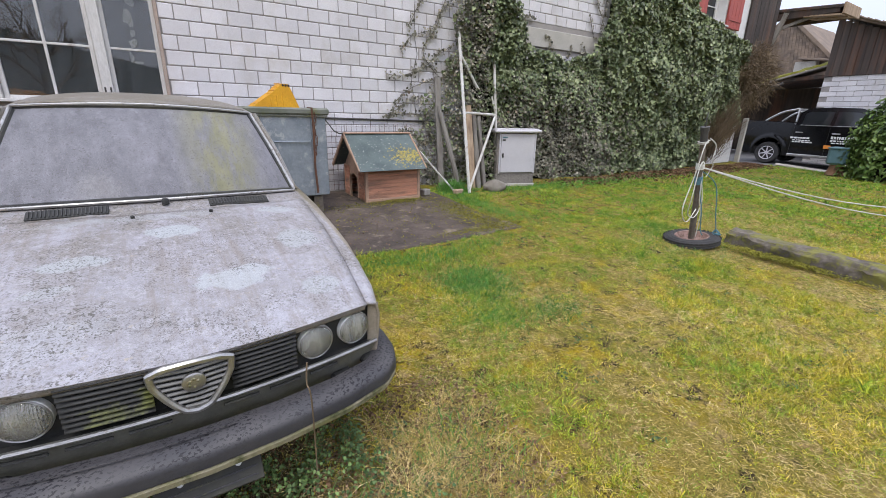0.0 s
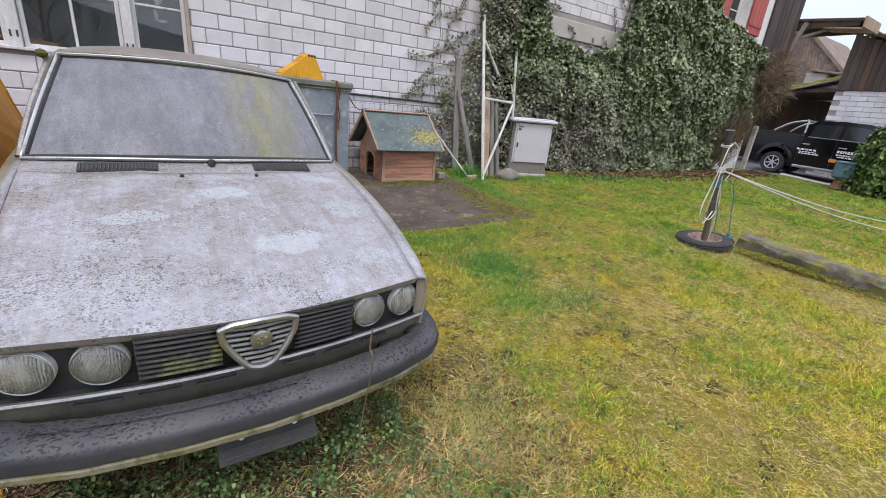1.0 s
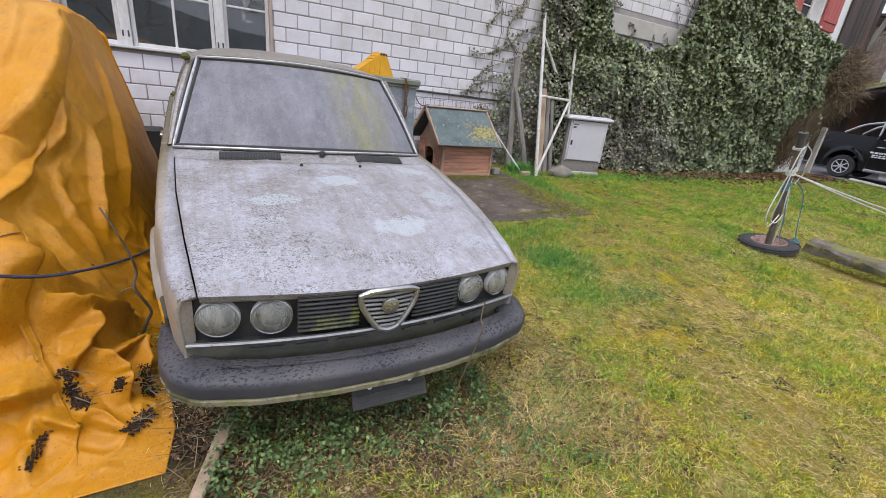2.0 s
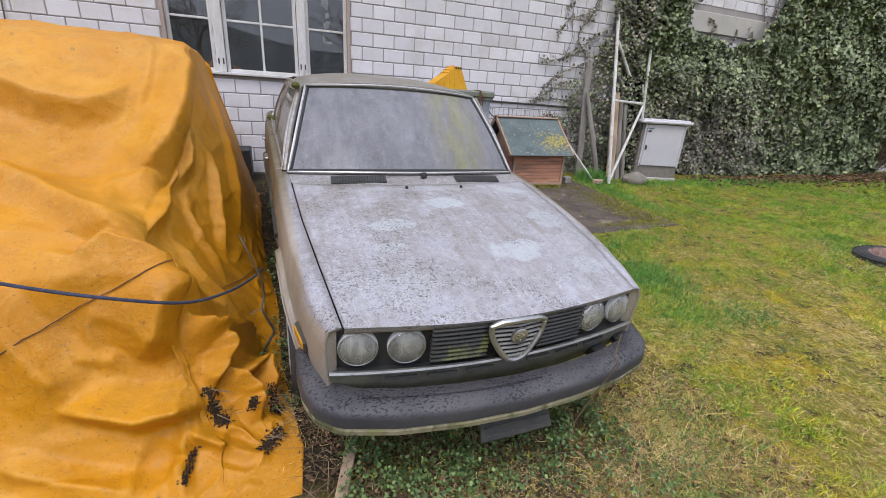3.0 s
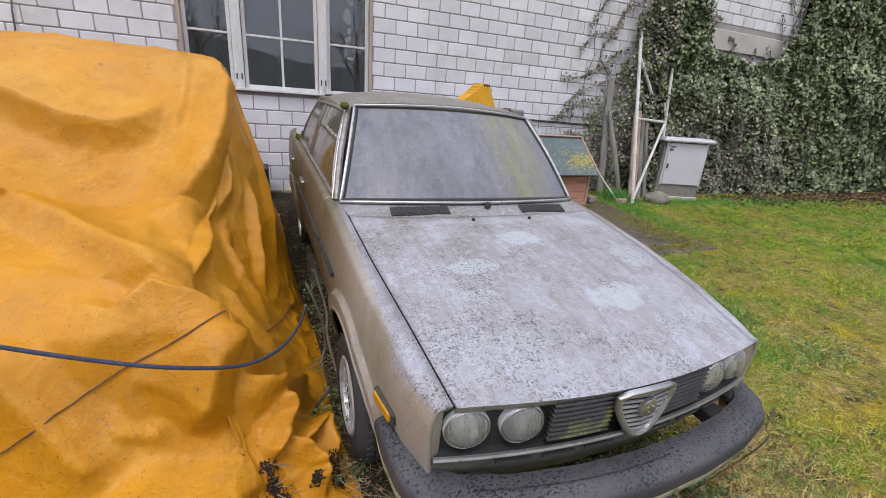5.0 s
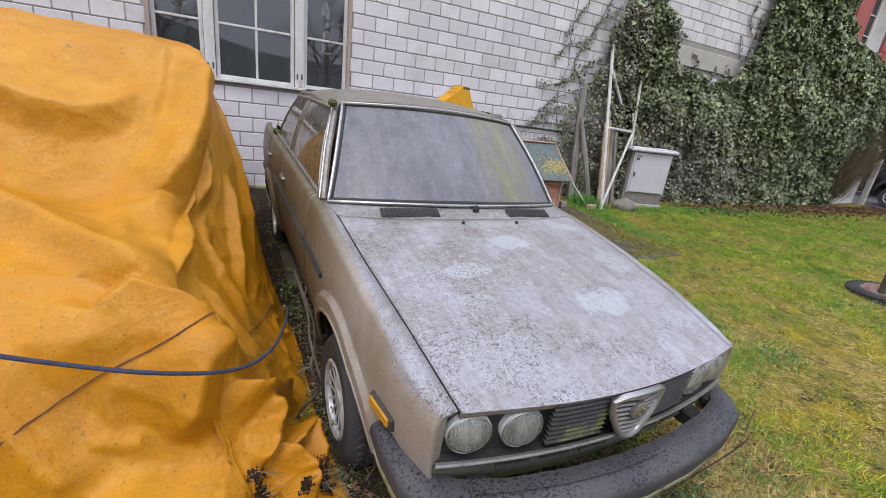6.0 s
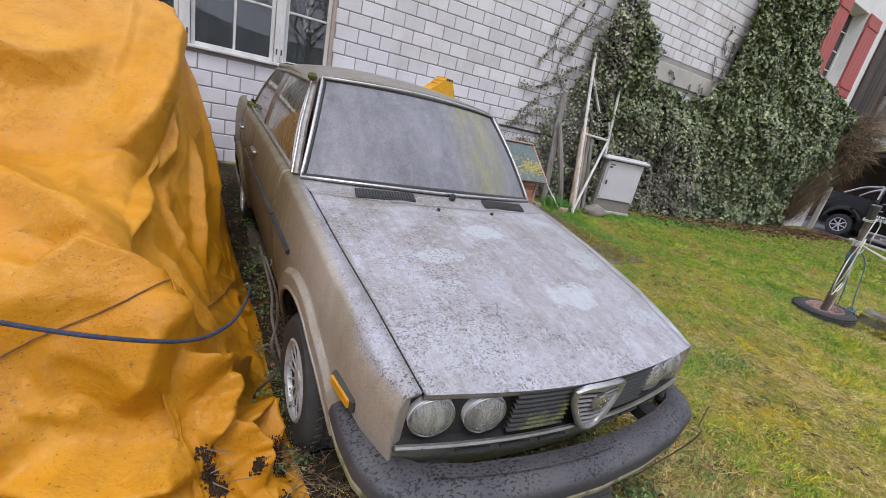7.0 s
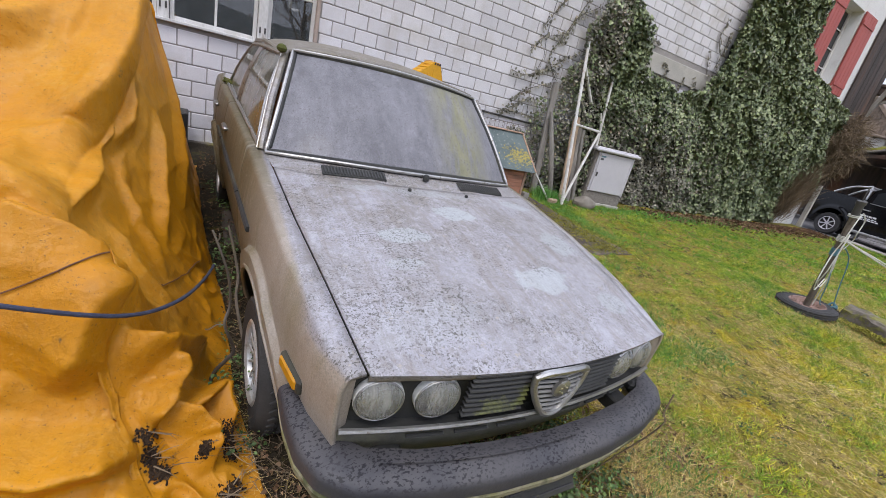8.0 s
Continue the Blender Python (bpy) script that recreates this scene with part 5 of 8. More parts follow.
roof = part("roof", MB().grid(roof_fn, 30, 30), M_PAINT, car, "lichen-specked silver roof", smooth=45)
m_ = roof.modifiers.new("sheet", "SOLIDIFY")
m_.thickness, m_.offset = 0.02, -1
for s in (-1, 1):
    edge_pts = [Vector(roof_fn((s + 1) / 2, v)) + Vector((s * 0.008, 0, -0.012)) for v in np.linspace(0, 1, 20)]
    part("roof_gutter", MB().tube(edge_pts, 0.013, 6), M_PAINT, car)
    base = Vector((s * 0.780, 0.690, 1.030))
    tp = Vector((s * 0.642, 1.118, 1.482))
    part("front_pillar", MB().tube([base, base.lerp(tp, 0.5) + Vector((s * 0.012, -0.012, 0.0)), tp], 0.019, 8), M_PAINT, car)
    part("pillar_trim", MB().tube([base + Vector((s * 0.014, 0.032, 0)), base.lerp(tp, 0.5) + Vector((s * 0.026, 0.018, 0)), tp + Vector((s * 0.012, 0.03, 0))], 0.006, 6), M_DULLCHROME, car)
    rail = [Vector((s * 0.652, 1.14, 1.474)), Vector((s * 0.662, 1.74, 1.486)), Vector((s * 0.650, 2.28, 1.452))]
    part("roof_rail", MB().tube([q + Vector((0, 0, -0.012)) for q in rail], 0.017, 8), M_PAINT, car)
    q1 = [(0.786, 0.760, 1.040), (0.792, 1.76, 1.050), (0.665, 1.725, 1.470), (0.652, 1.140, 1.466)]
    q2 = [(0.792, 1.835, 1.052), (0.785, 2.60, 1.055), (0.655, 2.245, 1.446), (0.665, 1.785, 1.470)]
    for nm, q in (("front_window", q1), ("rear_window", q2)):
        c = [Vector((s * x, y, z)) for x, y, z in q]

        def gl(u, v, c=c, s=s):
            p = c[0].lerp(c[1], u).lerp(c[3].lerp(c[2], u), v)
            return p + Vector((s * 0.018 * math.sin(math.pi * v), 0, 0))

        w = part(nm, MB().grid(gl, 8, 8), M_SIDEGLASS, car, "grimy side window streaked with algae")
        bd = [gl(u, 0) for u in np.linspace(0, 1, 8, endpoint=False)] + [gl(1, v) for v in np.linspace(0, 1, 8, endpoint=False)] + [gl(1 - u, 1) for u in np.linspace(0, 1, 8, endpoint=False)] + [gl(0, 1 - v) for v in np.linspace(0, 1, 8, endpoint=False)]
        part("window_frame", MB().tube(bd, 0.010, 6, True), M_DULLCHROME, w)
    # rear pillar
    part("rear_pillar", MB().grid(lambda u, v: Vector((s * lerp(0.788, 0.652, v), lerp(2.62, 2.26, v), lerp(1.05, 1.455, v))).lerp(Vector((s * lerp(0.70, 0.605, v), lerp(2.90, 2.36, v), lerp(1.05, 1.462, v))), u), 6, 8, flip=(s < 0)), M_PAINT, car)
part("back_window", MB().grid(lambda u, v: (lerp(-1, 1, u) * lerp(0.70, 0.605, v), lerp(2.90, 2.365, v) + 0.04 * math.cos(math.pi * (u - 0.5)), lerp(1.04, 1.463, v) + 0.012 * math.sin(math.pi * u)), 14, 8), M_SIDEGLASS, car)


def deck_fn(u, v):
    t = 2 * u - 1
    y = lerp(2.90 + 0.03 * (1 - t * t), 3.50, v)
    return (t * lerp(0.75, 0.715, v), y, lerp(1.055, 0.995, v) + 0.02 * (1 - t * t) - 0.02 * v * v)


part("boot_lid", MB().grid(deck_fn, 16, 10), M_PAINT, car)
part("tail_panel", MB().grid(lambda u, v: (lerp(-0.72, 0.72, u), 3.50 - 0.04 * v * v, lerp(0.98, 0.50, v)), 12, 8), M_PAINT, car)
part("rear_bumper", MB().tube([(-0.80, 3.1, 0.55), (-0.80, 3.5, 0.55), (-0.70, 3.6, 0.55), (0.70, 3.6, 0.55), (0.80, 3.5, 0.55), (0.80, 3.1, 0.55)], 0.06, 8), M_BUMPER, car)
part("underbody", MB().box((0, 1.45, 0.40), (1.05, 3.9, 0.20), 0.05).box((0, 1.7, 0.38), (1.42, 1.5, 0.12), 0.03).box((0, -0.42, 0.55), (1.22, 0.34, 0.16), 0.03), M_INTERIOR, car)
part("firewall", MB().box((0, 0.55, 0.72), (1.4, 0.03, 0.56), 0.01), M_INTERIOR, car)
part("dashboard", MB().box((0, 0.74, 0.93), (1.36, 0.34, 0.16), 0.04), M_INTERIOR, car)
part("steering_wheel", MB().tube([(-0.33 + 0.19 * math.cos(w), 1.02 + 0.05 * math.sin(w), 0.97 + 0.18 * math.sin(w)) for w in np.linspace(0, 2 * math.pi, 24, endpoint=False)], 0.013, 6, True), M_BLACKTRIM, car)
for x in (-0.34, 0.34):
    seat = MB().box((0, 0, 0), (0.50, 0.16, 0.62), 0.06, pose(x, 1.70, 0.86, -16)).box((x, 1.40, 0.56), (0.50, 0.52, 0.16), 0.06)
    se = part("front_seat", seat, M_SEAT, car, "tan velour front seat")
    part("headrest", MB().box((0, 0, 0), (0.26, 0.09, 0.16), 0.04, pose(x, 1.79, 1.25, -14)), M_SEAT, se)
part("rear_bench", MB().box((0, 0, 0), (1.30, 0.16, 0.60), 0.06, pose(0, 2.62, 0.84, -18)).box((0, 2.32, 0.56), (1.3, 0.5, 0.16), 0.05), M_SEAT, car, "tan velour rear bench")

# front end
part("nose_backing", MB().grid(lambda u, v: (lerp(-0.70, 0.70, u), yf(lerp(-0.70, 0.70, u)) + 0.045, lerp(0.645, 0.862, v)), 24, 3), M_BLACKTRIM, car)
part("front_valance", MB().grid(lambda u, v: (lerp(-0.725, 0.725, u), yf(lerp(-0.725, 0.725, u)) + 0.006 + 0.07 * (1 - v) ** 1.5, lerp(0.46, 0.652, v)), 30, 6), M_VALANCE, car, "silver panel under the grille, darkened for grime and painted shade")
part("nose_floor", MB().grid(lambda u, v: (lerp(-0.71, 0.71, u), yf(lerp(-0.71, 0.71, u)) + 0.004 + 0.075 * v, 0.650), 24, 1), M_BLACKTRIM, car)
strip = [(x, yf(x) - 0.006, 0.660) for x in np.linspace(-0.72, 0.72, 40)]
part("lower_trim", MB().tube(strip, 0.009, 6), M_CHROME, car, "dull chrome strip under the grille")
for s in (-1, 1):
    part("nose_corner", MB().grid(lambda u, v: (s * lerp(0.690, 0.731, u), lerp(yf(0.69) + 0.03, -0.732, u), lerp(0.47, 0.846, v)), 4, 6, flip=(s > 0)), M_PAINT, car)
    for a, b in ((0.24, 0.36), (0.40, 0.52), (0.08, 0.20)):
        pts = [(s * x, yf(x) - 0.004, 0.628) for x in np.linspace(a, b, 6)]
        part("valance_slot", MB().tube(pts, 0.006, 5), M_BLACKTRIM, car)

for s in (-1, 1):
    for x, r in ((0.615, 0.070), (0.438, 0.070)):
        x *= s
        tilt = math.degrees(math.atan2(0.085 * 2 * x / 0.72 ** 2, 1))
        m = pose(x, yf(x) + 0.030, 0.748, 90, 0, 0) @ pose(0, 0, 0, 0, tilt, 0)
        lamp = part("headlamp", MB().lathe([(r + 0.003, -0.03), (r + 0.004, 0.008), (r + 0.001, 0.012), (r - 0.003, 0.010)] + [(r - 0.006, 0.010), (0.045, -0.05), (0.0, -0.06)], 28, m, False), M_REFLECTOR, car, "round headlamp")
        part("lamp_bezel", MB().lathe([(r + 0.002, -0.005), (r + 0.003, 0.012), (r + 0.001, 0.015), (r - 0.002, 0.013), (r - 0.003, 0.0)], 28, m, False), M_CHROME, lamp)
        lens = MB().lathe([(r - 0.003, 0.012), (r * 0.8, 0.026), (r * 0.5, 0.035), (r * 0.2, 0.039), (0.0, 0.040)], 28, m)
        part("lamp_glass", lens, M_LAMPGLASS, lamp, "ribbed lamp glass with a pale brightening film")
# grille slats
for s in (-1, 1):
    for k in range(9):
        z = 0.682 + k * 0.0195
        slat = MB().grid(lambda u, v: (s * lerp(0.118, 0.352, u), yf(lerp(0.118, 0.352, u)) + lerp(0.0, 0.022, v), z + lerp(0.0, 0.010, v) - (0.004 if v > 0.5 else 0)), 6, 2)
        ob = part("grille_slat", slat, M_GRILLE, car)
        mm = ob.modifiers.new("sheet", "SOLIDIFY")
        mm.thickness = 0.004
# shield
def shield(k, q=1.0):
    """Rounded triangle, k from 0 to 1."""
    pts = [Vector((-0.146, 0.838)), Vector((0.146, 0.838)), Vector((0.0, 0.622))]
    n = 3
    cen = Vector((0, 0.765))
    t = (k % 1) * n
    i = int(t)
    f = t - i
    a, b = pts[i], pts[(i + 1) % n]
    p = a.lerp(b, f)
    out = (p - cen)
    bulge = 0.012 * math.sin(math.pi * f)
    p = p + out.normalized() * bulge
    # round the corners
    d = min((p - c).length for c in pts)
    p = cen + (p - cen) * (q * (1 - (0.17 if p.y > 0.7 else 0.26) * max(0, 1 - d / 0.065)))
    return p


sh = [(p.x, -0.842 + 1.1 * p.x * p.x, p.y) for p in (shield(k) for k in np.linspace(0, 1, 60, endpoint=False))]
shd = part("grille_shield", MB().tube(sh, 0.0125, 8, True), M_CHROME, car, "chrome rounded-triangle grille surround")
back = [shield(k, 0.98) for k in np.linspace(0, 1, 60, endpoint=False)]
part("shield_back", MB().prism([(p.x, p.y) for p in back], 0.01, pose(0, -0.812, 0, 90)), M_BLACKTRIM, shd)
for k in range(8):
    z = 0.678 + k * 0.0205
    w = interp(z, [0.66, 0.72, 0.842], [0.03, 0.075, 0.135])
    part("shield_bar", MB().tube([(-w, -0.836 + 0.9 * w * w, z), (0, -0.838, z), (w, -0.836 + 0.9 * w * w, z)], 0.0058, 6), M_FIN, shd)
badge_m = pose(0, -0.838, 0.776, 90)
bdg = part("badge", MB().lathe([(0.036, 0), (0.036, 0.012), (0.030, 0.016), (0.0, 0.017)], 24, badge_m), M_CHROME, shd, "round faded badge")
for x, z in ((-0.012, 0.008), (0.012, 0.008), (0, -0.014), (0.0, 0.016), (-0.014, -0.006)):
    part("badge_boss", MB().lathe([(0.005, 0), (0.004, 0.004), (0, 0.005)], 8, badge_m @ pose(x, z, 0.016)), M_ALGAE, bdg)


# front bumper: section swept round the nose
def bumper_path(k):
    pts = [(-0.800, -0.45), (-0.803, -0.58), (-0.792, -0.70), (-0.758, -0.79), (-0.69, -0.850), (-0.5, -0.905), (-0.25, -0.940), (0, -0.952)]
    pts = pts + [(-x, y) for x, y in pts[-2::-1]]
    t = k * (len(pts) - 1)
    i = min(int(t), len(pts) - 2)
    return Vector(pts[i]).lerp(Vector(pts[i + 1]), t - i)


def bumper_sweep(section, name, mat, label="", zoff=0.0):
    n = 90
    vs, fs, m = [], [], len(section)
    for i in range(n + 1):
        k = i / n
        p = bumper_path(k)
        d = (bumper_path(min(1, k + 0.01)) - bumper_path(max(0, k - 0.01))).normalized()
        out = Vector((d.y, -d.x))
        e = min(1.0, min(k, 1 - k) / 0.03)
        off = 0.022 * k
        for o, z in section:
            o = o * (lerp(1.0, 0.74, k) if o < -0.03 else 1.0) + off
            vs.append((p.x + out.x * o, p.y + out.y * o, 0.545 + z * lerp(0.75, 1, e)))
    for i in range(n):
        for j in range(m):
            fs.append((i * m + j, i * m + (j + 1) % m, (i + 1) * m + (j + 1) % m, (i + 1) * m + j))
    fs += [tuple(range(m))[::-1], tuple(n * m + j for j in range(m))]
    return part(name, MB().add(vs, fs[:]), mat, car, label, smooth=28)


bumper_sweep([(-0.120, 0.046), (-0.085, 0.054), (-0.050, 0.056), (-0.012, 0.049), (0.008, 0.040), (0.017, 0.030), (0.021, 0.016), (0.022, -0.018), (0.015, -0.027), (-0.02, -0.032), (-0.12, -0.032)], "front_bumper", M_BUMPER, "thick black rubber bumper with flaking grime")
bumper_sweep([(-0.10, -0.034), (0.014, -0.026), (0.021, -0.034), (0.018, -0.056), (0.004, -0.068), (-0.10, -0.062)], "bumper_strip", M_ALGAE, "pale algae-stained lower bumper strip")
part("bumper_step", MB().tube([(x, -0.952 + 0.115 * (x / 0.72) ** 2 + 0.036, 0.6105) for x in np.linspace(-0.62, 0.10, 20)], 0.003, 5), M_BUMPER, car)
for s in (-1, 1):
    part("bumper_bracket", MB().box((s * 0.55, -0.76, 0.52), (0.09, 0.14, 0.07), 0.01), M_BLACKTRIM, car)
    part("bumper_filler", MB().box((s * 0.70, -0.735, 0.565), (0.10, 0.06, 0.05), 0.015), M_BLACKTRIM, car)
plate_m = pose(0.0, -0.935, 0.412, -38, 1, 0)
pb = part("plate_holder", MB().box((0, 0, 0), (0.335, 0.012, 0.105), 0.004, plate_m), M_BLACKTRIM, car, "empty black number plate holder")
for z in (-0.03, 0, 0.03):
    part("plate_rib", MB().box((0, -0.008, z), (0.30, 0.006, 0.005), 0.001, plate_m), M_BUMPER, pb)
for x in (-0.09, 0.09):
    part("plate_screw", MB().lathe([(0.011, 0), (0.010, 0.005), (0, 0.006)], 10, plate_m @ pose(x, -0.006, 0.028, 90)), M_CHROME, pb)


# wheels
def wheel(name, m, parent, r=0.29, w=0.175, rim=0.185, spokes=14, rim_mat=None, label="", spoke_w=0.011):
    wh = part(name, MB().lathe([(rim - 0.01, w * 0.46), (rim, w * 0.5), (rim + 0.02, w * 0.51), (r - 0.03, w * 0.53), (r - 0.008, w * 0.42), (r, w * 0.30), (r, -w * 0.30), (r - 0.02, -w * 0.48), (rim, -w * 0.45)], 40, m, False), M_TYRE, parent, label)
    tread = MB()
    for k in range(44):
        a = 2 * math.pi * k / 44
        for s_, o in ((0.24, 0.0), (-0.24, 0.07), (0.0, 0.035)):
            tread.box((0, 0, 0), (0.010, 0.028, w * 0.17), 0.002, m @ pose(0, 0, s_ * w, 0, 0, math.degrees(a + o)) @ pose(r + 0.002, 0, 0, 24 if s_ else 0))
    part("tread", tread, M_TYRE, wh)
    mat_ = rim_mat or M_RIM
    part("rim", MB().lathe([(rim - 0.002, w * 0.5), (rim - 0.012, w * 0.53), (rim - 0.024, w * 0.47), (rim - 0.026, w * 0.36)], 40, m, False), mat_, wh)
    # barrel and added disc near black: dark gaps behind the spokes painted in
    part("rim_barrel", MB().lathe([(rim - 0.026, w * 0.36), (rim - 0.028, w * 0.0), (rim - 0.03, -w * 0.4)], 40, m, False), M_INTERIOR, wh)
    part("rim_disc", MB().lathe([(rim - 0.028, -w * 0.10), (0.06, w * 0.0), (0.0, w * 0.0)], 30, m), M_INTERIOR, wh)
    for k in range(spokes):
        a = 360 * k / spokes
        part("spoke", MB().box((0, 0, 0), (rim * 0.84, spoke_w, 0.007), 0.002, m @ pose(0, 0, 0, 0, 0, a) @ pose(rim * 0.48, 0, w * 0.40, 0, -4, 0)), mat_, wh)
    part("hub_cap", MB().lathe([(0.05, w * 0.2), (0.052, w * 0.36), (0.042, w * 0.43), (0.0, w * 0.44)], 20, m), mat_, wh)
    return wh


for s in (-1, 1):
    for y in (0.0, 2.51):
        wheel("wheel", pose(s * 0.738, y, HUB, 0, 90 * s, 0), car, 0.298, 0.19, label="worn tyre on a multi-spoke alloy rim")

part("moss_tuft", MB().lathe([(0.0, -0.022), (0.024, -0.010), (0.028, 0.004), (0.018, 0.02), (0.0, 0.026)], 10, pose(-0.672, 1.075, 1.490)), M_CARMOSS, car, "moss tuft in the gutter")
mr = random.Random(4)
ms = MB()
for _ in range(60):
    y = mr.gauss(2.56, 0.05)
    c = (-(half(y) - 0.075) + mr.gauss(0, 0.012), y, top(y) + 0.014 + mr.random() * 0.012)
    ms.box(c, (0.018, 0.02, 0.014), 0.004)
part("moss_strip", ms, M_CARMOSS, car)["kind"] = "stuff"


# ---- slab, kennel, cable cabinet ----
def slab_fn(u, v):
    x, y = lerp(-1.6, 3.12, u), lerp(-3.02, -0.06, v)
    e = min(min(u, 1 - u) * 4.7, min(v, 1 - v) * 2.9)
    wob = 0.05 * noise.noise(Vector((x * 3, y * 3, 0)))
    if u > 0.99:
        x += wob
    if v < 0.01:
        y += wob
    return (x, y, gz(x, y) + (0.016 + 0.006 * noise.noise(Vector((x * 2, y * 2, 1))) if e > 0.02 else -0.02))


tagged(part("pavement", MB().grid(slab_fn, 120, 80), M_TARSLAB), "dark damp concrete slab with moss and dirt", "slab", kind="structure")


def kennel():
    zg = 0.035
    k = thing("dog_kennel", pose(2.20, -0.66, zg - 0.004), "small wooden dog kennel with green felt roof on the slab", "kennel")
    L, W, H0 = 0.91, 0.84, 0.49
    # long side boards
    for side in (-1, 1):
        for i in range(8):
            z = 0.05 + i * 0.056
            part("board", MB().box((0, side * (W / 2 - 0.01), z + 0.028), (L - 0.07, 0.018, 0.053), 0.004), M_KWOOD, k)
        for x in (-L / 2 + 0.02, L / 2 - 0.02):
            part("corner_post", MB().box((x, side * (W / 2 - 0.005), 0.25), (0.045, 0.04, 0.52), 0.005), M_KTRIM, k)
        part("bottom_rail", MB().box((0, side * (W / 2 + 0.008), 0.03), (L - 0.05, 0.022, 0.05), 0.005), M_KTRIM, k)
    # gable with the arched opening
    hole = [(0.17 * math.cos(a), 0.30 + 0.10 * math.sin(a)) for a in np.linspace(0, math.pi, 12)]
    yc = 0.0
    outer = [(-W / 2 + 0.02, 0.02), (W / 2 - 0.02, 0.02), (W / 2 - 0.02, H0), (0, 0.90), (-W / 2 + 0.02, H0)]
    poly = [outer[4], outer[0], (yc - 0.17, 0.02)] + [(yc + x, z) for x, z in hole[::-1]] + [(yc + 0.17, 0.02), outer[1], outer[2], outer[3]]
    front = MB().prism(poly, 0.018, Matrix(((0, 0, 1, -L / 2), (1, 0, 0, 0), (0, 1, 0, 0), (0, 0, 0, 1))))
    part("front_gable", front, M_KTRIM, k, "plank gable with an arched doorway")
    for i in range(8):
        z = 0.05 + i * 0.056
        for a, b in ((-W / 2 + 0.03, yc - 0.19), (yc + 0.19, W / 2 - 0.03)):
            part("board", MB().box((-L / 2 - 0.008, (a + b) / 2, z + 0.028), (0.016, b - a, 0.053), 0.004), M_KWOOD, k)
    part("back_gable", MB().prism(outer, 0.018, Matrix(((0, 0, 1, L / 2 - 0.018), (1, 0, 0, 0), (0, 1, 0, 0), (0, 0, 0, 1)))), M_KTRIM, k)
    part("floor_board", MB().box((0, 0, 0.03), (L - 0.04, W - 0.05, 0.02), 0.003), M_DARKWOOD, k)
    for x in (-0.42, 0.42):
        for y in (-0.33, 0.33):
            part("foot", MB().box((x, y, 0.008), (0.06, 0.06, 0.028), 0.005), M_KTRIM, k)
    part("entrance_trim", MB().tube([(-L / 2 - 0.012, yc - 0.17, 0.04)] + [(-L / 2 - 0.012, yc + x, z) for x, z in hole[::-1]] + [(-L / 2 - 0.012, yc + 0.17, 0.04)], 0.012, 6), M_KTRIM, k)
    ang = math.degrees(math.atan2(0.49, 0.56))
    for side in (-1, 1):
        m = pose(-0.05, side * 0.27, 0.735, -side * ang, 0, 0)
        sl = part("roof_panel", MB().box((0, 0, 0), (1.09, 0.76, 0.022), 0.004, m), M_FELT, k, "green mineral-felt roof panel spotted with lichen")
        for i in range(3):
            part("felt_strip", MB().box((0, side * 0.02 + (i - 1) * 0.25, 0.013), (1.09, 0.255, 0.006), 0.002, m @ pose(0, 0, 0, side * 0.6)), M_FELT, sl)
        for x in (-0.55, 0.55):
            part("barge_board", MB().box((x, 0, 0.002), (0.022, 0.77, 0.055), 0.004, m), M_KTRIM, sl)
    part("ridge_cap", MB().box((-0.05, 0, 0.995), (1.11, 0.075, 0.02), 0.006), M_KTRIM, k)
    rr = random.Random(8)
    li = MB()
    for _ in range(420):
        x, s = rr.gauss(0.30, 0.16), rr.gauss(-0.12, 0.09)
        if abs(x) > 0.5 or abs(s) > 0.36:
            continue
        r = rr.uniform(0.004, 0.014)
        m = pose(0, -0.27, 0.735, ang) @ pose(x, s, 0.019)
        li.lathe([(r, 0), (r * 0.7, 0.004), (0, 0.005)], 6, m)
    ob = part("lichen", li, M_LICHEN, k, "bright yellow lichen crust")
    ob["kind"] = "stuff"


kennel()
tagged(part("timber_block", MB().box((0, 0, 0.05), (0.14, 0.12, 0.10), 0.012), M_GREYWOOD), "grey timber block beside the kennel", "wood block")
bpy.data.objects["timber_block"].matrix_basis = pose(2.84, -0.95, gz(2.84, -0.95) + 0.016, 0, 0, 12)


def cable_cabinet():
    c = thing("cable_cabinet", pose(5.17, -0.42, gz(5.2, -0.4) - 0.02, 0, 0, -18), "grey utility cabinet with pebble-dash concrete body by the ivy", "utility cabinet")
    part("plinth", MB().box((0, 0, 0.03), (0.86, 0.40, 0.08), 0.01), M_CONCRETE, c)
    part("body", MB().box((0, 0, 0.55), (0.82, 0.36, 0.98), 0.015), M_PEBBLE, c, "exposed-pebble concrete housing")
    d = part("door", MB().box((0.02, -0.192, 0.66), (0.70, 0.03, 0.74), 0.008), M_CABGREY, c, "pale grey plastic door")
    part("lock", MB().box((-0.29, -0.212, 0.62), (0.035, 0.014, 0.085), 0.005), M_DARKMETAL, d)
    part("label_plate", MB().box((-0.26, -0.210, 0.96), (0.10, 0.005, 0.028), 0.001), M_TEAL, d)
    part("label_plate", MB().box((-0.28, -0.210, 0.91), (0.06, 0.005, 0.035), 0.001), M_DARKMETAL, d)
    for x in (-0.35, 0.39):
        part("door_frame", MB().box((x, -0.185, 0.66), (0.03, 0.03, 0.78), 0.004), M_CABGREY, c)
    lid = MB().box((0, -0.02, 1.075), (0.96, 0.50, 0.06), 0.02).box((0, -0.02, 1.11), (0.88, 0.42, 0.03), 0.012)
    part("lid", lid, M_CABGREY, c, "overhanging grey lid")


cable_cabinet()


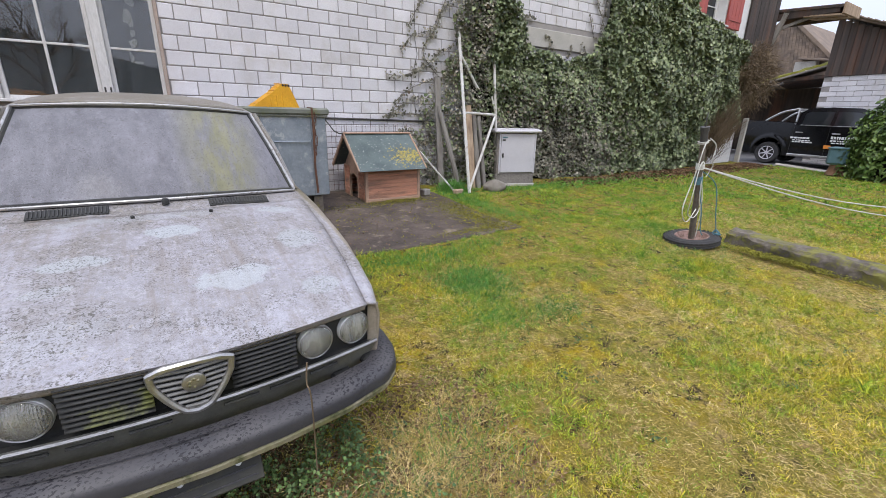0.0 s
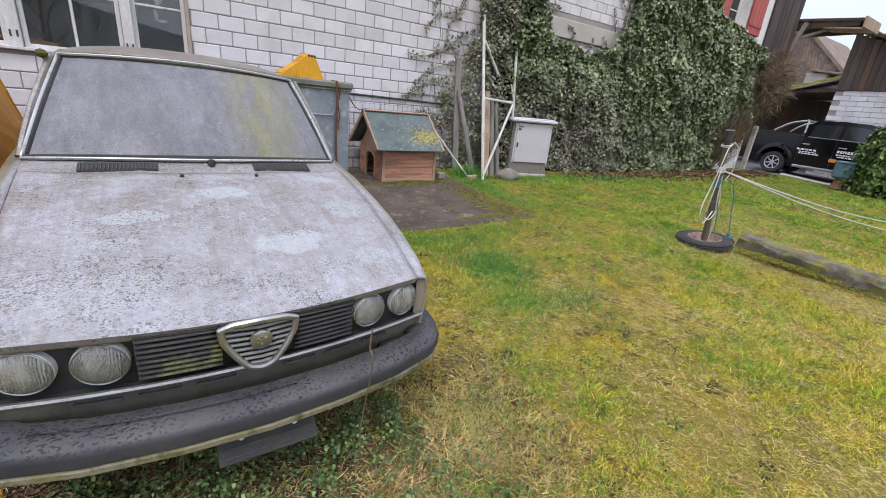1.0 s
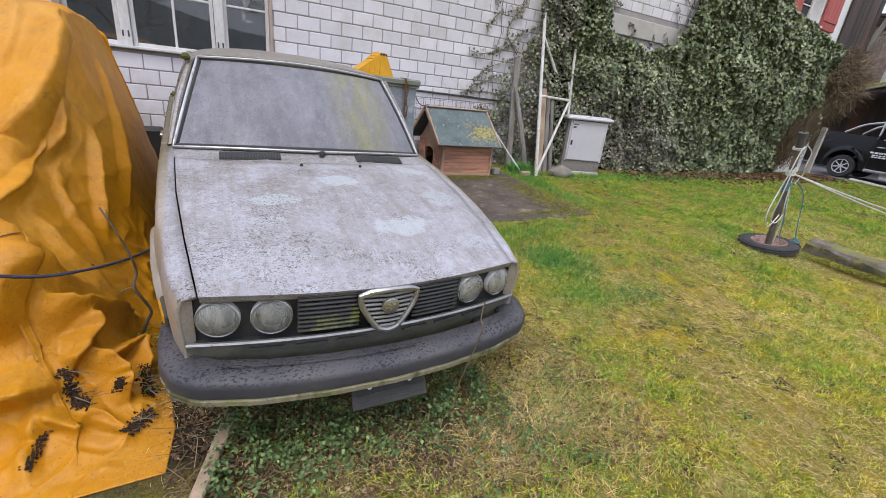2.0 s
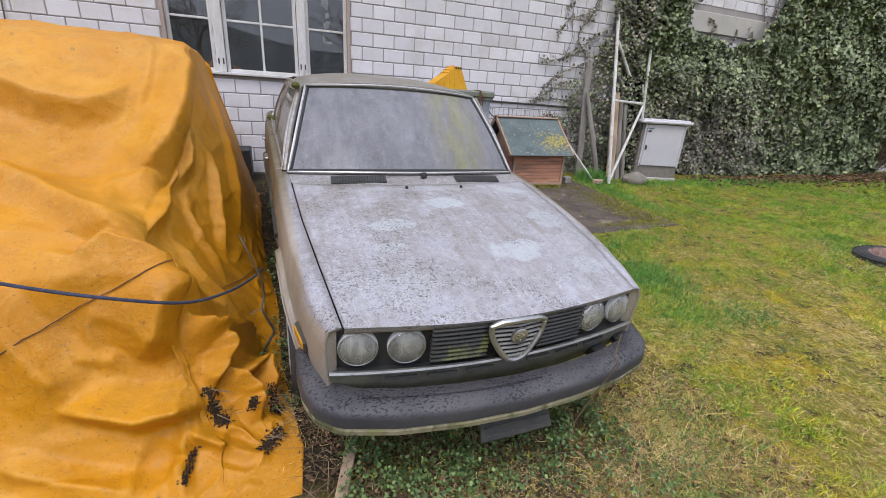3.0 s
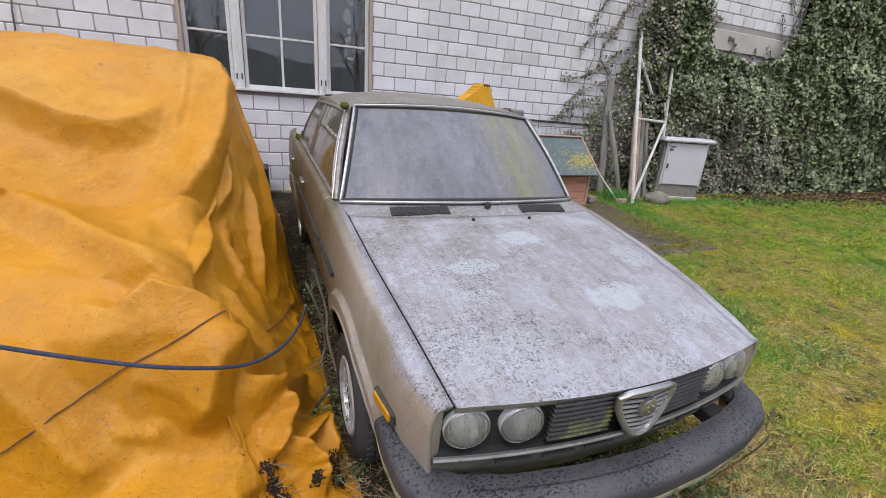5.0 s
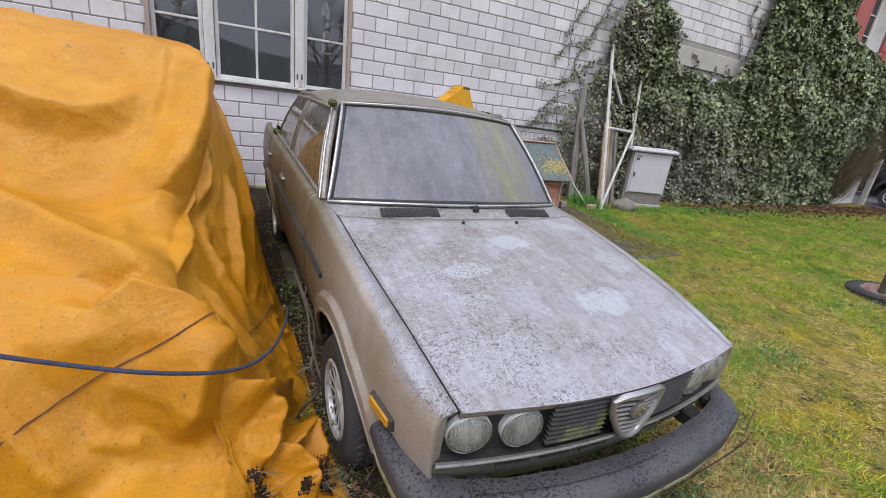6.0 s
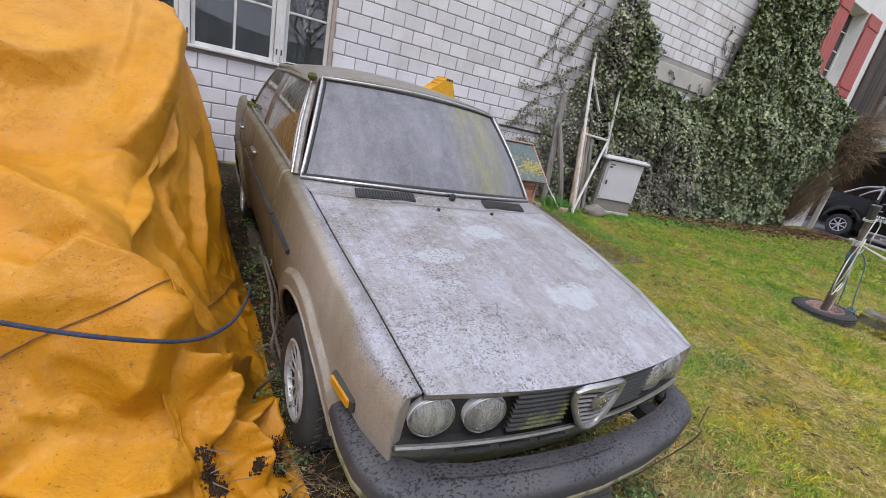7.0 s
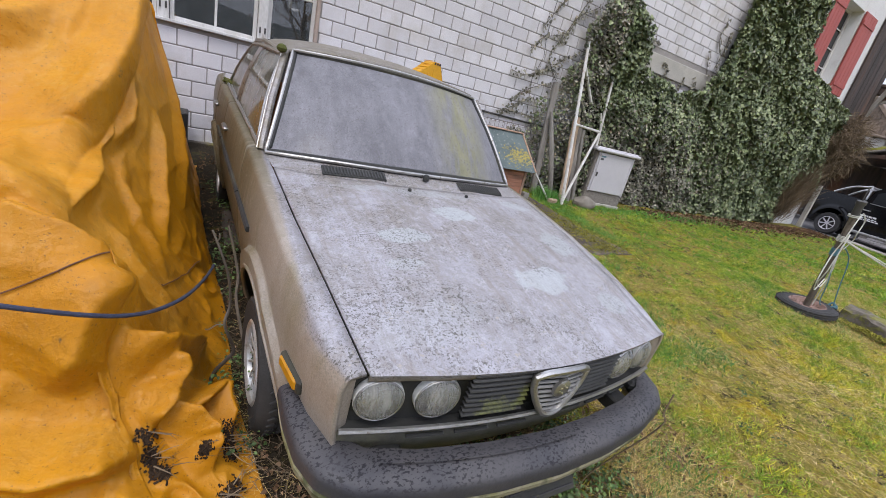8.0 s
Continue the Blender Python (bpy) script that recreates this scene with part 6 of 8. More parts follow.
def stone(name, m, size, seed, mat, label, category, group=""):
    mb = MB()
    r = random.Random(seed)
    ph = [r.uniform(0, 6) for _ in range(3)]

    def fn(u, v):
        a, b = 2 * math.pi * u, math.pi * (v - 0.5)
        d = Vector((math.cos(a) * math.cos(b), math.sin(a) * math.cos(b), math.sin(b)))
        k = 1 + 0.25 * noise.noise(d * 1.4 + Vector(ph)) + 0.08 * noise.noise(d * 4 + Vector(ph))
        return (d.x * size[0] * k, d.y * size[1] * k, d.z * size[2] * k + size[2] * 0.55)

    mb.grid(fn, 22, 12)
    ob = part(name, mb, mat)
    ob.matrix_basis = m
    return tagged(ob, label, category, group)


stone("boulder", pose(4.42, -0.82, gz(4.4, -0.8) - 0.03), (0.23, 0.17, 0.15), 3, M_STONE, "rounded grey-brown field stone by the cabinet", "stone")


# ---- rack, poles and boards against the wall ----
def rack():
    r = thing("tube_rack", pose(3.75, -0.95, gz(3.75, -0.95)), "white painted steel tube rack leaning on the ivy wall", "rack")
    inv = r.matrix_basis.inverted()
    A = lambda *p: inv @ Vector(p)
    lf, lt = (3.76, -0.93, 0.0), (3.97, -0.16, 2.72)
    rf, rt = (4.82, -0.42, 0.10), (4.68, -0.20, 3.05)
    mid = lambda a, b, t: Vector(a).lerp(Vector(b), t)
    for n_, a, b, w in (("upright", lf, lt, 0.028), ("upright", rf, rt, 0.026), ("cross_bar", mid(lf, lt, 0.50), mid(rf, rt, 0.42), 0.023),
                        ("brace", mid(lf, lt, 0.02), mid(rf, rt, 0.42), 0.023), ("brace", mid(lf, lt, 0.86), Vector((4.32, -0.30, 1.80)), 0.026), ("brace", mid(rf, rt, 0.42), mid(rf, rt, 0.53) + Vector((-0.08, 0, 0)), 0.018)):
        part(n_, MB().tube([A(*a), A(*b)], w, 8), M_WHITETUBE, r)


rack()
for i, (a, b, w, d, mat, lb) in enumerate((
        ((4.05, -0.62, 0.0), (4.12, -0.28, 1.50), 0.15, 0.05, M_PALEWOOD, "pale split timber plank leaning on the wall"),
        ((4.25, -0.55, 0.0), (4.28, -0.25, 1.42), 0.09, 0.08, M_GREYWOOD, "grey weathered timber leaning on the wall"),
        ((4.42, -0.52, 0.0), (4.40, -0.25, 1.30), 0.08, 0.08, M_GREYWOOD, "grey weathered timber leaning on the wall"),
        ((3.50, -0.40, 0.0), (3.56, -0.12, 1.95), 0.11, 0.09, M_GREYWOOD, "grey barkless log post leaning on the wall"))):
    a, b = Vector(a), Vector(b)
    a.z = gz(a.x, a.y) - 0.01
    dv = b - a
    m = Matrix.Translation(a) @ dv.to_track_quat("Z", "Y").to_matrix().to_4x4()
    mb = MB()
    nseg = 10
    mb.grid(lambda u, v: Vector((w / 2 * math.copysign(abs(math.cos(2 * math.pi * u)) ** 0.6, math.cos(2 * math.pi * u)), d / 2 * math.copysign(abs(math.sin(2 * math.pi * u)) ** 0.6, math.sin(2 * math.pi * u)), dv.length * v)) * 1.0
            + Vector((0.012 * noise.noise(Vector((v * 5, i, u * 3))), 0.012 * noise.noise(Vector((v * 5, i + 9, u * 3))), 0.03 * noise.noise(Vector((u * 4, i, v))) if v > 0.99 else 0)), 12, nseg)
    k = 12
    mb.f.append(tuple(range(k + 1))[::-1])
    mb.f.append(tuple(nseg * (k + 1) + j for j in range(k + 1)))
    ob = part("leaning_timber", mb, mat)
    ob.matrix_basis = m
    tagged(ob, lb, "timber", "timbers by the rack")
trunk = MB().tube([(0, 0, 0), (-0.05, 0.06, 0.35), (-0.13, 0.16, 0.8), (-0.17, 0.26, 1.1), (-0.25, 0.33, 1.45)], [0.05, 0.047, 0.045, 0.042, 0.03], 8)
ob = tagged(part("branch_post", trunk, M_GREYWOOD), "bent grey weathered branch propped on the wall", "branch")
ob.matrix_basis = pose(3.74, -0.62, gz(3.7, -0.6) - 0.01)
ob = tagged(part("broom_stick", MB().tube([(0, 0, 0), (-0.32, 0.10, 0.36), (-0.62, 0.20, 0.72)], 0.016, 8), M_WHITETUBE), "slanting pale stick beside the kennel", "stick")
ob.matrix_basis = pose(3.52, -0.85, gz(3.52, -0.85))
ob = tagged(part("wood_offcut", MB().box((0, 0, 0.04), (0.20, 0.10, 0.08), 0.015), M_PALEWOOD), "pale wood offcut on the grass edge", "wood block")
ob.matrix_basis = pose(3.50, -0.95, gz(3.5, -0.95), 0, 0, 20)

# wall fittings: conduit, cable, wire mesh panel
ob = tagged(part("conduit", MB().tube([(1.30, -0.02, 1.235), (2.6, -0.02, 1.215), (4.1, -0.02, 1.185)], 0.016, 8), M_DARKMETAL), "thin dark conduit along the brick wall", "conduit", kind="structure")
ob = tagged(part("cable", MB().tube([(1.16, -1.02, 1.33), (1.26, -0.95, 1.2), (1.40, -0.85, 1.06), (1.52, -0.72, 1.02), (1.66, -0.62, 1.04)], 0.007, 6), M_BLACKTRIM), "black cable hanging from bin to kennel", "cable")
ob.location.z = gz(1.2, -1) - 0.03
mesh_panel = thing("wire_mesh", pose(2.55, -0.045, 0.62), "rusty welded wire mesh panel on the wall", "wire mesh")
for i in range(33):
    part("wire", MB().tube([(-1.35 + i * 0.085, 0.004, -0.55), (-1.35 + i * 0.085, 0.004, 0.53)], 0.0022, 4), M_RUST, mesh_panel)
for i in range(13):
    part("wire", MB().tube([(-1.37, 0, -0.53 + i * 0.085), (1.40, 0, -0.53 + i * 0.085)], 0.0022, 4), M_RUST, mesh_panel)
for pts in ([(3.18, -0.012, 3.3), (3.16, -0.012, 2.6), (3.22, -0.012, 2.3), (3.10, -0.012, 1.9), (3.2, -0.012, 1.3)], [(4.9, 0, 0)] * 2):
    if pts[0][0] < 4:
        tagged(part("thin_wire", MB().tube(pts, 0.004, 5), M_DARKMETAL), "thin dangling wire on the brick wall", "wire")

# ---- clothes pole in a tyre, ropes, stone kerb ----
PX, PY = 4.47, -4.44
PZ = gz(PX, PY)
pole = thing("rope_pole", pose(PX, PY, PZ), "leaning timber pole set in an old tyre", "pole")
wheel_m = pose(0, 0, 0.056, -2, -6, 0) @ Matrix.Diagonal((1, 1, 0.70, 1))
ty = part("tyre", MB().lathe([(0.16, -0.05), (0.19, -0.06), (0.27, -0.055), (0.293, -0.03), (0.30, 0.0), (0.292, 0.030), (0.268, 0.052), (0.262, 0.047), (0.256, 0.056), (0.225, 0.064), (0.22, 0.058), (0.214, 0.064), (0.18, 0.060), (0.162, 0.045)], 36, wheel_m, False), M_TYRE, pole, "worn black tyre lying flat")
part("rim", MB().lathe([(0.182, 0.060), (0.176, 0.070), (0.166, 0.064), (0.154, 0.015), (0.13, -0.02), (0.10, -0.025), (0.06, 0.010), (0.03, 0.012)], 30, wheel_m, False), M_OLDRIM, pole, "faded red steel rim")
tb = MB()
for k in range(40):
    for s in (-1, 1):
        tb.box((0, 0, 0), (0.004, 0.034, 0.044), 0.0015, wheel_m @ pose(0, 0, s * 0.026, 0, 0, 9 * k + 2.2 * s) @ pose(0.2955, 0, 0, s * 18, s * 14))
part("tread", tb, M_TYRE, ty)
ptop = Vector((-0.27, -0.05, 1.20))
part("shaft", MB().tube([(0.0, 0.0, 0.0), ptop * 0.5 + Vector((0.012, 0, 0)), ptop], [0.034, 0.032, 0.030], 8), M_BARK, pole)
dirp = ptop.normalized()
part("pipe_sleeve", MB().tube([ptop - dirp * 0.02, ptop + dirp * 0.13], 0.036, 12).tube([ptop + dirp * 0.10, ptop + dirp * 0.14], 0.044, 12), M_DARKMETAL, pole, "dark metal pipe sleeve on the pole top")
part("hook", MB().tube([ptop + dirp * 0.13, ptop + dirp * 0.25 + Vector((0.01, 0, 0)), ptop + dirp * 0.29 + Vector((0.03, 0, 0))], 0.006, 5), M_DARKMETAL, pole)


def wraps(c, d, r, n, pitch, mat, name, par):
    pts = []
    ax = d.normalized()
    u = ax.orthogonal().normalized()
    v = ax.cross(u)
    for k in range(n * 10 + 1):
        a = 2 * math.pi * k / 10
        pts.append(c + ax * pitch * k / 10 + r * (u * math.cos(a) + v * math.sin(a)))
    return part(name, MB().tube(pts, 0.006, 5), mat, par)


def catmull(pts, k=6):
    pts = [Vector(p) for p in pts]
    out = []
    for i in range(len(pts) - 1):
        a, b, c, d = pts[max(i - 1, 0)], pts[i], pts[i + 1], pts[min(i + 2, len(pts) - 1)]
        for j in range(k):
            t = j / k
            out.append(0.5 * (2 * b + (c - a) * t + (2 * a - 5 * b + 4 * c - d) * t * t + (3 * b - a - 3 * c + d) * t ** 3))
    return out + [pts[-1]]


rope = thing("white_rope", pose(PX, PY, PZ), "tangled white rope tied round the pole", "rope")
k1 = ptop * 0.74
wraps(k1, dirp, 0.040, 5, 0.014, M_ROPEW, "coil", rope)
wraps(ptop * 0.97, dirp, 0.050, 2, 0.016, M_ROPEW, "coil", rope)
for pts in ([k1, (-0.28, -0.10, 0.98), (-0.42, -0.14, 0.92), (-0.46, -0.14, 0.60), (-0.40, -0.10, 0.42), (-0.20, -0.08, 0.36), (-0.08, -0.07, 0.52), (-0.18, -0.06, 0.80)],
            [(-0.24, -0.10, 1.20), (-0.36, -0.12, 1.15), (-0.43, -0.12, 0.9), (-0.44, -0.10, 0.75), (-0.60, -0.14, 0.55), (-0.58, -0.14, 0.42), (-0.38, -0.1, 0.33), (-0.2, -0.08, 0.45)],
            [(-0.24, -0.1, 1.22), (-0.08, -0.1, 1.14), (-0.10, -0.1, 0.98), (-0.02, -0.08, 0.92), (-0.08, -0.06, 0.80)],
            [(-0.18, -0.06, 0.86), (-0.16, -0.08, 0.55), (-0.06, -0.07, 0.40), (-0.02, -0.05, 0.1)]):
    part("loop", MB().tube(catmull(pts), 0.0058, 6), M_ROPEW, rope)
for e in ((9.0, -6.1, 0.16), (9.0, -6.18, -0.02)):
    e = Vector(e) - Vector((PX, PY, PZ))
    a = k1 + Vector((0.03, 0, 0.02))
    pts = [a.lerp(e, t) - Vector((0, 0, 0.16 * math.sin(math.pi * t))) for t in np.linspace(0, 1, 14)]
    part("line", MB().tube(pts, 0.008, 6), M_ROPEW, rope)
brope = thing("blue_rope", pose(PX, PY, PZ), "blue-green rope tying the pole to the tyre", "rope")
wraps(ptop * 0.60, dirp, 0.037, 7, 0.013, M_ROPEB, "coil", brope)
for pts in ([k1 + Vector((0.05, 0, -0.02)), (0.10, -0.10, 0.70), (0.16, -0.14, 0.35), (0.20, -0.17, 0.12)], [ptop * 0.62, (-0.10, -0.09, 0.45), (-0.05, -0.10, 0.2), (-0.02, -0.12, 0.13)]):
    part("strand", MB().tube(catmull(pts), 0.006, 5), M_ROPEB, brope)
part("knot", MB().tube(catmull([(0.20, -0.20, 0.14), (0.24, -0.14, 0.16), (0.20, -0.12, 0.10), (0.17, -0.18, 0.13), (0.23, -0.2, 0.12)]), 0.012, 6), M_ROPEB, brope)


def kerb():
    a, b = Vector((4.98, -4.66, 0)), Vector((4.62, -7.4, 0))
    d = (b - a).normalized()
    nrm = Vector((d.y, -d.x, 0))
    sec = [(-0.21, -0.12), (-0.19, 0.03), (-0.13, 0.16), (-0.06, 0.185), (0.10, 0.18), (0.15, 0.13), (0.16, -0.12)]

    def fn(u, v):
        p = a.lerp(b, v)
        k = u * (len(sec) - 1)
        i = min(int(k), len(sec) - 2)
        o, z = lerp(sec[i][0], sec[i + 1][0], k - i), lerp(sec[i][1], sec[i + 1][1], k - i)
        q = p - nrm * -o
        q.z = gz(p.x, p.y) + z
        j = 0.03
        return q + Vector((noise.noise(q * 4) * j + 0.02 * noise.noise(q * 13), noise.noise(q * 4 + Vector((5, 0, 0))) * j, noise.noise(q * 5 + Vector((0, 7, 0))) * j * 0.7 + 0.014 * noise.noise(q * 12) + 0.010 * noise.noise(q * 27)))

    mb = MB().grid(fn, 40, 160)
    mb.f.append(tuple(range(41)))
    mb.f.append(tuple(160 * 41 + i for i in range(41))[::-1])
    return tagged(part("kerb_block", mb, M_KERB), "long rough concrete block overgrown with moss", "kerb", kind="structure")


kerb()

# ---- right end of the house ----
hw = thing("wall_house_end", pose(0, 0, 0), "white plaster house end with a shuttered window and dark boarding", "wall", kind="structure")
for c_, d_ in (((11.73, 0.21, 3.0), (0.64, 0.40, 7.2)), ((14.27, 0.21, 3.0), (2.06, 0.40, 7.2)), ((12.645, 0.21, 1.65), (1.19, 0.40, 4.5)), ((12.645, 0.21, 6.23), (1.19, 0.40, 0.74))):
    part("plaster", MB().box(c_, d_, 0.004), M_PLASTER, hw)
for i in range(7):
    part("board", MB().box((14.66 + i * 0.26, -0.03 + 0.004 * (i % 2), 4.7), (0.25, 0.05, 4.2), 0.006), M_DARKWOOD, hw)
part("boarding_back", MB().box((15.40, 0.24, 4.7), (1.75, 0.46, 4.2), 0.01), M_DARKWOOD, hw)
w2 = thing("window_2", pose(0, 0, 0), "white window in a deep reveal with open red shutters", "window", kind="structure")
for z in (3.93, 5.83):
    part("window_frame", MB().box((12.645, 0.30, z), (1.18, 0.06, 0.07), 0.01), M_WINWOOD, w2)
for x in (12.09, 12.645, 13.20):
    part("window_frame", MB().box((x, 0.30, 4.88), (0.07, 0.06, 1.82), 0.01), M_WINWOOD, w2)
part("pane", MB().box((12.645, 0.32, 4.88), (1.1, 0.012, 1.84), 0.001), M_PKGLASS, w2)
for z in (4.4, 4.88, 5.36):
    part("glazing_bar", MB().box((12.645, 0.295, z), (1.04, 0.02, 0.03), 0.003), M_WINWOOD, w2)
part("window_sill", MB().box((12.645, 0.08, 3.875), (1.17, 0.42, 0.045), 0.01), M_PLASTER, w2)
for x in (11.77, 13.64):
    sh_ = part("shutter", MB().box((x, -0.03, 4.86), (0.60 if x < 12 else 0.78, 0.04, 2.02), 0.008), M_REDWOOD, w2, "weathered red wooden shutter")
    for i in range(4):
        wd = 0.148 if x < 12 else 0.19
        part("shutter_board", MB().box((x + (i - 1.5) * (wd + 0.007), -0.053, 4.86), (wd, 0.012, 2.0), 0.004), M_REDWOOD, sh_)
    for z in (4.1, 5.62):
        part("shutter_batten", MB().box((x, -0.066, z), (0.58 if x < 12 else 0.76, 0.02, 0.10), 0.005), M_REDWOOD, sh_)
eave = thing("roof_eave", pose(17.0, -0.2, 4.32), "dark timber eave with braces under the roof", "roof", kind="structure")
part("soffit", MB().box((0.1, -0.35, 0.36), (1.3, 2.1, 0.10), 0.02, pose(0, 0, 0, 4)), M_DARKWOOD, eave)
for i in range(4):
    part("fascia_board", MB().box((-0.42 + i * 0.24, -0.95, 0.16 + 0.02 * (i % 2)), (0.22, 0.95, 0.05), 0.008, pose(0, 0, 0, 5)), M_PALEWOOD, eave)
part("fascia", MB().box((0.1, -1.45, 0.20), (1.3, 0.06, 0.30), 0.01), M_PALEWOOD, eave)
part("beam", MB().box((-0.45, -0.45, 0.20), (0.16, 1.8, 0.20), 0.015), M_DARKWOOD, eave)
part("beam", MB().box((0.6, -0.45, 0.18), (0.18, 1.8, 0.22), 0.015), M_DARKWOOD, eave)
part("brace", MB().tube([(-0.62, 0.18, -0.62), (-0.6, -0.05, 0.28)], 0.075, 4), M_GREYWOOD, eave)
part("brace", MB().tube([(-0.5, 0.10, -0.15), (-0.35, -0.75, 0.14)], 0.06, 4), M_GREYWOOD, eave)


# ---- road, pickup, barn and beyond ----
def road_fn(u, v):
    y = lerp(-14, 16, v)
    x0 = interp(y, [-14, -5, -3, -1.1, 0.2, 1, 16], [15.0, 15.2, 15.75, 16.6, 16.0, 15.6, 15.6])
    x = lerp(x0, 60, u ** 2)
    return (x, y, gz(x, y) + 0.02)


tagged(part("road", MB().grid(road_fn, 20, 60), M_ASPHALT), "grey asphalt yard beyond the lawn", "road", kind="structure")
tagged(part("lawn_edging", MB().tube([(interp(y, [-14, -5, -3, -1.1], [15.0, 15.2, 15.75, 16.6]), y, gz(16, y) + 0.02) for y in np.linspace(-9, -0.9, 24)], 0.06, 6), M_CONCRETE), "low concrete lawn edging", "kerb", kind="structure")


def pickup():
    m = pose(18.35, 0.10, gz(18.3, 0) + 0.02, 1.2, 0, 0)
    t = thing("pickup_truck", m, "black double-cab pickup truck with white lettering bars", "pickup truck")
    W = 1.82

    def tp(y):
        return interp(y, [-4.15, -4.0, -2.75, -2.6, -0.62, -0.6, 0.85], [0.95, 1.08, 1.18, 1.24, 1.27, 1.33, 1.36])

    def lo(y):
        z = 0.36
        for yh in (0.0, -3.12):
            d = abs(y - yh)
            if d < 0.50:
                z = max(z, 0.36 + math.sqrt(0.25 - d * d))
        return z

    for s in (0, 1):
        def fn(u, v, s=s):
            y = lerp(-4.15, 0.85, u)
            z = lerp(lo(y), tp(y), v)
            b = 0.05 * math.sin(math.pi * min(1, max(0, (z - 0.3) / 1.1)))
            for yh in (0.0, -3.12):
                d = math.hypot(y - yh, z - 0.38)
                if d < 0.60:
                    b += 0.05 * min(1, (0.60 - d) / 0.06)
            return ((-b if s == 0 else W + b), y, z)

        sd = part("side_panel", MB().grid(fn, 110, 14, flip=(s == 0)), M_PKBLACK, t)
        for a in (-0.66, -1.66, -2.62):
            xx = -0.056 if s == 0 else W + 0.056
            part("door_gap", MB().tube([(xx, a, z) for z in np.linspace(0.42, 1.22, 6)], 0.006, 4), M_BLACKTRIM, sd)
    part("bed_deck", MB().grid(lambda u, v: (lerp(0, W, v), lerp(-4.15, 0.85, u), tp(lerp(-4.15, 0.85, u)) - 0.005), 60, 2), M_PKBLACK, t)
    part("tailgate", MB().box((W / 2, 0.85, 0.90), (W, 0.05, 0.92), 0.02), M_PKBLACK, t)
    part("rear_bumper", MB().box((W / 2, 0.94, 0.52), (W, 0.12, 0.16), 0.03), M_DARKMETAL, t)
    part("chassis", MB().box((W / 2, -1.6, 0.45), (W - 0.25, 4.9, 0.25), 0.02), M_BLACKTRIM, t)
    # cab
    def cab_fn(u, v):
        pts = [(-0.64, 1.26), (-0.70, 1.64), (-0.84, 1.76), (-1.5, 1.80), (-2.25, 1.78), (-2.5, 1.70), (-3.25, 1.20)]
        k = u * (len(pts) - 1)
        i = min(int(k), len(pts) - 2)
        y, z = lerp(pts[i][0], pts[i + 1][0], k - i), lerp(pts[i][1], pts[i + 1][1], k - i)
        ins = 0.22 * (z - 1.2) / 0.6
        return (lerp(0.02 + ins, W - 0.02 - ins, v), y, z)

    part("cab_roof", MB().grid(cab_fn, 24, 4), M_PKBLACK, t)
    for s in (0, 1):
        def cs(u, v, s=s):
            y = lerp(-0.64, -3.25, u)
            zt = interp(-y, [0.64, 0.70, 0.84, 1.5, 2.25, 2.5, 3.25], [1.26, 1.64, 1.76, 1.80, 1.78, 1.70, 1.20])
            z = lerp(1.2, zt, v)
            ins = 0.22 * (z - 1.2) / 0.6
            return ((0.02 + ins) if s == 0 else (W - 0.02 - ins), y, z)

        part("cab_side", MB().grid(cs, 24, 6, flip=(s == 0)), M_PKBLACK, t)
        for a, b in ((-0.82, -1.60), (-1.70, -2.72)):
            def wf(u, v, a=a, b=b, s=s):
                y = lerp(a, b, u)
                zt = min(1.68, interp(-y, [0.64, 0.80, 0.95, 2.2, 2.5, 3.25], [1.26, 1.62, 1.70, 1.70, 1.62, 1.20]) - 0.03)
                z = lerp(1.29, max(zt, 1.32), v)
                ins = 0.22 * (z - 1.2) / 0.6
                return ((0.008 + ins) if s == 0 else (W - 0.008 - ins), y, z)

            part("side_window", MB().grid(wf, 10, 4, flip=(s == 0)), M_PKGLASS, t)
        xx = -0.02 if s == 0 else W + 0.02
        part("window_trim", MB().tube([(xx + (0.02 if s == 0 else -0.02), y, 1.275) for y in np.linspace(-0.8, -2.6, 10)], 0.012, 5), M_CHROME, t)
        part("side_step", MB().tube([((-0.08 if s == 0 else W + 0.08), y, 0.38) for y in np.linspace(-0.66, -2.55, 8)], 0.045, 8), M_CHROME, t)
        for y in (-0.84, -1.86):
            part("door_handle", MB().box((-0.075 if s == 0 else W + 0.075, y, 1.06), (0.03, 0.22, 0.035), 0.01), M_CHROME, t)
        x0 = 0.28 if s == 0 else W - 0.28
        part("roll_bar", MB().tube(catmull([(x0 - 0.12 if s == 0 else x0 + 0.12, 0.35, 1.36), (x0, -0.05, 1.62), (x0, -0.45, 1.72), (x0, -0.56, 1.72), (x0 - 0.1 if s == 0 else x0 + 0.1, -0.60, 1.36)]), 0.036, 8), M_CHROME, t)
    part("roll_bar", MB().tube([(0.28, -0.5, 1.73), (W - 0.28, -0.5, 1.73)], 0.036, 8), M_CHROME, t)
    rr = random.Random(2)
    for y0, z0, n, h in ((-0.62, 0.90, 1, 0.05), (-0.70, 0.83, 1, 0.03), (-0.70, 0.78, 1, 0.035), (-1.75, 0.95, 1, 0.075), (-1.75, 0.86, 1, 0.04), (-1.80, 0.80, 1, 0.035)):
        y = y0
        ends = y0 - (0.62 if h > 0.07 else 0.52)
        while y > ends:
            w = rr.uniform(0.035, 0.10)
            part("lettering_bar", MB().box((-0.066, y - w / 2, z0), (0.006, w, h), 0.001), M_WHITEBAR, t)
            y -= w + 0.022
    part("sticker", MB().box((-0.066, -1.72, 0.68), (0.006, 0.20, 0.10), 0.001), M_ORANGE, t, "orange sticker on the door")
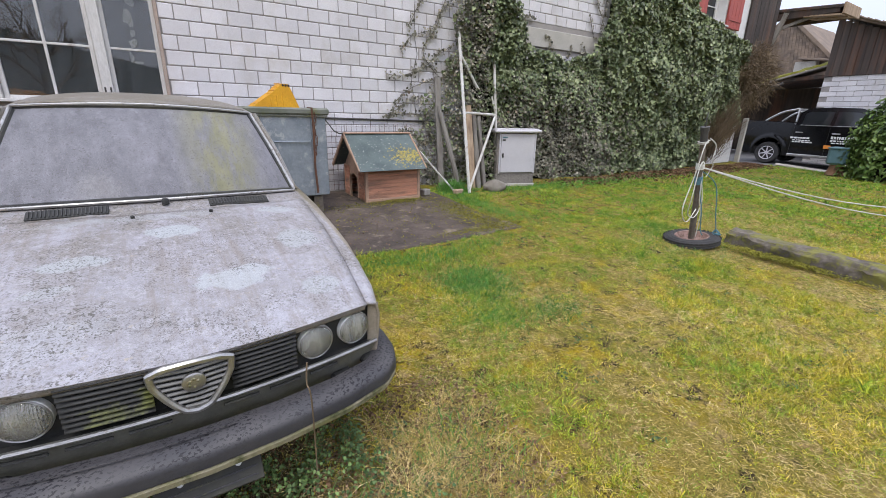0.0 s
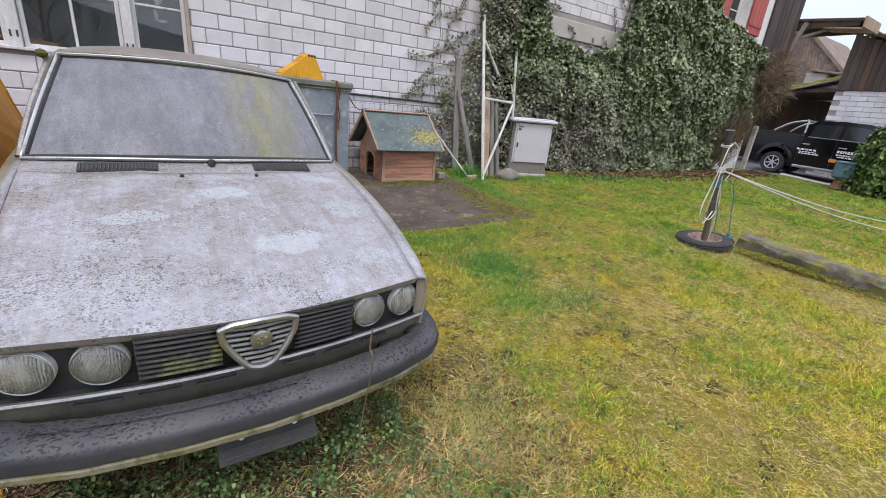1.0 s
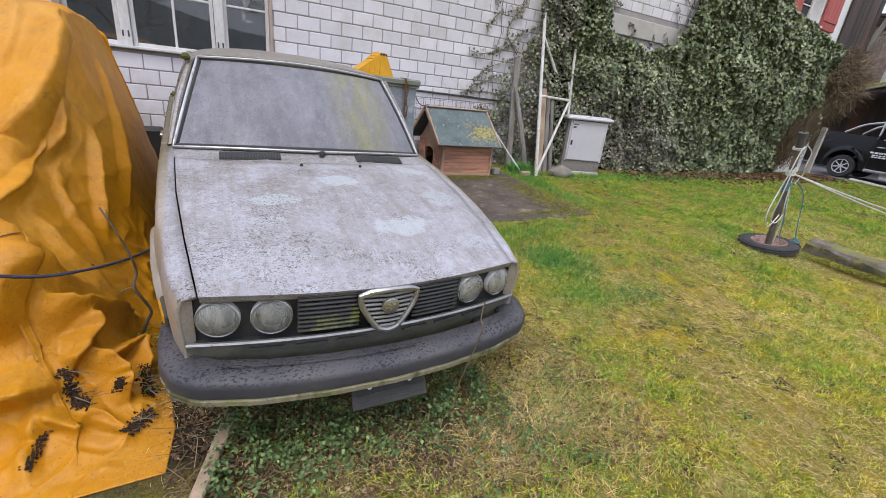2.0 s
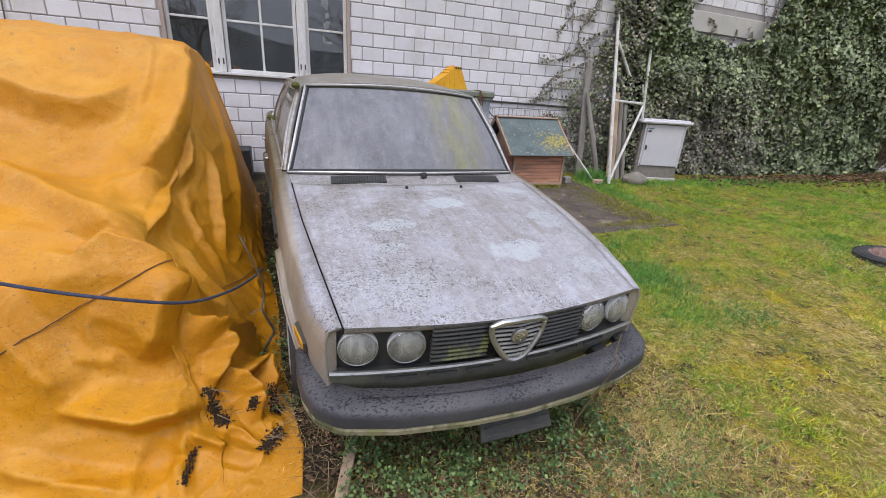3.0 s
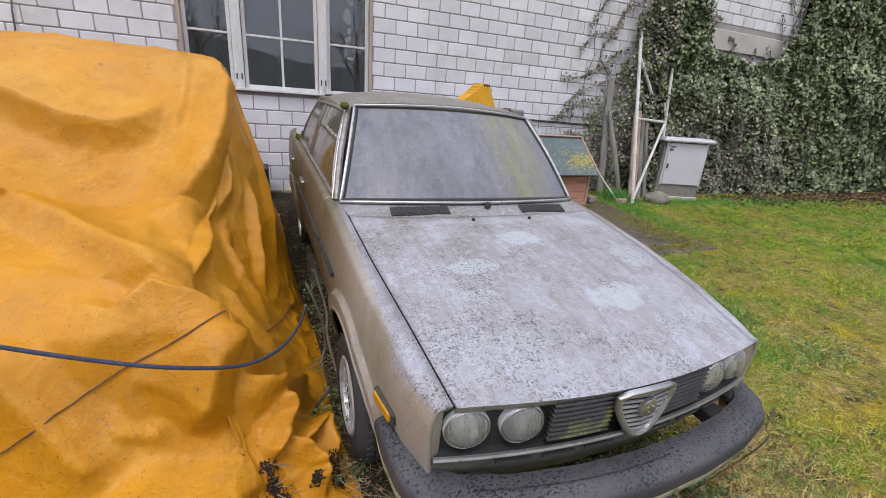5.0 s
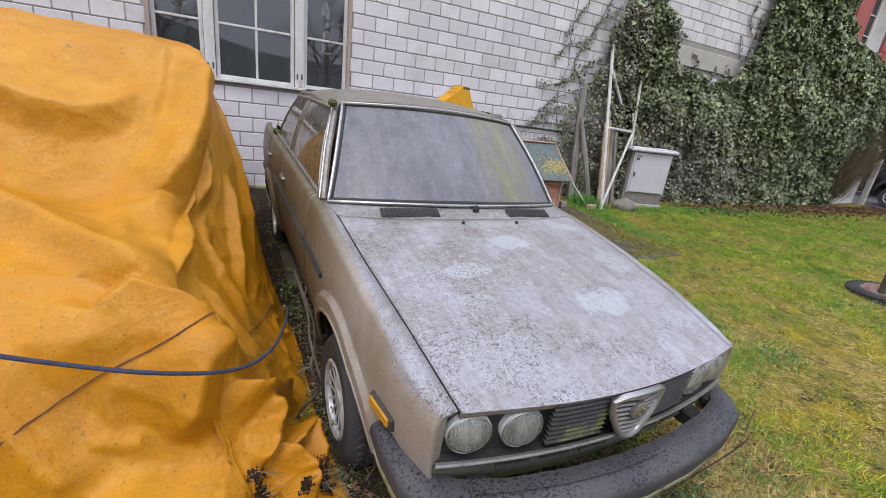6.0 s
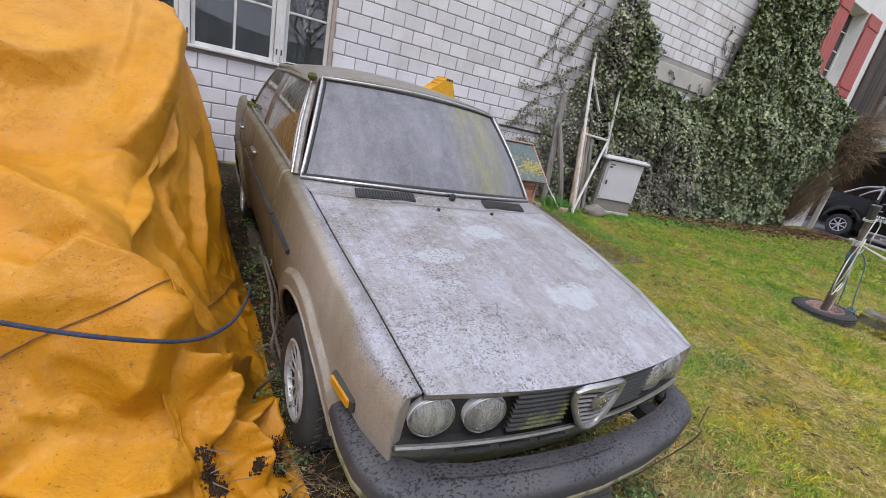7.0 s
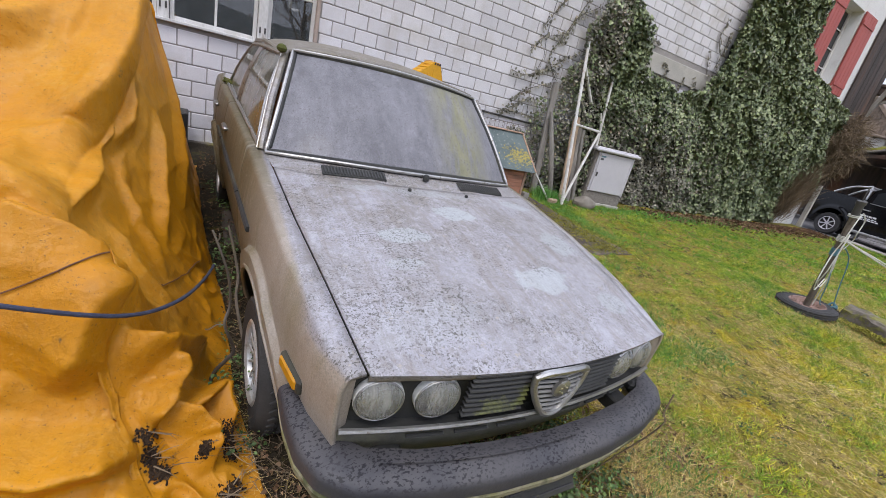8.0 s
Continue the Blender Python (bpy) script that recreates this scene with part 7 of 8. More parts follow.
    for k in range(3):
        part("sticker", MB().box((-0.066, -2.00 - 0.2 * k, 0.68), (0.006, 0.09, 0.05), 0.001), M_WHITEBAR, t)
    for s in (0, 1):
        for y in (0.0, -3.12):
            wheel("wheel", pose((0.06 if s == 0 else W - 0.06), y, 0.385, 0, -90 if s == 0 else 90, 0), t, 0.385, 0.25, 0.245, 7, M_CABGREY, spoke_w=0.04, label="black all-terrain tyre on a spoked alloy rim")

    for o in [c for c in t.children_recursive if c.type == "MESH" and not c.name.startswith(("wheel", "tread", "rim", "spoke", "hub"))]:
        for v in o.data.vertices:
            v.co.z = 0.36 + (v.co.z - 0.36) * 1.15


pickup()


def barn():
    b = thing("barn", pose(21.0, -0.22, 0), "barn with white brick base and dark board upper wall", "barn")
    part("wall", MB().box((4, -5, 1.25), (8, 10, 3.5), 0.01), M_MORTAR, b)
    br = MB()
    for r in range(18):
        z = -0.25 + r * 0.182
        y = -0.005 - (0.25 if r % 2 else 0.0)
        while y > -9.8:
            br.box((-0.005, y - 0.245, z + 0.085), (0.03, 0.488, 0.166), 0.004)
            y -= 0.5
    ob = part("brickwork", br, M_BRICKS, b)
    ob["kind"] = "stuff"
    for i in range(50):
        y = -0.10 - i * 0.20
        zt = 5.02 + 0.41 * y if y > -4.6 else 3.13 - 0.0 * y
        part("board", MB().box((-0.03 - 0.012 * (i % 2), y, (3.02 + zt) / 2), (0.05, 0.192, zt - 3.02), 0.006), M_DARKWOOD, b)
    gable = [(-0.02, 3.0), (-0.02, 4.98), (-4.6, 3.1), (-4.6, 3.0)]
    part("upper_wall", MB().prism(gable, 7.9, Matrix(((0, 0, 1, 0), (1, 0, 0, 0), (0, 1, 0, 0), (0, 0, 0, 1)))), M_DARKWOOD, b)
    ang = math.degrees(math.atan(0.41))
    part("roof", MB().box((0, 0, 0), (8.6, 5.4, 0.10), 0.02, pose(3.9, -2.35, 4.19, ang)), M_TILES, b)
    tl = MB()
    for i in range(24):
        y = 0.05 - i * 0.21
        tl.box((0, 0, 0), (0.22, 0.24, 0.05), 0.012, pose(-0.40, y, 5.20 + 0.41 * y, ang + 7))
    ob = part("tile_edge", tl, M_TILES, b)
    ob["kind"] = "stuff"


barn()
cp = thing("carport", pose(23.5, 0.8, 0), "dark open shed with a mossy roof edge", "shed")
part("back_wall", MB().box((2.0, 2.0, 1.4), (0.1, 6.6, 3.0), 0.01), M_DARKWOOD, cp)
part("side_wall", MB().box((0.6, 4.8, 1.4), (2.6, 0.1, 3.0), 0.01), M_DARKWOOD, cp)
part("roof", MB().box((0.4, 2.0, 3.05), (4.2, 7.0, 0.16), 0.03, pose(0, 0, 0, -3)), M_DARKWOOD, cp)
mo = MB().grid(lambda u, v: (-1.78 + 1.0 * v * v, lerp(-0.95, 2.2, u), lerp(3.56, 2.72, u) + 0.22 * math.sin(1.6 * v) + 0.07 * noise.noise(Vector((u * 14, v * 3, 0)))), 50, 8)
part("roof_moss", mo, M_MOSS, cp, "thick green moss on the roof edge")
part("roof_verge", MB().box((0, 0, 0), (0.9, 3.4, 0.07), 0.01, pose(-1.4, 0.62, 3.10, -15)), M_GREYWOOD, cp)
part("gutter", MB().tube([(-1.85, 1.6, 2.62), (-1.85, 0.6, 2.85), (-1.85, 0.5, 2.9)], 0.06, 8), M_DARKMETAL, cp)


def far_house():
    h = thing("far_house", pose(34, 6.35, 0.55), "distant house with a steep brown tiled roof", "house")
    part("wall", MB().box((4, 0, 1.3), (8, 6.5, 4.0), 0.02), M_PLASTER, h)
    part("gable", MB().prism([(-4.0, 3.2), (4.0, 3.2), (0, 7.2)], 8, Matrix(((0, 0, 1, 0), (1, 0, 0, 0), (0, 1, 0, 0), (0, 0, 0, 1)))), M_TILES, h)
    ti = MB()
    for r in range(19):
        z = 3.25 + r * 0.2
        w = 4.0 * (1 - (z - 3.2) / 4.0)
        y = -w
        while y < w - 0.1:
            ti.box((-0.03, y + 0.09, z + 0.08), (0.04, 0.17, 0.20), 0.01)
            y += 0.18
    ob = part("shingles", ti, M_TILES, h)
    ob["kind"] = "stuff"
    for s in (-1, 1):
        part("verge", MB().tube([(-0.06, s * 4.05, 3.25), (-0.06, 0, 7.3)], 0.13, 4), M_TILES, h)
    part("dormer", MB().box((-0.2, -1.6, 4.1), (0.6, 1.1, 0.7), 0.03), M_CONCRETE, h)
    part("dormer_roof", MB().box((-0.3, -1.6, 4.75), (0.9, 2.0, 0.12), 0.03, pose(0, 0, 0, 8)), M_TILES, h)


far_house()


def bare_tree(name, m, height, seed, label):
    t = thing(name, m, label, "tree")
    r = random.Random(seed)
    tr, br = MB(), MB()
    tr.tube([(0, 0, -0.2), (0.05, 0, height * 0.25), (0.1, 0.05, height * 0.5)], [height * 0.028, height * 0.022, height * 0.014], 8)

    def grow(p, d, ln, rad, depth):
        q = p + d * ln
        mid = p.lerp(q, 0.5) + Vector((r.gauss(0, 0.05), r.gauss(0, 0.05), r.gauss(0, 0.05))) * ln
        br.tube([p, mid, q], [rad, rad * 0.8, rad * 0.55], 4)
        if depth:
            for _ in range(3 if depth > 1 else 4):
                n = (d + Vector((r.gauss(0, 0.55), r.gauss(0, 0.55), r.gauss(0.1, 0.4)))).normalized()
                grow(p.lerp(q, r.uniform(0.5, 1)), n, ln * r.uniform(0.55, 0.8), rad * 0.55, depth - 1)

    for k in range(7):
        a = k * 2.4
        grow(Vector((0.07, 0.03, height * (0.25 + 0.035 * k))), Vector((math.cos(a) * 0.8, math.sin(a) * 0.8, 0.8)).normalized(), height * 0.22, height * 0.009, 3)
    part("trunk", tr, M_BARK, t)
    part("crown", br, M_TWIG, t)


bare_tree("bare_tree", pose(46, 6.5, 0), 10.5, 3, "leafless tree behind the far house")
bare_tree("bare_tree", pose(-7, -34, -0.8), 12, 7, "leafless tree across the garden")
bare_tree("bare_tree", pose(6, -38, -0.8), 13, 9, "leafless tree across the garden")


def hill_fn(u, v):
    a = lerp(math.radians(200), math.radians(345), u)
    r = lerp(120, 320, v)
    h = v * (34 + 14 * math.sin(u * 7) + 10 * noise.noise(Vector((u * 9, 0, 0)))) - 1
    return (r * math.cos(a), r * math.sin(a), h)


tagged(part("backdrop", MB().grid(hill_fn, 60, 6), M_HAZE), "dark wooded hill across the valley", "hill", kind="structure")

pl_ = thing("planter", pose(14.7, -2.95, gz(14.7, -2.95)), "teal glazed planter on a terracotta foot", "planter")
part("foot", MB().lathe([(0.20, 0), (0.22, 0.02), (0.17, 0.16), (0.15, 0.30)], 16), M_TERRA, pl_, "terracotta foot")
part("pot", MB().box((0, 0, 0.52), (0.50, 0.42, 0.44), 0.05), M_TEAL, pl_)
part("rim", MB().box((0, 0, 0.735), (0.54, 0.46, 0.05), 0.015), M_TEAL, pl_)
fp = thing("fence_post", pose(15.45, -0.16, gz(15.4, -0.16)), "pale concrete fence post with a slab panel", "fence post")
part("post", MB().box((0, 0, 0.70), (0.12, 0.13, 1.42), 0.012, pose(0, 0, 0, 0, 2)), M_CONCRETE, fp)
part("panel", MB().box((-0.9, 0.25, 0.22), (1.7, 0.05, 0.46), 0.01, pose(0, 0, 0, 0, 0, -12)), M_CONCRETE, fp, "low concrete slab panel")


# ---- plants ----
def rnd_dirs(n, g):
    v = g.normal(size=(n, 3))
    return v / np.linalg.norm(v, axis=1, keepdims=True)


def leaf_mesh(name, pos, nrm, size, mat, g, droop=0.5, aspect=0.95, fold=0.25):
    """Leaves of two folded halves each, facing nrm, tips hanging by droop."""
    n = len(pos)
    nrm = nrm / np.linalg.norm(nrm, axis=1, keepdims=True)
    tip = rnd_dirs(n, g) * (1 - droop) + np.array([0, 0, -1.0]) * droop
    tip -= nrm * np.sum(tip * nrm, 1, keepdims=True)
    tip /= np.linalg.norm(tip, axis=1, keepdims=True) + 1e-9
    sd = np.cross(nrm, tip)
    s = size[:, None]
    base = pos - tip * s * 0.45
    up = nrm * s * fold
    l1, r1 = base + tip * s * 0.28 - sd * s * 0.5 * aspect + up, base + tip * s * 0.28 + sd * s * 0.5 * aspect + up
    l2, r2 = base + tip * s * 0.66 - sd * s * 0.36 * aspect + up * 0.6, base + tip * s * 0.66 + sd * s * 0.36 * aspect + up * 0.6
    tp = base + tip * s
    verts = np.stack([base, l1, l2, tp, r2, r1], 1).reshape(-1, 3)
    i = np.arange(n)[:, None] * 6
    return raw_mesh(name, verts, [np.concatenate([i + np.array([[0, 3, 2, 1]]), i + np.array([[0, 5, 4, 3]])], 0)], mat)


IVY = [(3.05, 0.0), (3.1, 0.9), (3.3, 1.55), (3.7, 2.05), (3.95, 2.85), (4.1, 3.6), (4.5, 4.1), (4.95, 3.45), (5.3, 3.08), (5.75, 2.62), (6.6, 2.46), (7.45, 2.6), (7.7, 3.0), (8.0, 3.8), (8.1, 4.6), (8.2, 6.1),
       (10.3, 6.1), (10.9, 4.3), (11.4, 3.78), (12.6, 3.70), (13.5, 3.45), (14.5, 2.85), (14.9, 2.1), (14.3, 1.3), (13.3, 0.7), (12.7, 0.0)]


def inside(poly, x, z):
    c = np.zeros(len(x), bool)
    k = len(poly)
    for i in range(k):
        x0, z0 = poly[i]
        x1, z1 = poly[(i + 1) % k]
        cond = ((z0 > z) != (z1 > z)) & (x < (x1 - x0) * (z - z0) / (z1 - z0 + 1e-12) + x0)
        c ^= cond
    return c


def wavy(x, z, k, ph):
    return np.sin(x * k + ph) * np.cos(z * k * 1.3 - ph) * 0.5 + np.sin(x * k * 2.3 + z * k * 1.7 + ph * 2) * 0.3 + np.sin(x * k * 0.6 - z * k * 0.9 + ph * 3) * 0.4


def lumps(x, z, k, ph):
    f = np.array([noise.noise(Vector((a * k + ph, b * k, ph * 1.7))) for a, b in zip(np.ravel(x), np.ravel(z))])
    return f.reshape(np.shape(x))


def ivy_depth(x, z):
    d = 0.32 + 0.20 * lumps(x, z, 1.1, 0.4) + 0.13 * lumps(x, z, 2.9, 4.7) + 0.05 * lumps(x, z, 6.5, 8.1)
    d = d + 0.35 * np.exp(-((x - 11.5) / 2.6) ** 2 - ((z - 2.6) / 1.5) ** 2)
    d = d * np.clip((x - 2.9) / 1.6, 0.35, 1)
    return np.clip(d, 0.06, 1.2)


def ivy():
    g = np.random.default_rng(11)
    root = thing("ivy", pose(8.5, -0.2, 0), "dense dark green ivy covering the house wall", "ivy", kind="stuff")
    x, z = g.uniform(3, 15, 185000), g.uniform(0, 6.1, 185000)
    zz, xx = z + 0.10 * wavy(x, z, 4, 3), x + 0.12 * wavy(x, z, 5, 1)
    k = inside(IVY, xx, zz)
    # thinner behind the rack
    k &= (g.random(len(x)) < np.where((x < 4.7) & (z < 1.9), np.clip(0.16 + 0.4 * (x - 3) / 1.7, 0, 1), 1.0))
    x, z = x[k], z[k]
    n = len(x)
    d = ivy_depth(x, z)
    y = -d * (1 - 0.42 * g.random(n) ** 1.3) - 0.03 * g.random(n)
    nrm = np.stack([g.normal(-0.25, 0.55, n), g.normal(-0.9, 0.3, n), g.normal(0.75, 0.5, n)], 1)
    size = g.uniform(0.035, 0.088, n) * np.where(x > 8, 1.35, 1.0)
    # older, smaller leaves in the middle of the wall and by the rack
    pold = np.clip(1.15 - np.hypot((x - 6.2) / 3.4, (z - 0.6) / 1.5), 0, 0.85) + 0.10
    old = g.random(n) < np.where(x < 4.6, 0.75, pold)
    size = np.where(old, size * 0.72, size)
    pos = np.stack([x, y, z], 1)
    ob = new("old_leaves", leaf_mesh("old_leaves", pos[old], nrm[old], size[old], M_IVYOLD, g, 0.5))
    ob.parent, ob.matrix_parent_inverse = root, root.matrix_basis.inverted()
    ob["kind"] = "stuff"
    ob = new("leaves", leaf_mesh("leaves", pos[~old], nrm[~old], size[~old], M_IVY, g, 0.55))
    ob.parent, ob.matrix_parent_inverse = root, root.matrix_basis.inverted()
    ob["kind"] = "stuff"
    # sheet for the stem mass, near black so leaf gaps look shaded
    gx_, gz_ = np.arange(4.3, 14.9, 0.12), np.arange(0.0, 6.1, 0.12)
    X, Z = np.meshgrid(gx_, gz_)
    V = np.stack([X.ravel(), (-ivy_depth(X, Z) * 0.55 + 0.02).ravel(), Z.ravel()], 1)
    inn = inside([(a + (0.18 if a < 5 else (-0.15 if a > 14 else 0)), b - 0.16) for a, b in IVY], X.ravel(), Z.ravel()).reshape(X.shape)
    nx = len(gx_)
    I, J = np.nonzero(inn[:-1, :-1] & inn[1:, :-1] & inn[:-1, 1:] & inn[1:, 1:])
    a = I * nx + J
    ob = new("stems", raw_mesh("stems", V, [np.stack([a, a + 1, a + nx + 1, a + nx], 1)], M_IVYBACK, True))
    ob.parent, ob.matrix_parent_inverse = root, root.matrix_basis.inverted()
    # runners creeping over the bricks
    r = random.Random(3)
    st, lp = MB(), []
    runs = [[(3.6, 2.0), (3.3, 2.35), (3.6, 2.75), (3.75, 3.2), (3.95, 3.5)], [(3.3, 1.6), (3.05, 1.55), (2.8, 1.4), (2.65, 1.32)], [(3.5, 1.9), (3.1, 1.75), (2.75, 1.5)], [(3.4, 1.3), (3.0, 1.33), (2.6, 1.28)],
            [(3.9, 2.5), (3.4, 2.2), (3.0, 1.95), (2.62, 1.95)], [(3.7, 2.4), (3.35, 2.1), (3.1, 2.05)], [(7.9, 3.2), (8.0, 3.6), (7.95, 3.9)], [(7.7, 3.0), (7.55, 3.4)], [(4.1, 3.3), (3.7, 3.0), (3.5, 2.6)], [(6.3, 2.5), (6.4, 2.75), (6.2, 2.9)], [(7.4, 2.6), (7.3, 2.85)]]
    more_runs = [[(3.6, 1.0), (3.2, 0.75), (3.0, 0.4)], [(3.9, 3.6), (3.55, 3.45), (3.2, 3.0), (3.05, 2.7)], [(3.5, 2.7), (3.1, 2.55), (2.9, 2.3)], [(3.3, 0.9), (2.95, 1.05), (2.75, 0.95)], [(5.4, 3.0), (5.6, 3.2), (5.85, 3.15)], [(6.9, 2.5), (7.0, 2.75)], [(7.85, 3.5), (7.7, 3.75), (7.75, 4.1)]]
    for run in runs + more_runs:
        pts = catmull([(a + r.gauss(0, 0.02), -0.025, b) for a, b in run], 8)
        st.tube(pts, 0.006, 4)
        for p in pts:
            for _ in range(3):
                if r.random() < 0.75:
                    lp.append((p.x + r.gauss(0, 0.035), -0.035 - 0.03 * r.random(), p.z + r.gauss(0, 0.03)))
    so = part("runners", st, M_BARK, None)
    so.parent, so.matrix_parent_inverse = root, root.matrix_basis.inverted()
    lp = np.array(lp)
    m = len(lp)
    ob = new("runner_leaves", leaf_mesh("runner_leaves", lp, np.stack([g.normal(0, 0.4, m), -np.ones(m), g.normal(0.3, 0.4, m)], 1), g.uniform(0.03, 0.065, m), M_IVYOLD, g, 0.4))
    ob.parent, ob.matrix_parent_inverse = root, root.matrix_basis.inverted()
    ob["kind"] = "stuff"


ivy()


def strands(name, p0, d, ln, w, mat, g, bend=0.3, flat=False):
    """Thin blades of three triangles from p0 along d."""
    n = len(p0)
    side = np.cross(d, rnd_dirs(n, g))
    side /= np.linalg.norm(side, axis=1, keepdims=True) + 1e-9
    bv = rnd_dirs(n, g)
    bv[:, 2] = -np.abs(bv[:, 2]) * 0.5
    L, Wd = ln[:, None], w[:, None]
    mid = p0 + d * L * 0.55 + bv * L * bend * 0.25
    tip = p0 + d * L + bv * L * bend
    verts = np.stack([p0 - side * Wd, p0 + side * Wd, mid + side * Wd * 0.75, mid - side * Wd * 0.75, tip], 1).reshape(-1, 3)
    i = np.arange(n)[:, None] * 5
    return raw_mesh(name, verts, [i + np.array([[0, 1, 2, 3]]), i + np.array([[3, 2, 4]])], mat)


def car_gap(x, y):
    """True under the car, on the slab, under the tarpaulin."""
    under = (x > -1.5) & (x < 0.05) & (y > -4.95) & (y < -0.5)
    slab = (x > -1.6) & (x < 3.08 + 0.06 * np.sin(y * 9)) & (y > -2.98 + 0.05 * np.sin(x * 8)) & (y < 0)
    cover = (x < -1.75) & (y > -5.0)
    block = (np.abs(x - (4.98 + (y + 4.66) * 0.131)) < 0.17) & (y < -4.66)
    tyre = np.hypot(x - PX, y - PY) < 0.31
    return under | slab | cover | block | tyre


def lawn():
    g = np.random.default_rng(21)
    V = []
    for x0, x1, y0, y1, n, bl, h, w in ((-1.3, 5.0, -7.0, -2.9, 29000, 11, 0.034, 0.0015), (2.6, 8.5, -7.0, -0.5, 17000, 9, 0.038, 0.0027), (7.5, 16.2, -8.5, -0.6, 10000, 8, 0.046, 0.005)):
        cx, cy = g.uniform(x0, x1, n), g.uniform(y0, y1, n)
        patch = 1.3 * lumps(cx, cy, 1.6, 3.3) + 1.0 * lumps(cx, cy, 5.5, 6.1)
        k = (g.random(n) < np.clip(1.0 + 0.8 * patch, 0.5, 1)) & ~((cx < -0.02) & (cy > -5.62) & (g.random(n) < 0.8))
        cx, cy, patch = cx[k], cy[k], patch[k]
        th = h * g.uniform(0.35, 1.6, len(cx)) * np.clip(1 + 0.8 * patch, 0.5, 2.0)
        lean = g.normal(0, 0.35, (len(cx), 2))
        x, y = np.repeat(cx, bl) + g.normal(0, 0.014, len(cx) * bl), np.repeat(cy, bl) + g.normal(0, 0.014, len(cx) * bl)
        th, lean = np.repeat(th, bl), np.repeat(lean, bl, axis=0)
        k = ~car_gap(x, y) & (y < np.where(x > 6.5, -0.95, -0.55) - 0.2 * np.sin(x * 1.3) - 0.15 * np.sin(x * 3.1)) & (x < np.interp(y, [-9, -5, -3, -1.1, 0.2], [15.1, 15.2, 15.7, 16.4, 15.9]))
        x, y, th, lean = x[k], y[k], th[k], lean[k]
        m = len(x)
        d = np.stack([lean[:, 0] + g.normal(0, 0.55, m), lean[:, 1] + g.normal(0, 0.55, m), np.abs(g.normal(0.7, 0.3, m)) + 0.12], 1)
        d /= np.linalg.norm(d, axis=1, keepdims=True)
        V.append((np.stack([x, y, ground_z(x, y) - 0.003], 1), d, th * g.uniform(0.5, 1.2, m), w * g.uniform(0.6, 1.5, m)))
    p, d, hh, w = (np.concatenate(a) for a in zip(*V))
    far = g.random(len(p)) < np.clip((p[:, 1] + 5.3) / 1.6 + (p[:, 0] - 4.5) / 4.0, 0.05, 0.97)
    for sel, mat, lb in ((~far, M_GRASS, "short mossy lawn grass, green and straw yellow"), (far, M_GRASSFAR, "short fresh green lawn grass towards the house")):
        ob = new("lawn_grass", strands("lawn_grass", p[sel], d[sel], hh[sel], w[sel], mat, g))
        tagged(ob, lb, "grass", kind="stuff")
    # lush longer grass by the slab and at edges
    V = []
    for cx, cy, sx, sy, n, h in ((1.55, -4.05, 0.20, 0.20, 4200, 0.065), (1.35, -4.60, 0.16, 0.13, 2200, 0.055), (1.85, -4.75, 0.14, 0.10, 900, 0.05), (1.3, -3.3, 0.6, 0.12, 3500, 0.055), (3.4, -1.6, 0.16, 0.7, 3500, 0.06), (3.55, -0.72, 0.12, 0.10, 1600, 0.22),
                                 (7.0, -0.9, 2.2, 0.18, 7000, 0.06), (0.30, -5.55, 0.20, 0.16, 700, 0.10), (0.1, -5.85, 0.22, 0.12, 500, 0.08), (4.5, -4.4, 0.33, 0.33, 1800, 0.06), (10.5, -2.4, 3.0, 1.0, 6000, 0.05)):
        x, y = g.normal(cx, sx, n), g.normal(cy, sy, n)
        k = ~car_gap(x, y) & (y < -0.45)
        if cx == 4.5:
            k &= np.hypot(x - PX, y - PY) > 0.30
        x, y = x[k], y[k]
        m = len(x)
        dd = np.stack([g.normal(0, 0.35, m), g.normal(0, 0.35, m), np.ones(m)], 1)
        dd /= np.linalg.norm(dd, axis=1, keepdims=True)
        V.append((np.stack([x, y, ground_z(x, y) - 0.004], 1), dd, h * g.uniform(0.5, 1.3, m), g.uniform(0.0015, 0.003, m) * (1.8 if cx > 5 else 1)))
    p, d, hh, w = (np.concatenate(a) for a in zip(*V))
    ob = new("lush_grass", strands("lush_grass", p, d, hh, w, M_LUSH, g, 0.5))
    tagged(ob, "longer lush green grass tufts at the slab edge", "grass", kind="stuff")
    # straw lying flat
    n = 400000
    x, y = g.uniform(-1.6, 7.0, n), g.uniform(-7.0, -3.0, n)
    k = (~car_gap(x, y)) & (g.random(n) < np.clip((0.62 + 0.45 * wavy(x, y, 2.4, 5.0) + 0.3 * wavy(x, y, 7.0, 1.0)) * np.clip((-3.3 - y) / 1.6, 0.08, 1), 0.03, 1))
    k &= ~((x < 0.10) & (y > -5.45) & (g.random(n) < 0.5))
    x, y = x[k], y[k]
    m = len(x)
    a = g.uniform(0, 2 * np.pi, m)
    dd = np.stack([np.cos(a), np.sin(a), g.uniform(-0.05, 0.5, m)], 1)
    ob = new("dry_straw", strands("dry_straw", np.stack([x, y, ground_z(x, y) + g.uniform(0.004, 0.030, m)], 1), dd, g.uniform(0.012, 0.048, m), g.uniform(0.0005, 0.0010, m), M_STRAW, g, 0.55))
    tagged(ob, "dry straw lying in the lawn", "straw", kind="stuff")


lawn()


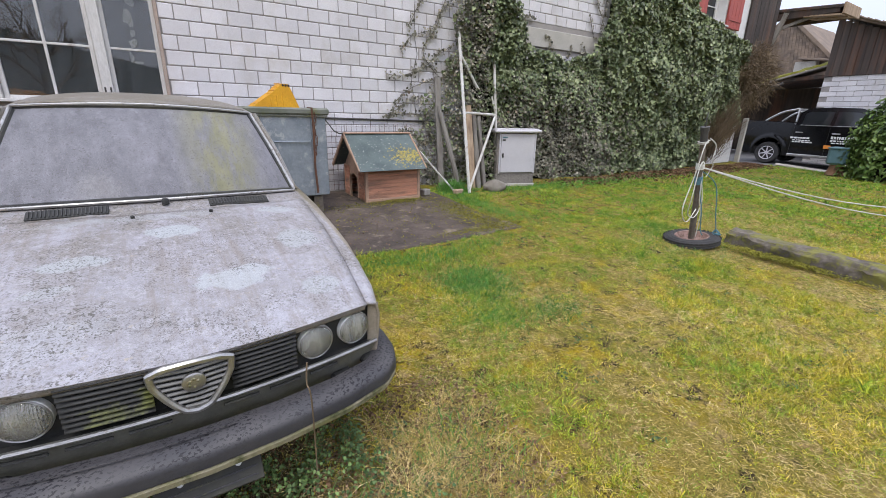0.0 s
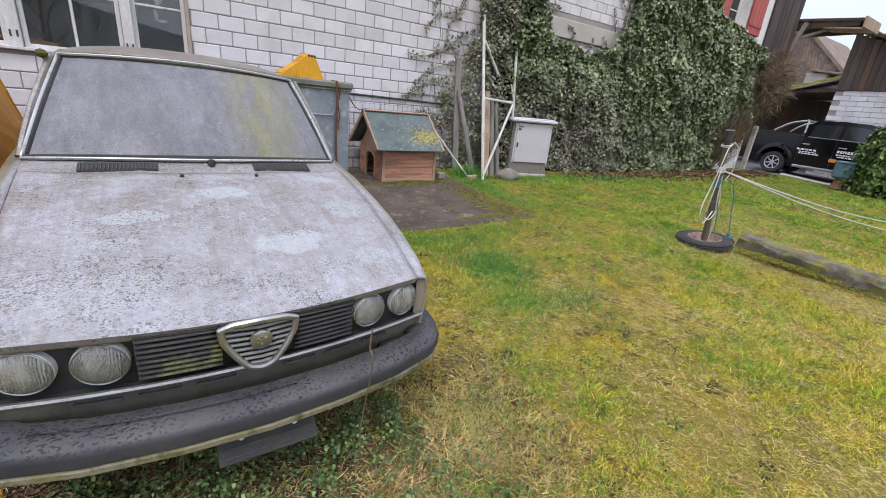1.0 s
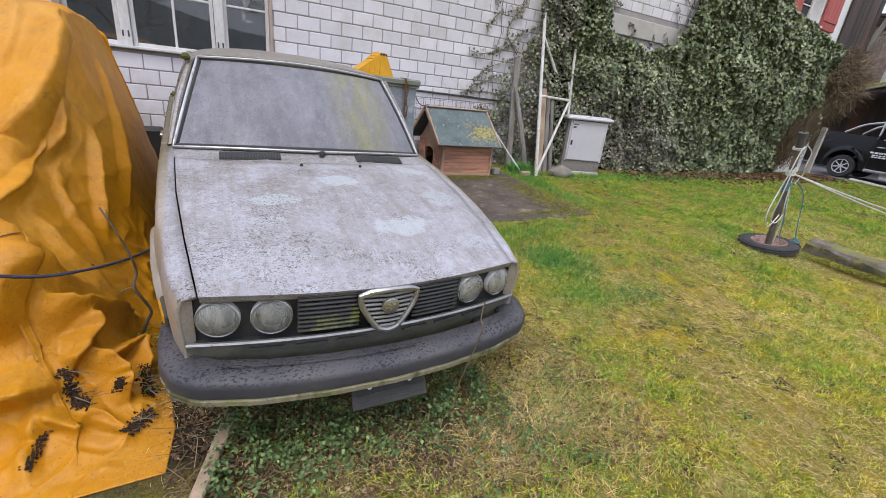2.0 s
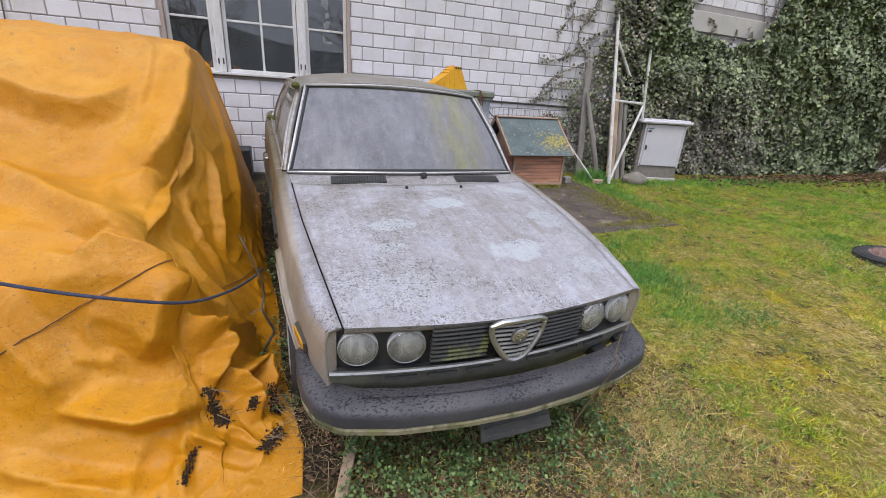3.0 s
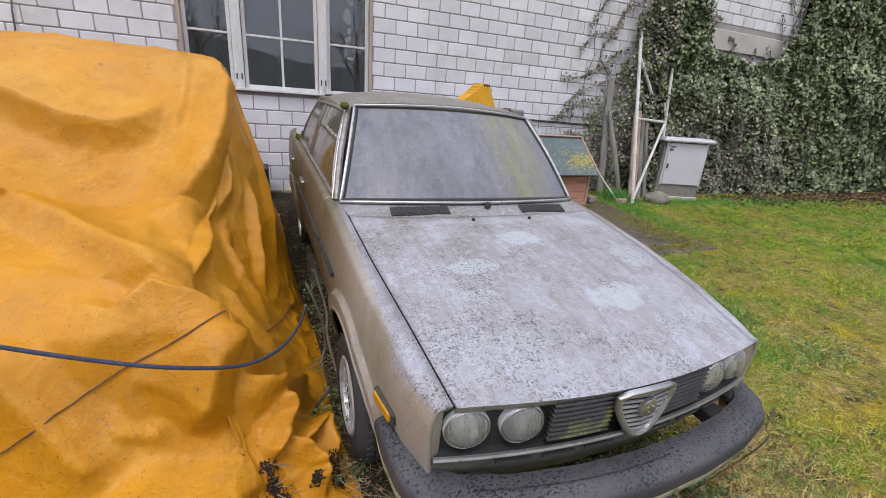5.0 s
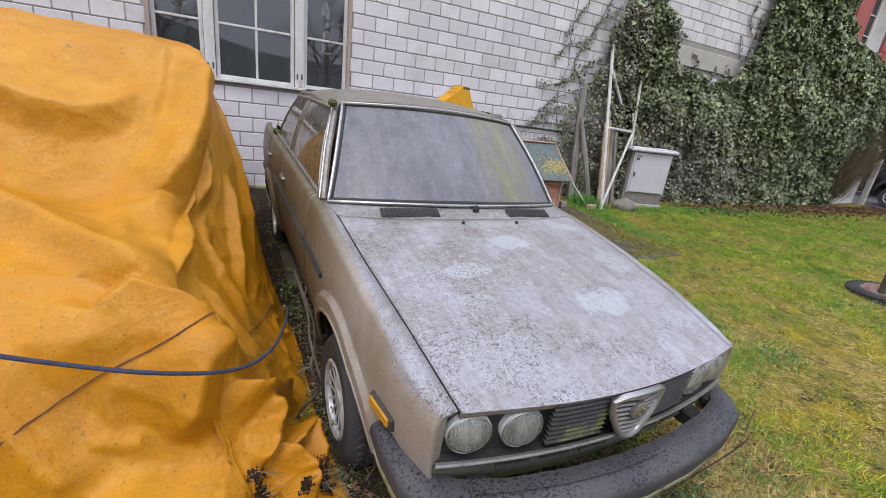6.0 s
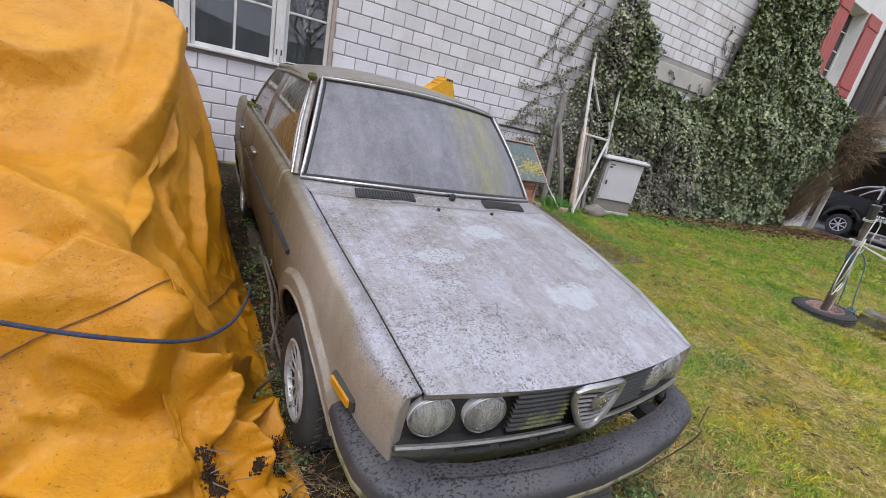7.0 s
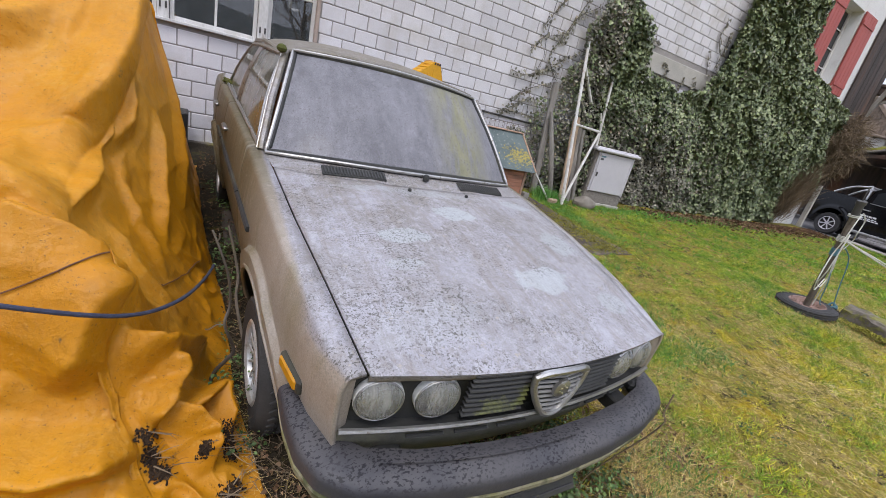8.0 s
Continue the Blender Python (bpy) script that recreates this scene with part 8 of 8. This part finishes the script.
def weeds():
    g = np.random.default_rng(31)
    # leafy weeds under the bumper and along the car
    P, N, S = [], [], []
    r = random.Random(12)
    spots = [(r.uniform(-1.35, -0.05), r.uniform(-5.60, -5.02)) for _ in range(205)] + [(r.uniform(-1.66, -1.50), r.uniform(-4.9, -1.5)) for _ in range(48)] + [(r.uniform(-0.5, 0.2), r.uniform(-5.9, -5.3)) for _ in range(18)] + [(r.gauss(3.7, 0.3), r.gauss(-0.75, 0.1)) for _ in range(14)] + [(r.uniform(0.6, 4.4), r.uniform(-6.6, -4.0)) for _ in range(26)]
    for x, y in spots:
        h = r.uniform(0.03, 0.16) if x < 0.3 else 0.03
        for _ in range(26):
            a, q = r.uniform(0, 6.28), r.uniform(0.01, 0.06)
            P.append((x + q * math.cos(a), y + q * math.sin(a), gz(x, y) + h * r.uniform(0.15, 1.1)))
            N.append((0.7 * math.cos(a) + r.gauss(0, 0.3), 0.7 * math.sin(a) + r.gauss(0, 0.3), 1.0))
            S.append(r.uniform(0.007, 0.022))
    ob = new("weed_leaves", leaf_mesh("weed_leaves", np.array(P), np.array(N), np.array(S), M_WEED, g, 0.15, 0.8))
    tagged(ob, "low leafy green weeds under the car bumper", "weeds", kind="stuff")
    # dead leaves
    n = 6500
    xa, ya = g.uniform(-1.52, 0.7, 4200), g.uniform(-5.95, -4.9, 4200)
    xb, yb = g.uniform(-1.75, -1.45, 900), g.uniform(-4.9, -0.6, 900)
    xc, yc = g.uniform(6.0, 15.4, 9000), -0.50 - np.abs(g.normal(0, 0.36, 9000))
    xd, yd = g.uniform(0.2, 3.0, 220), g.uniform(-2.9, -0.3, 220)
    kc = g.random(9000) < np.clip((xc - 5) / 8, 0.1, 1)
    x, y = np.concatenate([xa, xb, xc[kc], xd]), np.concatenate([ya, yb, yc[kc], yd])
    m = len(x)
    z = ground_z(x, y) + g.uniform(0.004, 0.035, m) + np.where((x > 0.2) & (x < 3) & (y > -3), 0.018, 0)
    nr = np.stack([g.normal(0, 0.5, m), g.normal(0, 0.5, m), np.ones(m)], 1)
    ob = new("dead_leaves", leaf_mesh("dead_leaves", np.stack([x, y, z], 1), nr, g.uniform(0.009, 0.026, m) * np.where(x > 5, 3.0, 1), M_LITTER, g, 0.0, 0.7, 0.35))
    tagged(ob, "brown dead leaves littering the ground", "leaf litter", kind="stuff")
    # dry stalks
    n = 2600
    x = np.concatenate([g.uniform(-1.47, 0.6, n), g.uniform(-1.58, -1.42, 500)])
    y = np.concatenate([g.uniform(-5.9, -4.95, n), g.uniform(-5, -3, 500)])
    m = len(x)
    a = g.uniform(0, 6.28, m)
    dd = np.stack([np.cos(a), np.sin(a), g.uniform(-0.1, 0.6, m)], 1)
    ob = new("dry_stalks", strands("dry_stalks", np.stack([x, y, ground_z(x, y) + 0.01], 1), dd, g.uniform(0.05, 0.2, m), g.uniform(0.0009, 0.0022, m), M_TWIG, g, 0.4))
    tagged(ob, "dry stalks and twigs around the car nose", "stalks", kind="stuff")
    # long bleached grass round the bumper's corner
    n = 5200
    cx, cy = g.normal(0.16, 0.22, 90), g.normal(-5.55, 0.20, 90)
    q = g.integers(0, 90, n)
    x, y = cx[q] + g.normal(0, 0.03, n), cy[q] + g.normal(0, 0.03, n)
    keep = (x > 0.0) | (y < -5.5)
    x, y = x[keep], y[keep]
    m = len(x)
    dd = np.stack([g.normal(0.1, 0.6, m), g.normal(-0.1, 0.6, m), np.abs(g.normal(0.6, 0.4, m))], 1)
    dd /= np.linalg.norm(dd, axis=1, keepdims=True)
    ob = new("long_dry_grass", strands("long_dry_grass", np.stack([x, y, ground_z(x, y)], 1), dd, g.uniform(0.05, 0.15, m), g.uniform(0.0008, 0.0016, m), M_STRAW, g, 0.7))
    tagged(ob, "long bleached grass tufts beside the bumper", "grass", kind="stuff")
    # moss cushions
    P, N, S = [], [], []
    for cx, cy, sx, sy, k, lift in ((4.64, -5.22, 0.05, 0.22, 3800, 0.05), (4.62, -5.7, 0.03, 0.25, 500, 0.03), (2.85, -2.2, 0.18, 0.5, 3200, 0.018), (2.3, -1.15, 0.25, 0.08, 900, 0.02), (1.9, -1.9, 0.7, 0.5, 900, 0.02), (2.55, -2.85, 0.35, 0.06, 700, 0.018), (1.9, -1.25, 0.5, 0.10, 700, 0.02)):
        for _ in range(k):
            x, y = r.gauss(cx, sx), r.gauss(cy, sy)
            P.append((x, y, gz(x, y) + lift + r.random() * 0.012))
            N.append((r.gauss(0, 0.5), r.gauss(0, 0.5), 1))
            S.append(r.uniform(0.008, 0.02))
    ob = new("moss_cushions", leaf_mesh("moss_cushions", np.array(P), np.array(N), np.array(S), M_MOSS, g, 0.0, 1.0))
    tagged(ob, "yellow-green moss cushions on stone and slab", "moss", kind="stuff")


weeds()


def twig_bush():
    g = np.random.default_rng(41)
    n = 5200
    c = np.array([14.45, -0.47, 2.62])
    u = rnd_dirs(n, g) * (g.random((n, 1)) ** 0.45) * np.array([0.75, 0.62, 0.92])
    p = c + u
    d = 0.6 * u + g.normal(0, 0.75, (n, 3)) + np.array([0.1, -0.1, -0.2])
    d /= np.linalg.norm(d, axis=1, keepdims=True)
    ob = new("twig_bush", strands("twig_bush", p, d, g.uniform(0.12, 0.42, n), g.uniform(0.003, 0.008, n), M_TWIG, g, 0.6))
    tagged(ob, "tangled leafless brown climber at the house corner", "bush", kind="stuff")
    n = 2600
    t = g.random(n)
    p = np.stack([12.7 + 1.2 * t + g.normal(0, 0.12, n), -0.42 + g.normal(0, 0.12, n), g.uniform(0.0, 1.0, n) + 0.9 * t], 1)
    d = np.stack([g.normal(0, 0.5, n), g.normal(-0.1, 0.4, n), np.ones(n)], 1)
    d /= np.linalg.norm(d, axis=1, keepdims=True)
    ob = new("dry_stems", strands("dry_stems", p, d, g.uniform(0.3, 0.9, n), g.uniform(0.003, 0.007, n), M_TWIG, g, 0.3))
    tagged(ob, "bare brown stems below the climber", "bush", kind="stuff")


twig_bush()


def laurel():
    g = np.random.default_rng(51)
    root = thing("laurel_bush", pose(15.2, -4.75, gz(15.2, -4.75)), "broad evergreen laurel bush at the lawn edge", "bush")
    n = 11000
    u = rnd_dirs(n, g)
    u[:, 2] = np.abs(u[:, 2])
    u = np.sign(u) * np.abs(u) ** 0.65
    rad = np.array([1.25, 1.75, 2.15]) * (0.82 + 0.18 * g.random((n, 1)) + 0.08 * np.sin(u[:, :1] * 9 + u[:, 1:2] * 7))
    ob = new("leaves", leaf_mesh("leaves", u * rad, u + g.normal(0, 0.35, (n, 3)) + np.array([0, 0, 0.3]), g.uniform(0.09, 0.17, n), M_HEDGE, g, 0.3, 0.55))
    ob.parent = root
    ob["kind"] = "stuff"
    # dome inside the leaves, coloured near black for the bush's inner shade
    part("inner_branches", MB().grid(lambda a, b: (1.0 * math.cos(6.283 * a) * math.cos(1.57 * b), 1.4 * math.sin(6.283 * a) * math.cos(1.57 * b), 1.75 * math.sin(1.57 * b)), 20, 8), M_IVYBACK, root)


laurel()

# rope and debris over the tarpaulin
def corner_debris():
    g = np.random.default_rng(61)
    r = random.Random(8)
    X, Y, Z = [], [], []
    # soil and rotted leaves; the last way paints a gap's darkness as flecks
    for way, spread_, count in ((((-1.886, -4.85, 0.0), (-1.868, -4.885, -0.05), (-1.845, -4.925, -0.105), (-1.812, -4.927, -0.126)), 0.012, 420), (((-1.698, -4.889, -0.07), (-1.715, -4.902, -0.10)), 0.009, 180),
                                (((-1.636, -4.775, -0.10), (-1.62, -4.813, -0.145), (-1.613, -4.85, -0.20)), 0.014, 400), (((-1.60, -4.96, -0.22), (-1.644, -5.01, -0.22), (-1.668, -5.05, -0.22)), 0.014, 380), (((-1.93, -5.02, -0.16), (-1.945, -5.09, -0.19), (-1.953, -5.15, -0.2)), 0.008, 200)):
        mb = MB()
        for _ in range(count):
            t = r.random() * (len(way) - 1)
            q = Vector(way[int(t)]).lerp(Vector(way[int(t) + 1]), t - int(t))
            e = r.uniform(0.0018, 0.0052)
            at, nrm = cloth_at(q + Vector((r.gauss(0, spread_), r.gauss(0, spread_), r.gauss(0, spread_))), 0.0035 + r.uniform(0, 0.006))
            tip = (nrm + Vector((r.gauss(0, 0.3), r.gauss(0, 0.3), r.gauss(0, 0.3)))).to_track_quat("Z", "Y").to_matrix().to_4x4()
            x, y, z = at
            mb.box((0, 0, 0), (e * 2.6, e * 1.5, e * 0.3), e * 0.08, pose(x, y, z) @ tip @ pose(0, 0, 0, 0, 0, r.uniform(0, 180)))
            X.append(x), Y.append(y), Z.append(z)
        ob = part("soil_clump", mb, M_SOIL)
        tagged(ob, "dark rotted leaves, soil and painted gap shade in a tarpaulin fold", "soil", kind="stuff")
    k = g.integers(0, 1380, 70)
    a = g.normal(0.2, 0.9, 70)
    d = np.stack([np.cos(a), np.sin(a) * 0.6, g.uniform(-0.3, 0.35, 70)], 1)
    ob = new("twig_litter", strands("twig_litter", np.stack([np.array(X)[k], np.array(Y)[k], np.array(Z)[k] + 0.008], 1), d, g.uniform(0.05, 0.17, 70), g.uniform(0.0012, 0.0024, 70), M_TWIG, g, 0.4))
    tagged(ob, "dry twigs caught on the tarpaulin corner", "twigs", kind="stuff")


corner_debris()
rope_pts = [(-3.32, -4.702, 0.882), (-2.792, -4.804, 0.691), (-2.59, -4.835, 0.628), (-2.373, -4.868, 0.563), (-2.123, -4.92, 0.517), (-1.923, -4.816, 0.422), (-1.8, -4.606, 0.35), (-1.718, -4.234, 0.244), (-1.668, -3.898, 0.163)]
tagged(part("navy_rope", MB().tube(catmull(rope_pts), 0.0068, 8), M_ROPEN), "navy rope slung across the yellow tarpaulin", "rope")


def dead_branch():
    stem = catmull([(-1.69, -4.42, gz(-1.69, -4.42) - 0.01), (-1.665, -4.469, -0.082), (-1.628, -4.53, 0.02), (-1.605, -4.55, 0.085), (-1.646, -4.60, 0.235), (-1.632, -4.585, 0.31), (-1.640, -4.625, 0.42), (-1.66, -4.66, 0.52), (-1.704, -4.676, 0.653)])
    n = len(stem)
    mb = MB().tube(stem, [lerp(0.0105, 0.0035, (k / (n - 1)) ** 0.7) for k in range(n)], 6)
    mb.tube(catmull([(-1.645, -4.60, 0.235), (-1.672, -4.60, 0.238), (-1.70, -4.605, 0.222), (-1.712, -4.61, 0.228)]), 0.0025, 5)
    mb.tube(catmull([(-1.69, -4.675, 0.61), (-1.682, -4.68, 0.63), (-1.684, -4.68, 0.645)]), 0.002, 5)
    tagged(part("dead_branch", mb, M_BARK), "bare dead branch standing up beside the tarpaulin", "branch")


dead_branch()
tagged(part("dead_branch", MB().tube(catmull([(-1.52, -4.2, gz(-1.5, -4.2) + 0.02), (-1.56, -4.0, 0.0), (-1.54, -3.75, 0.05), (-1.58, -3.4, 0.2)]), 0.008, 6), M_BARK), "thin dead branch beside the car", "branch")
tagged(part("dry_stem", MB().tube(catmull([(-0.310, -5.424, gz(0, -5.5)), (-0.300, -5.404, -0.109), (-0.340, -5.584, 0.327), (-0.351, -5.585, 0.404), (-0.345, -5.585, 0.481)]), 0.0030, 5), M_TWIG), "dry brown stem in front of the bumper", "stem")
tagged(part("wood_strip", MB().box((0, 0, 0.02), (0.05, 0.62, 0.02), 0.004), M_PALEWOOD), "weathered pale wooden strip lying in the weeds", "wood strip")
bpy.data.objects["wood_strip"].matrix_basis = pose(-1.40, -5.45, gz(-1.4, -5.45) + 0.01, 3, 2, -18)

tagged(part("vine_stem", MB().tube(catmull([(-4.28, -0.015, 1.6), (-4.255, -0.02, 1.8), (-4.245, -0.02, 1.97), (-4.23, -0.02, 2.13), (-4.27, -0.02, 2.4)]), 0.008, 5), M_BARK), "dry climbing stem on the brick wall", "vine")

# ---- bricks, last ----
def bricks():
    full = MB().box((0, 0, 0), (BL - 0.013, 0.016, BH - 0.013), 0.005).mesh("brick", 0)
    full.materials.append(M_BRICK)
    r = random.Random(1)
    made, rest = 0, MB()
    for row in range(-20, 14):
        zc = ROW0 - row * BH
        if zc < 0.08 or zc > 6.1:
            continue
        off = 0.0 if row % 2 == 0 else -0.5
        for k in range(-23, 38):
            x0, x1 = (k + off) * BL + 0.005, (k + 1 + off) * BL - 0.005
            z0, z1 = zc - BH / 2 + 0.005, zc + BH / 2 - 0.005
            spans = [(x0, x1)]
            for a, b, c, d in (WIN, LINTEL):
                if z1 > c + 0.02 and z0 < d - 0.02:
                    spans = [s for lo_, hi_ in spans for s in ((lo_, min(hi_, a)), (max(lo_, b), hi_)) if s[1] - s[0] > 0.03]
            for lo_, hi_ in spans:
                if lo_ < -6.9 or hi_ > 11.3:
                    continue
                xc, w = (lo_ + hi_) / 2, hi_ - lo_
                dy = r.uniform(-0.0015, 0.0015)
                if made < 300 and w > BL - 0.02 and -0.5 < xc < 4.2 and zc < 4.1 and zc > 1.0:
                    ob = new("brick", full)
                    ob.location = (xc, 0.006 + dy, zc)
                    ob.parent = wall
                    made += 1
                else:
                    rest.box((xc, 0.006 + dy, zc), (w - 0.003, 0.016, BH - 0.013), 0.005)
    ob = part("brickwork", rest, M_BRICKS, wall, smooth=0)
    ob["kind"] = "stuff"


bricks()
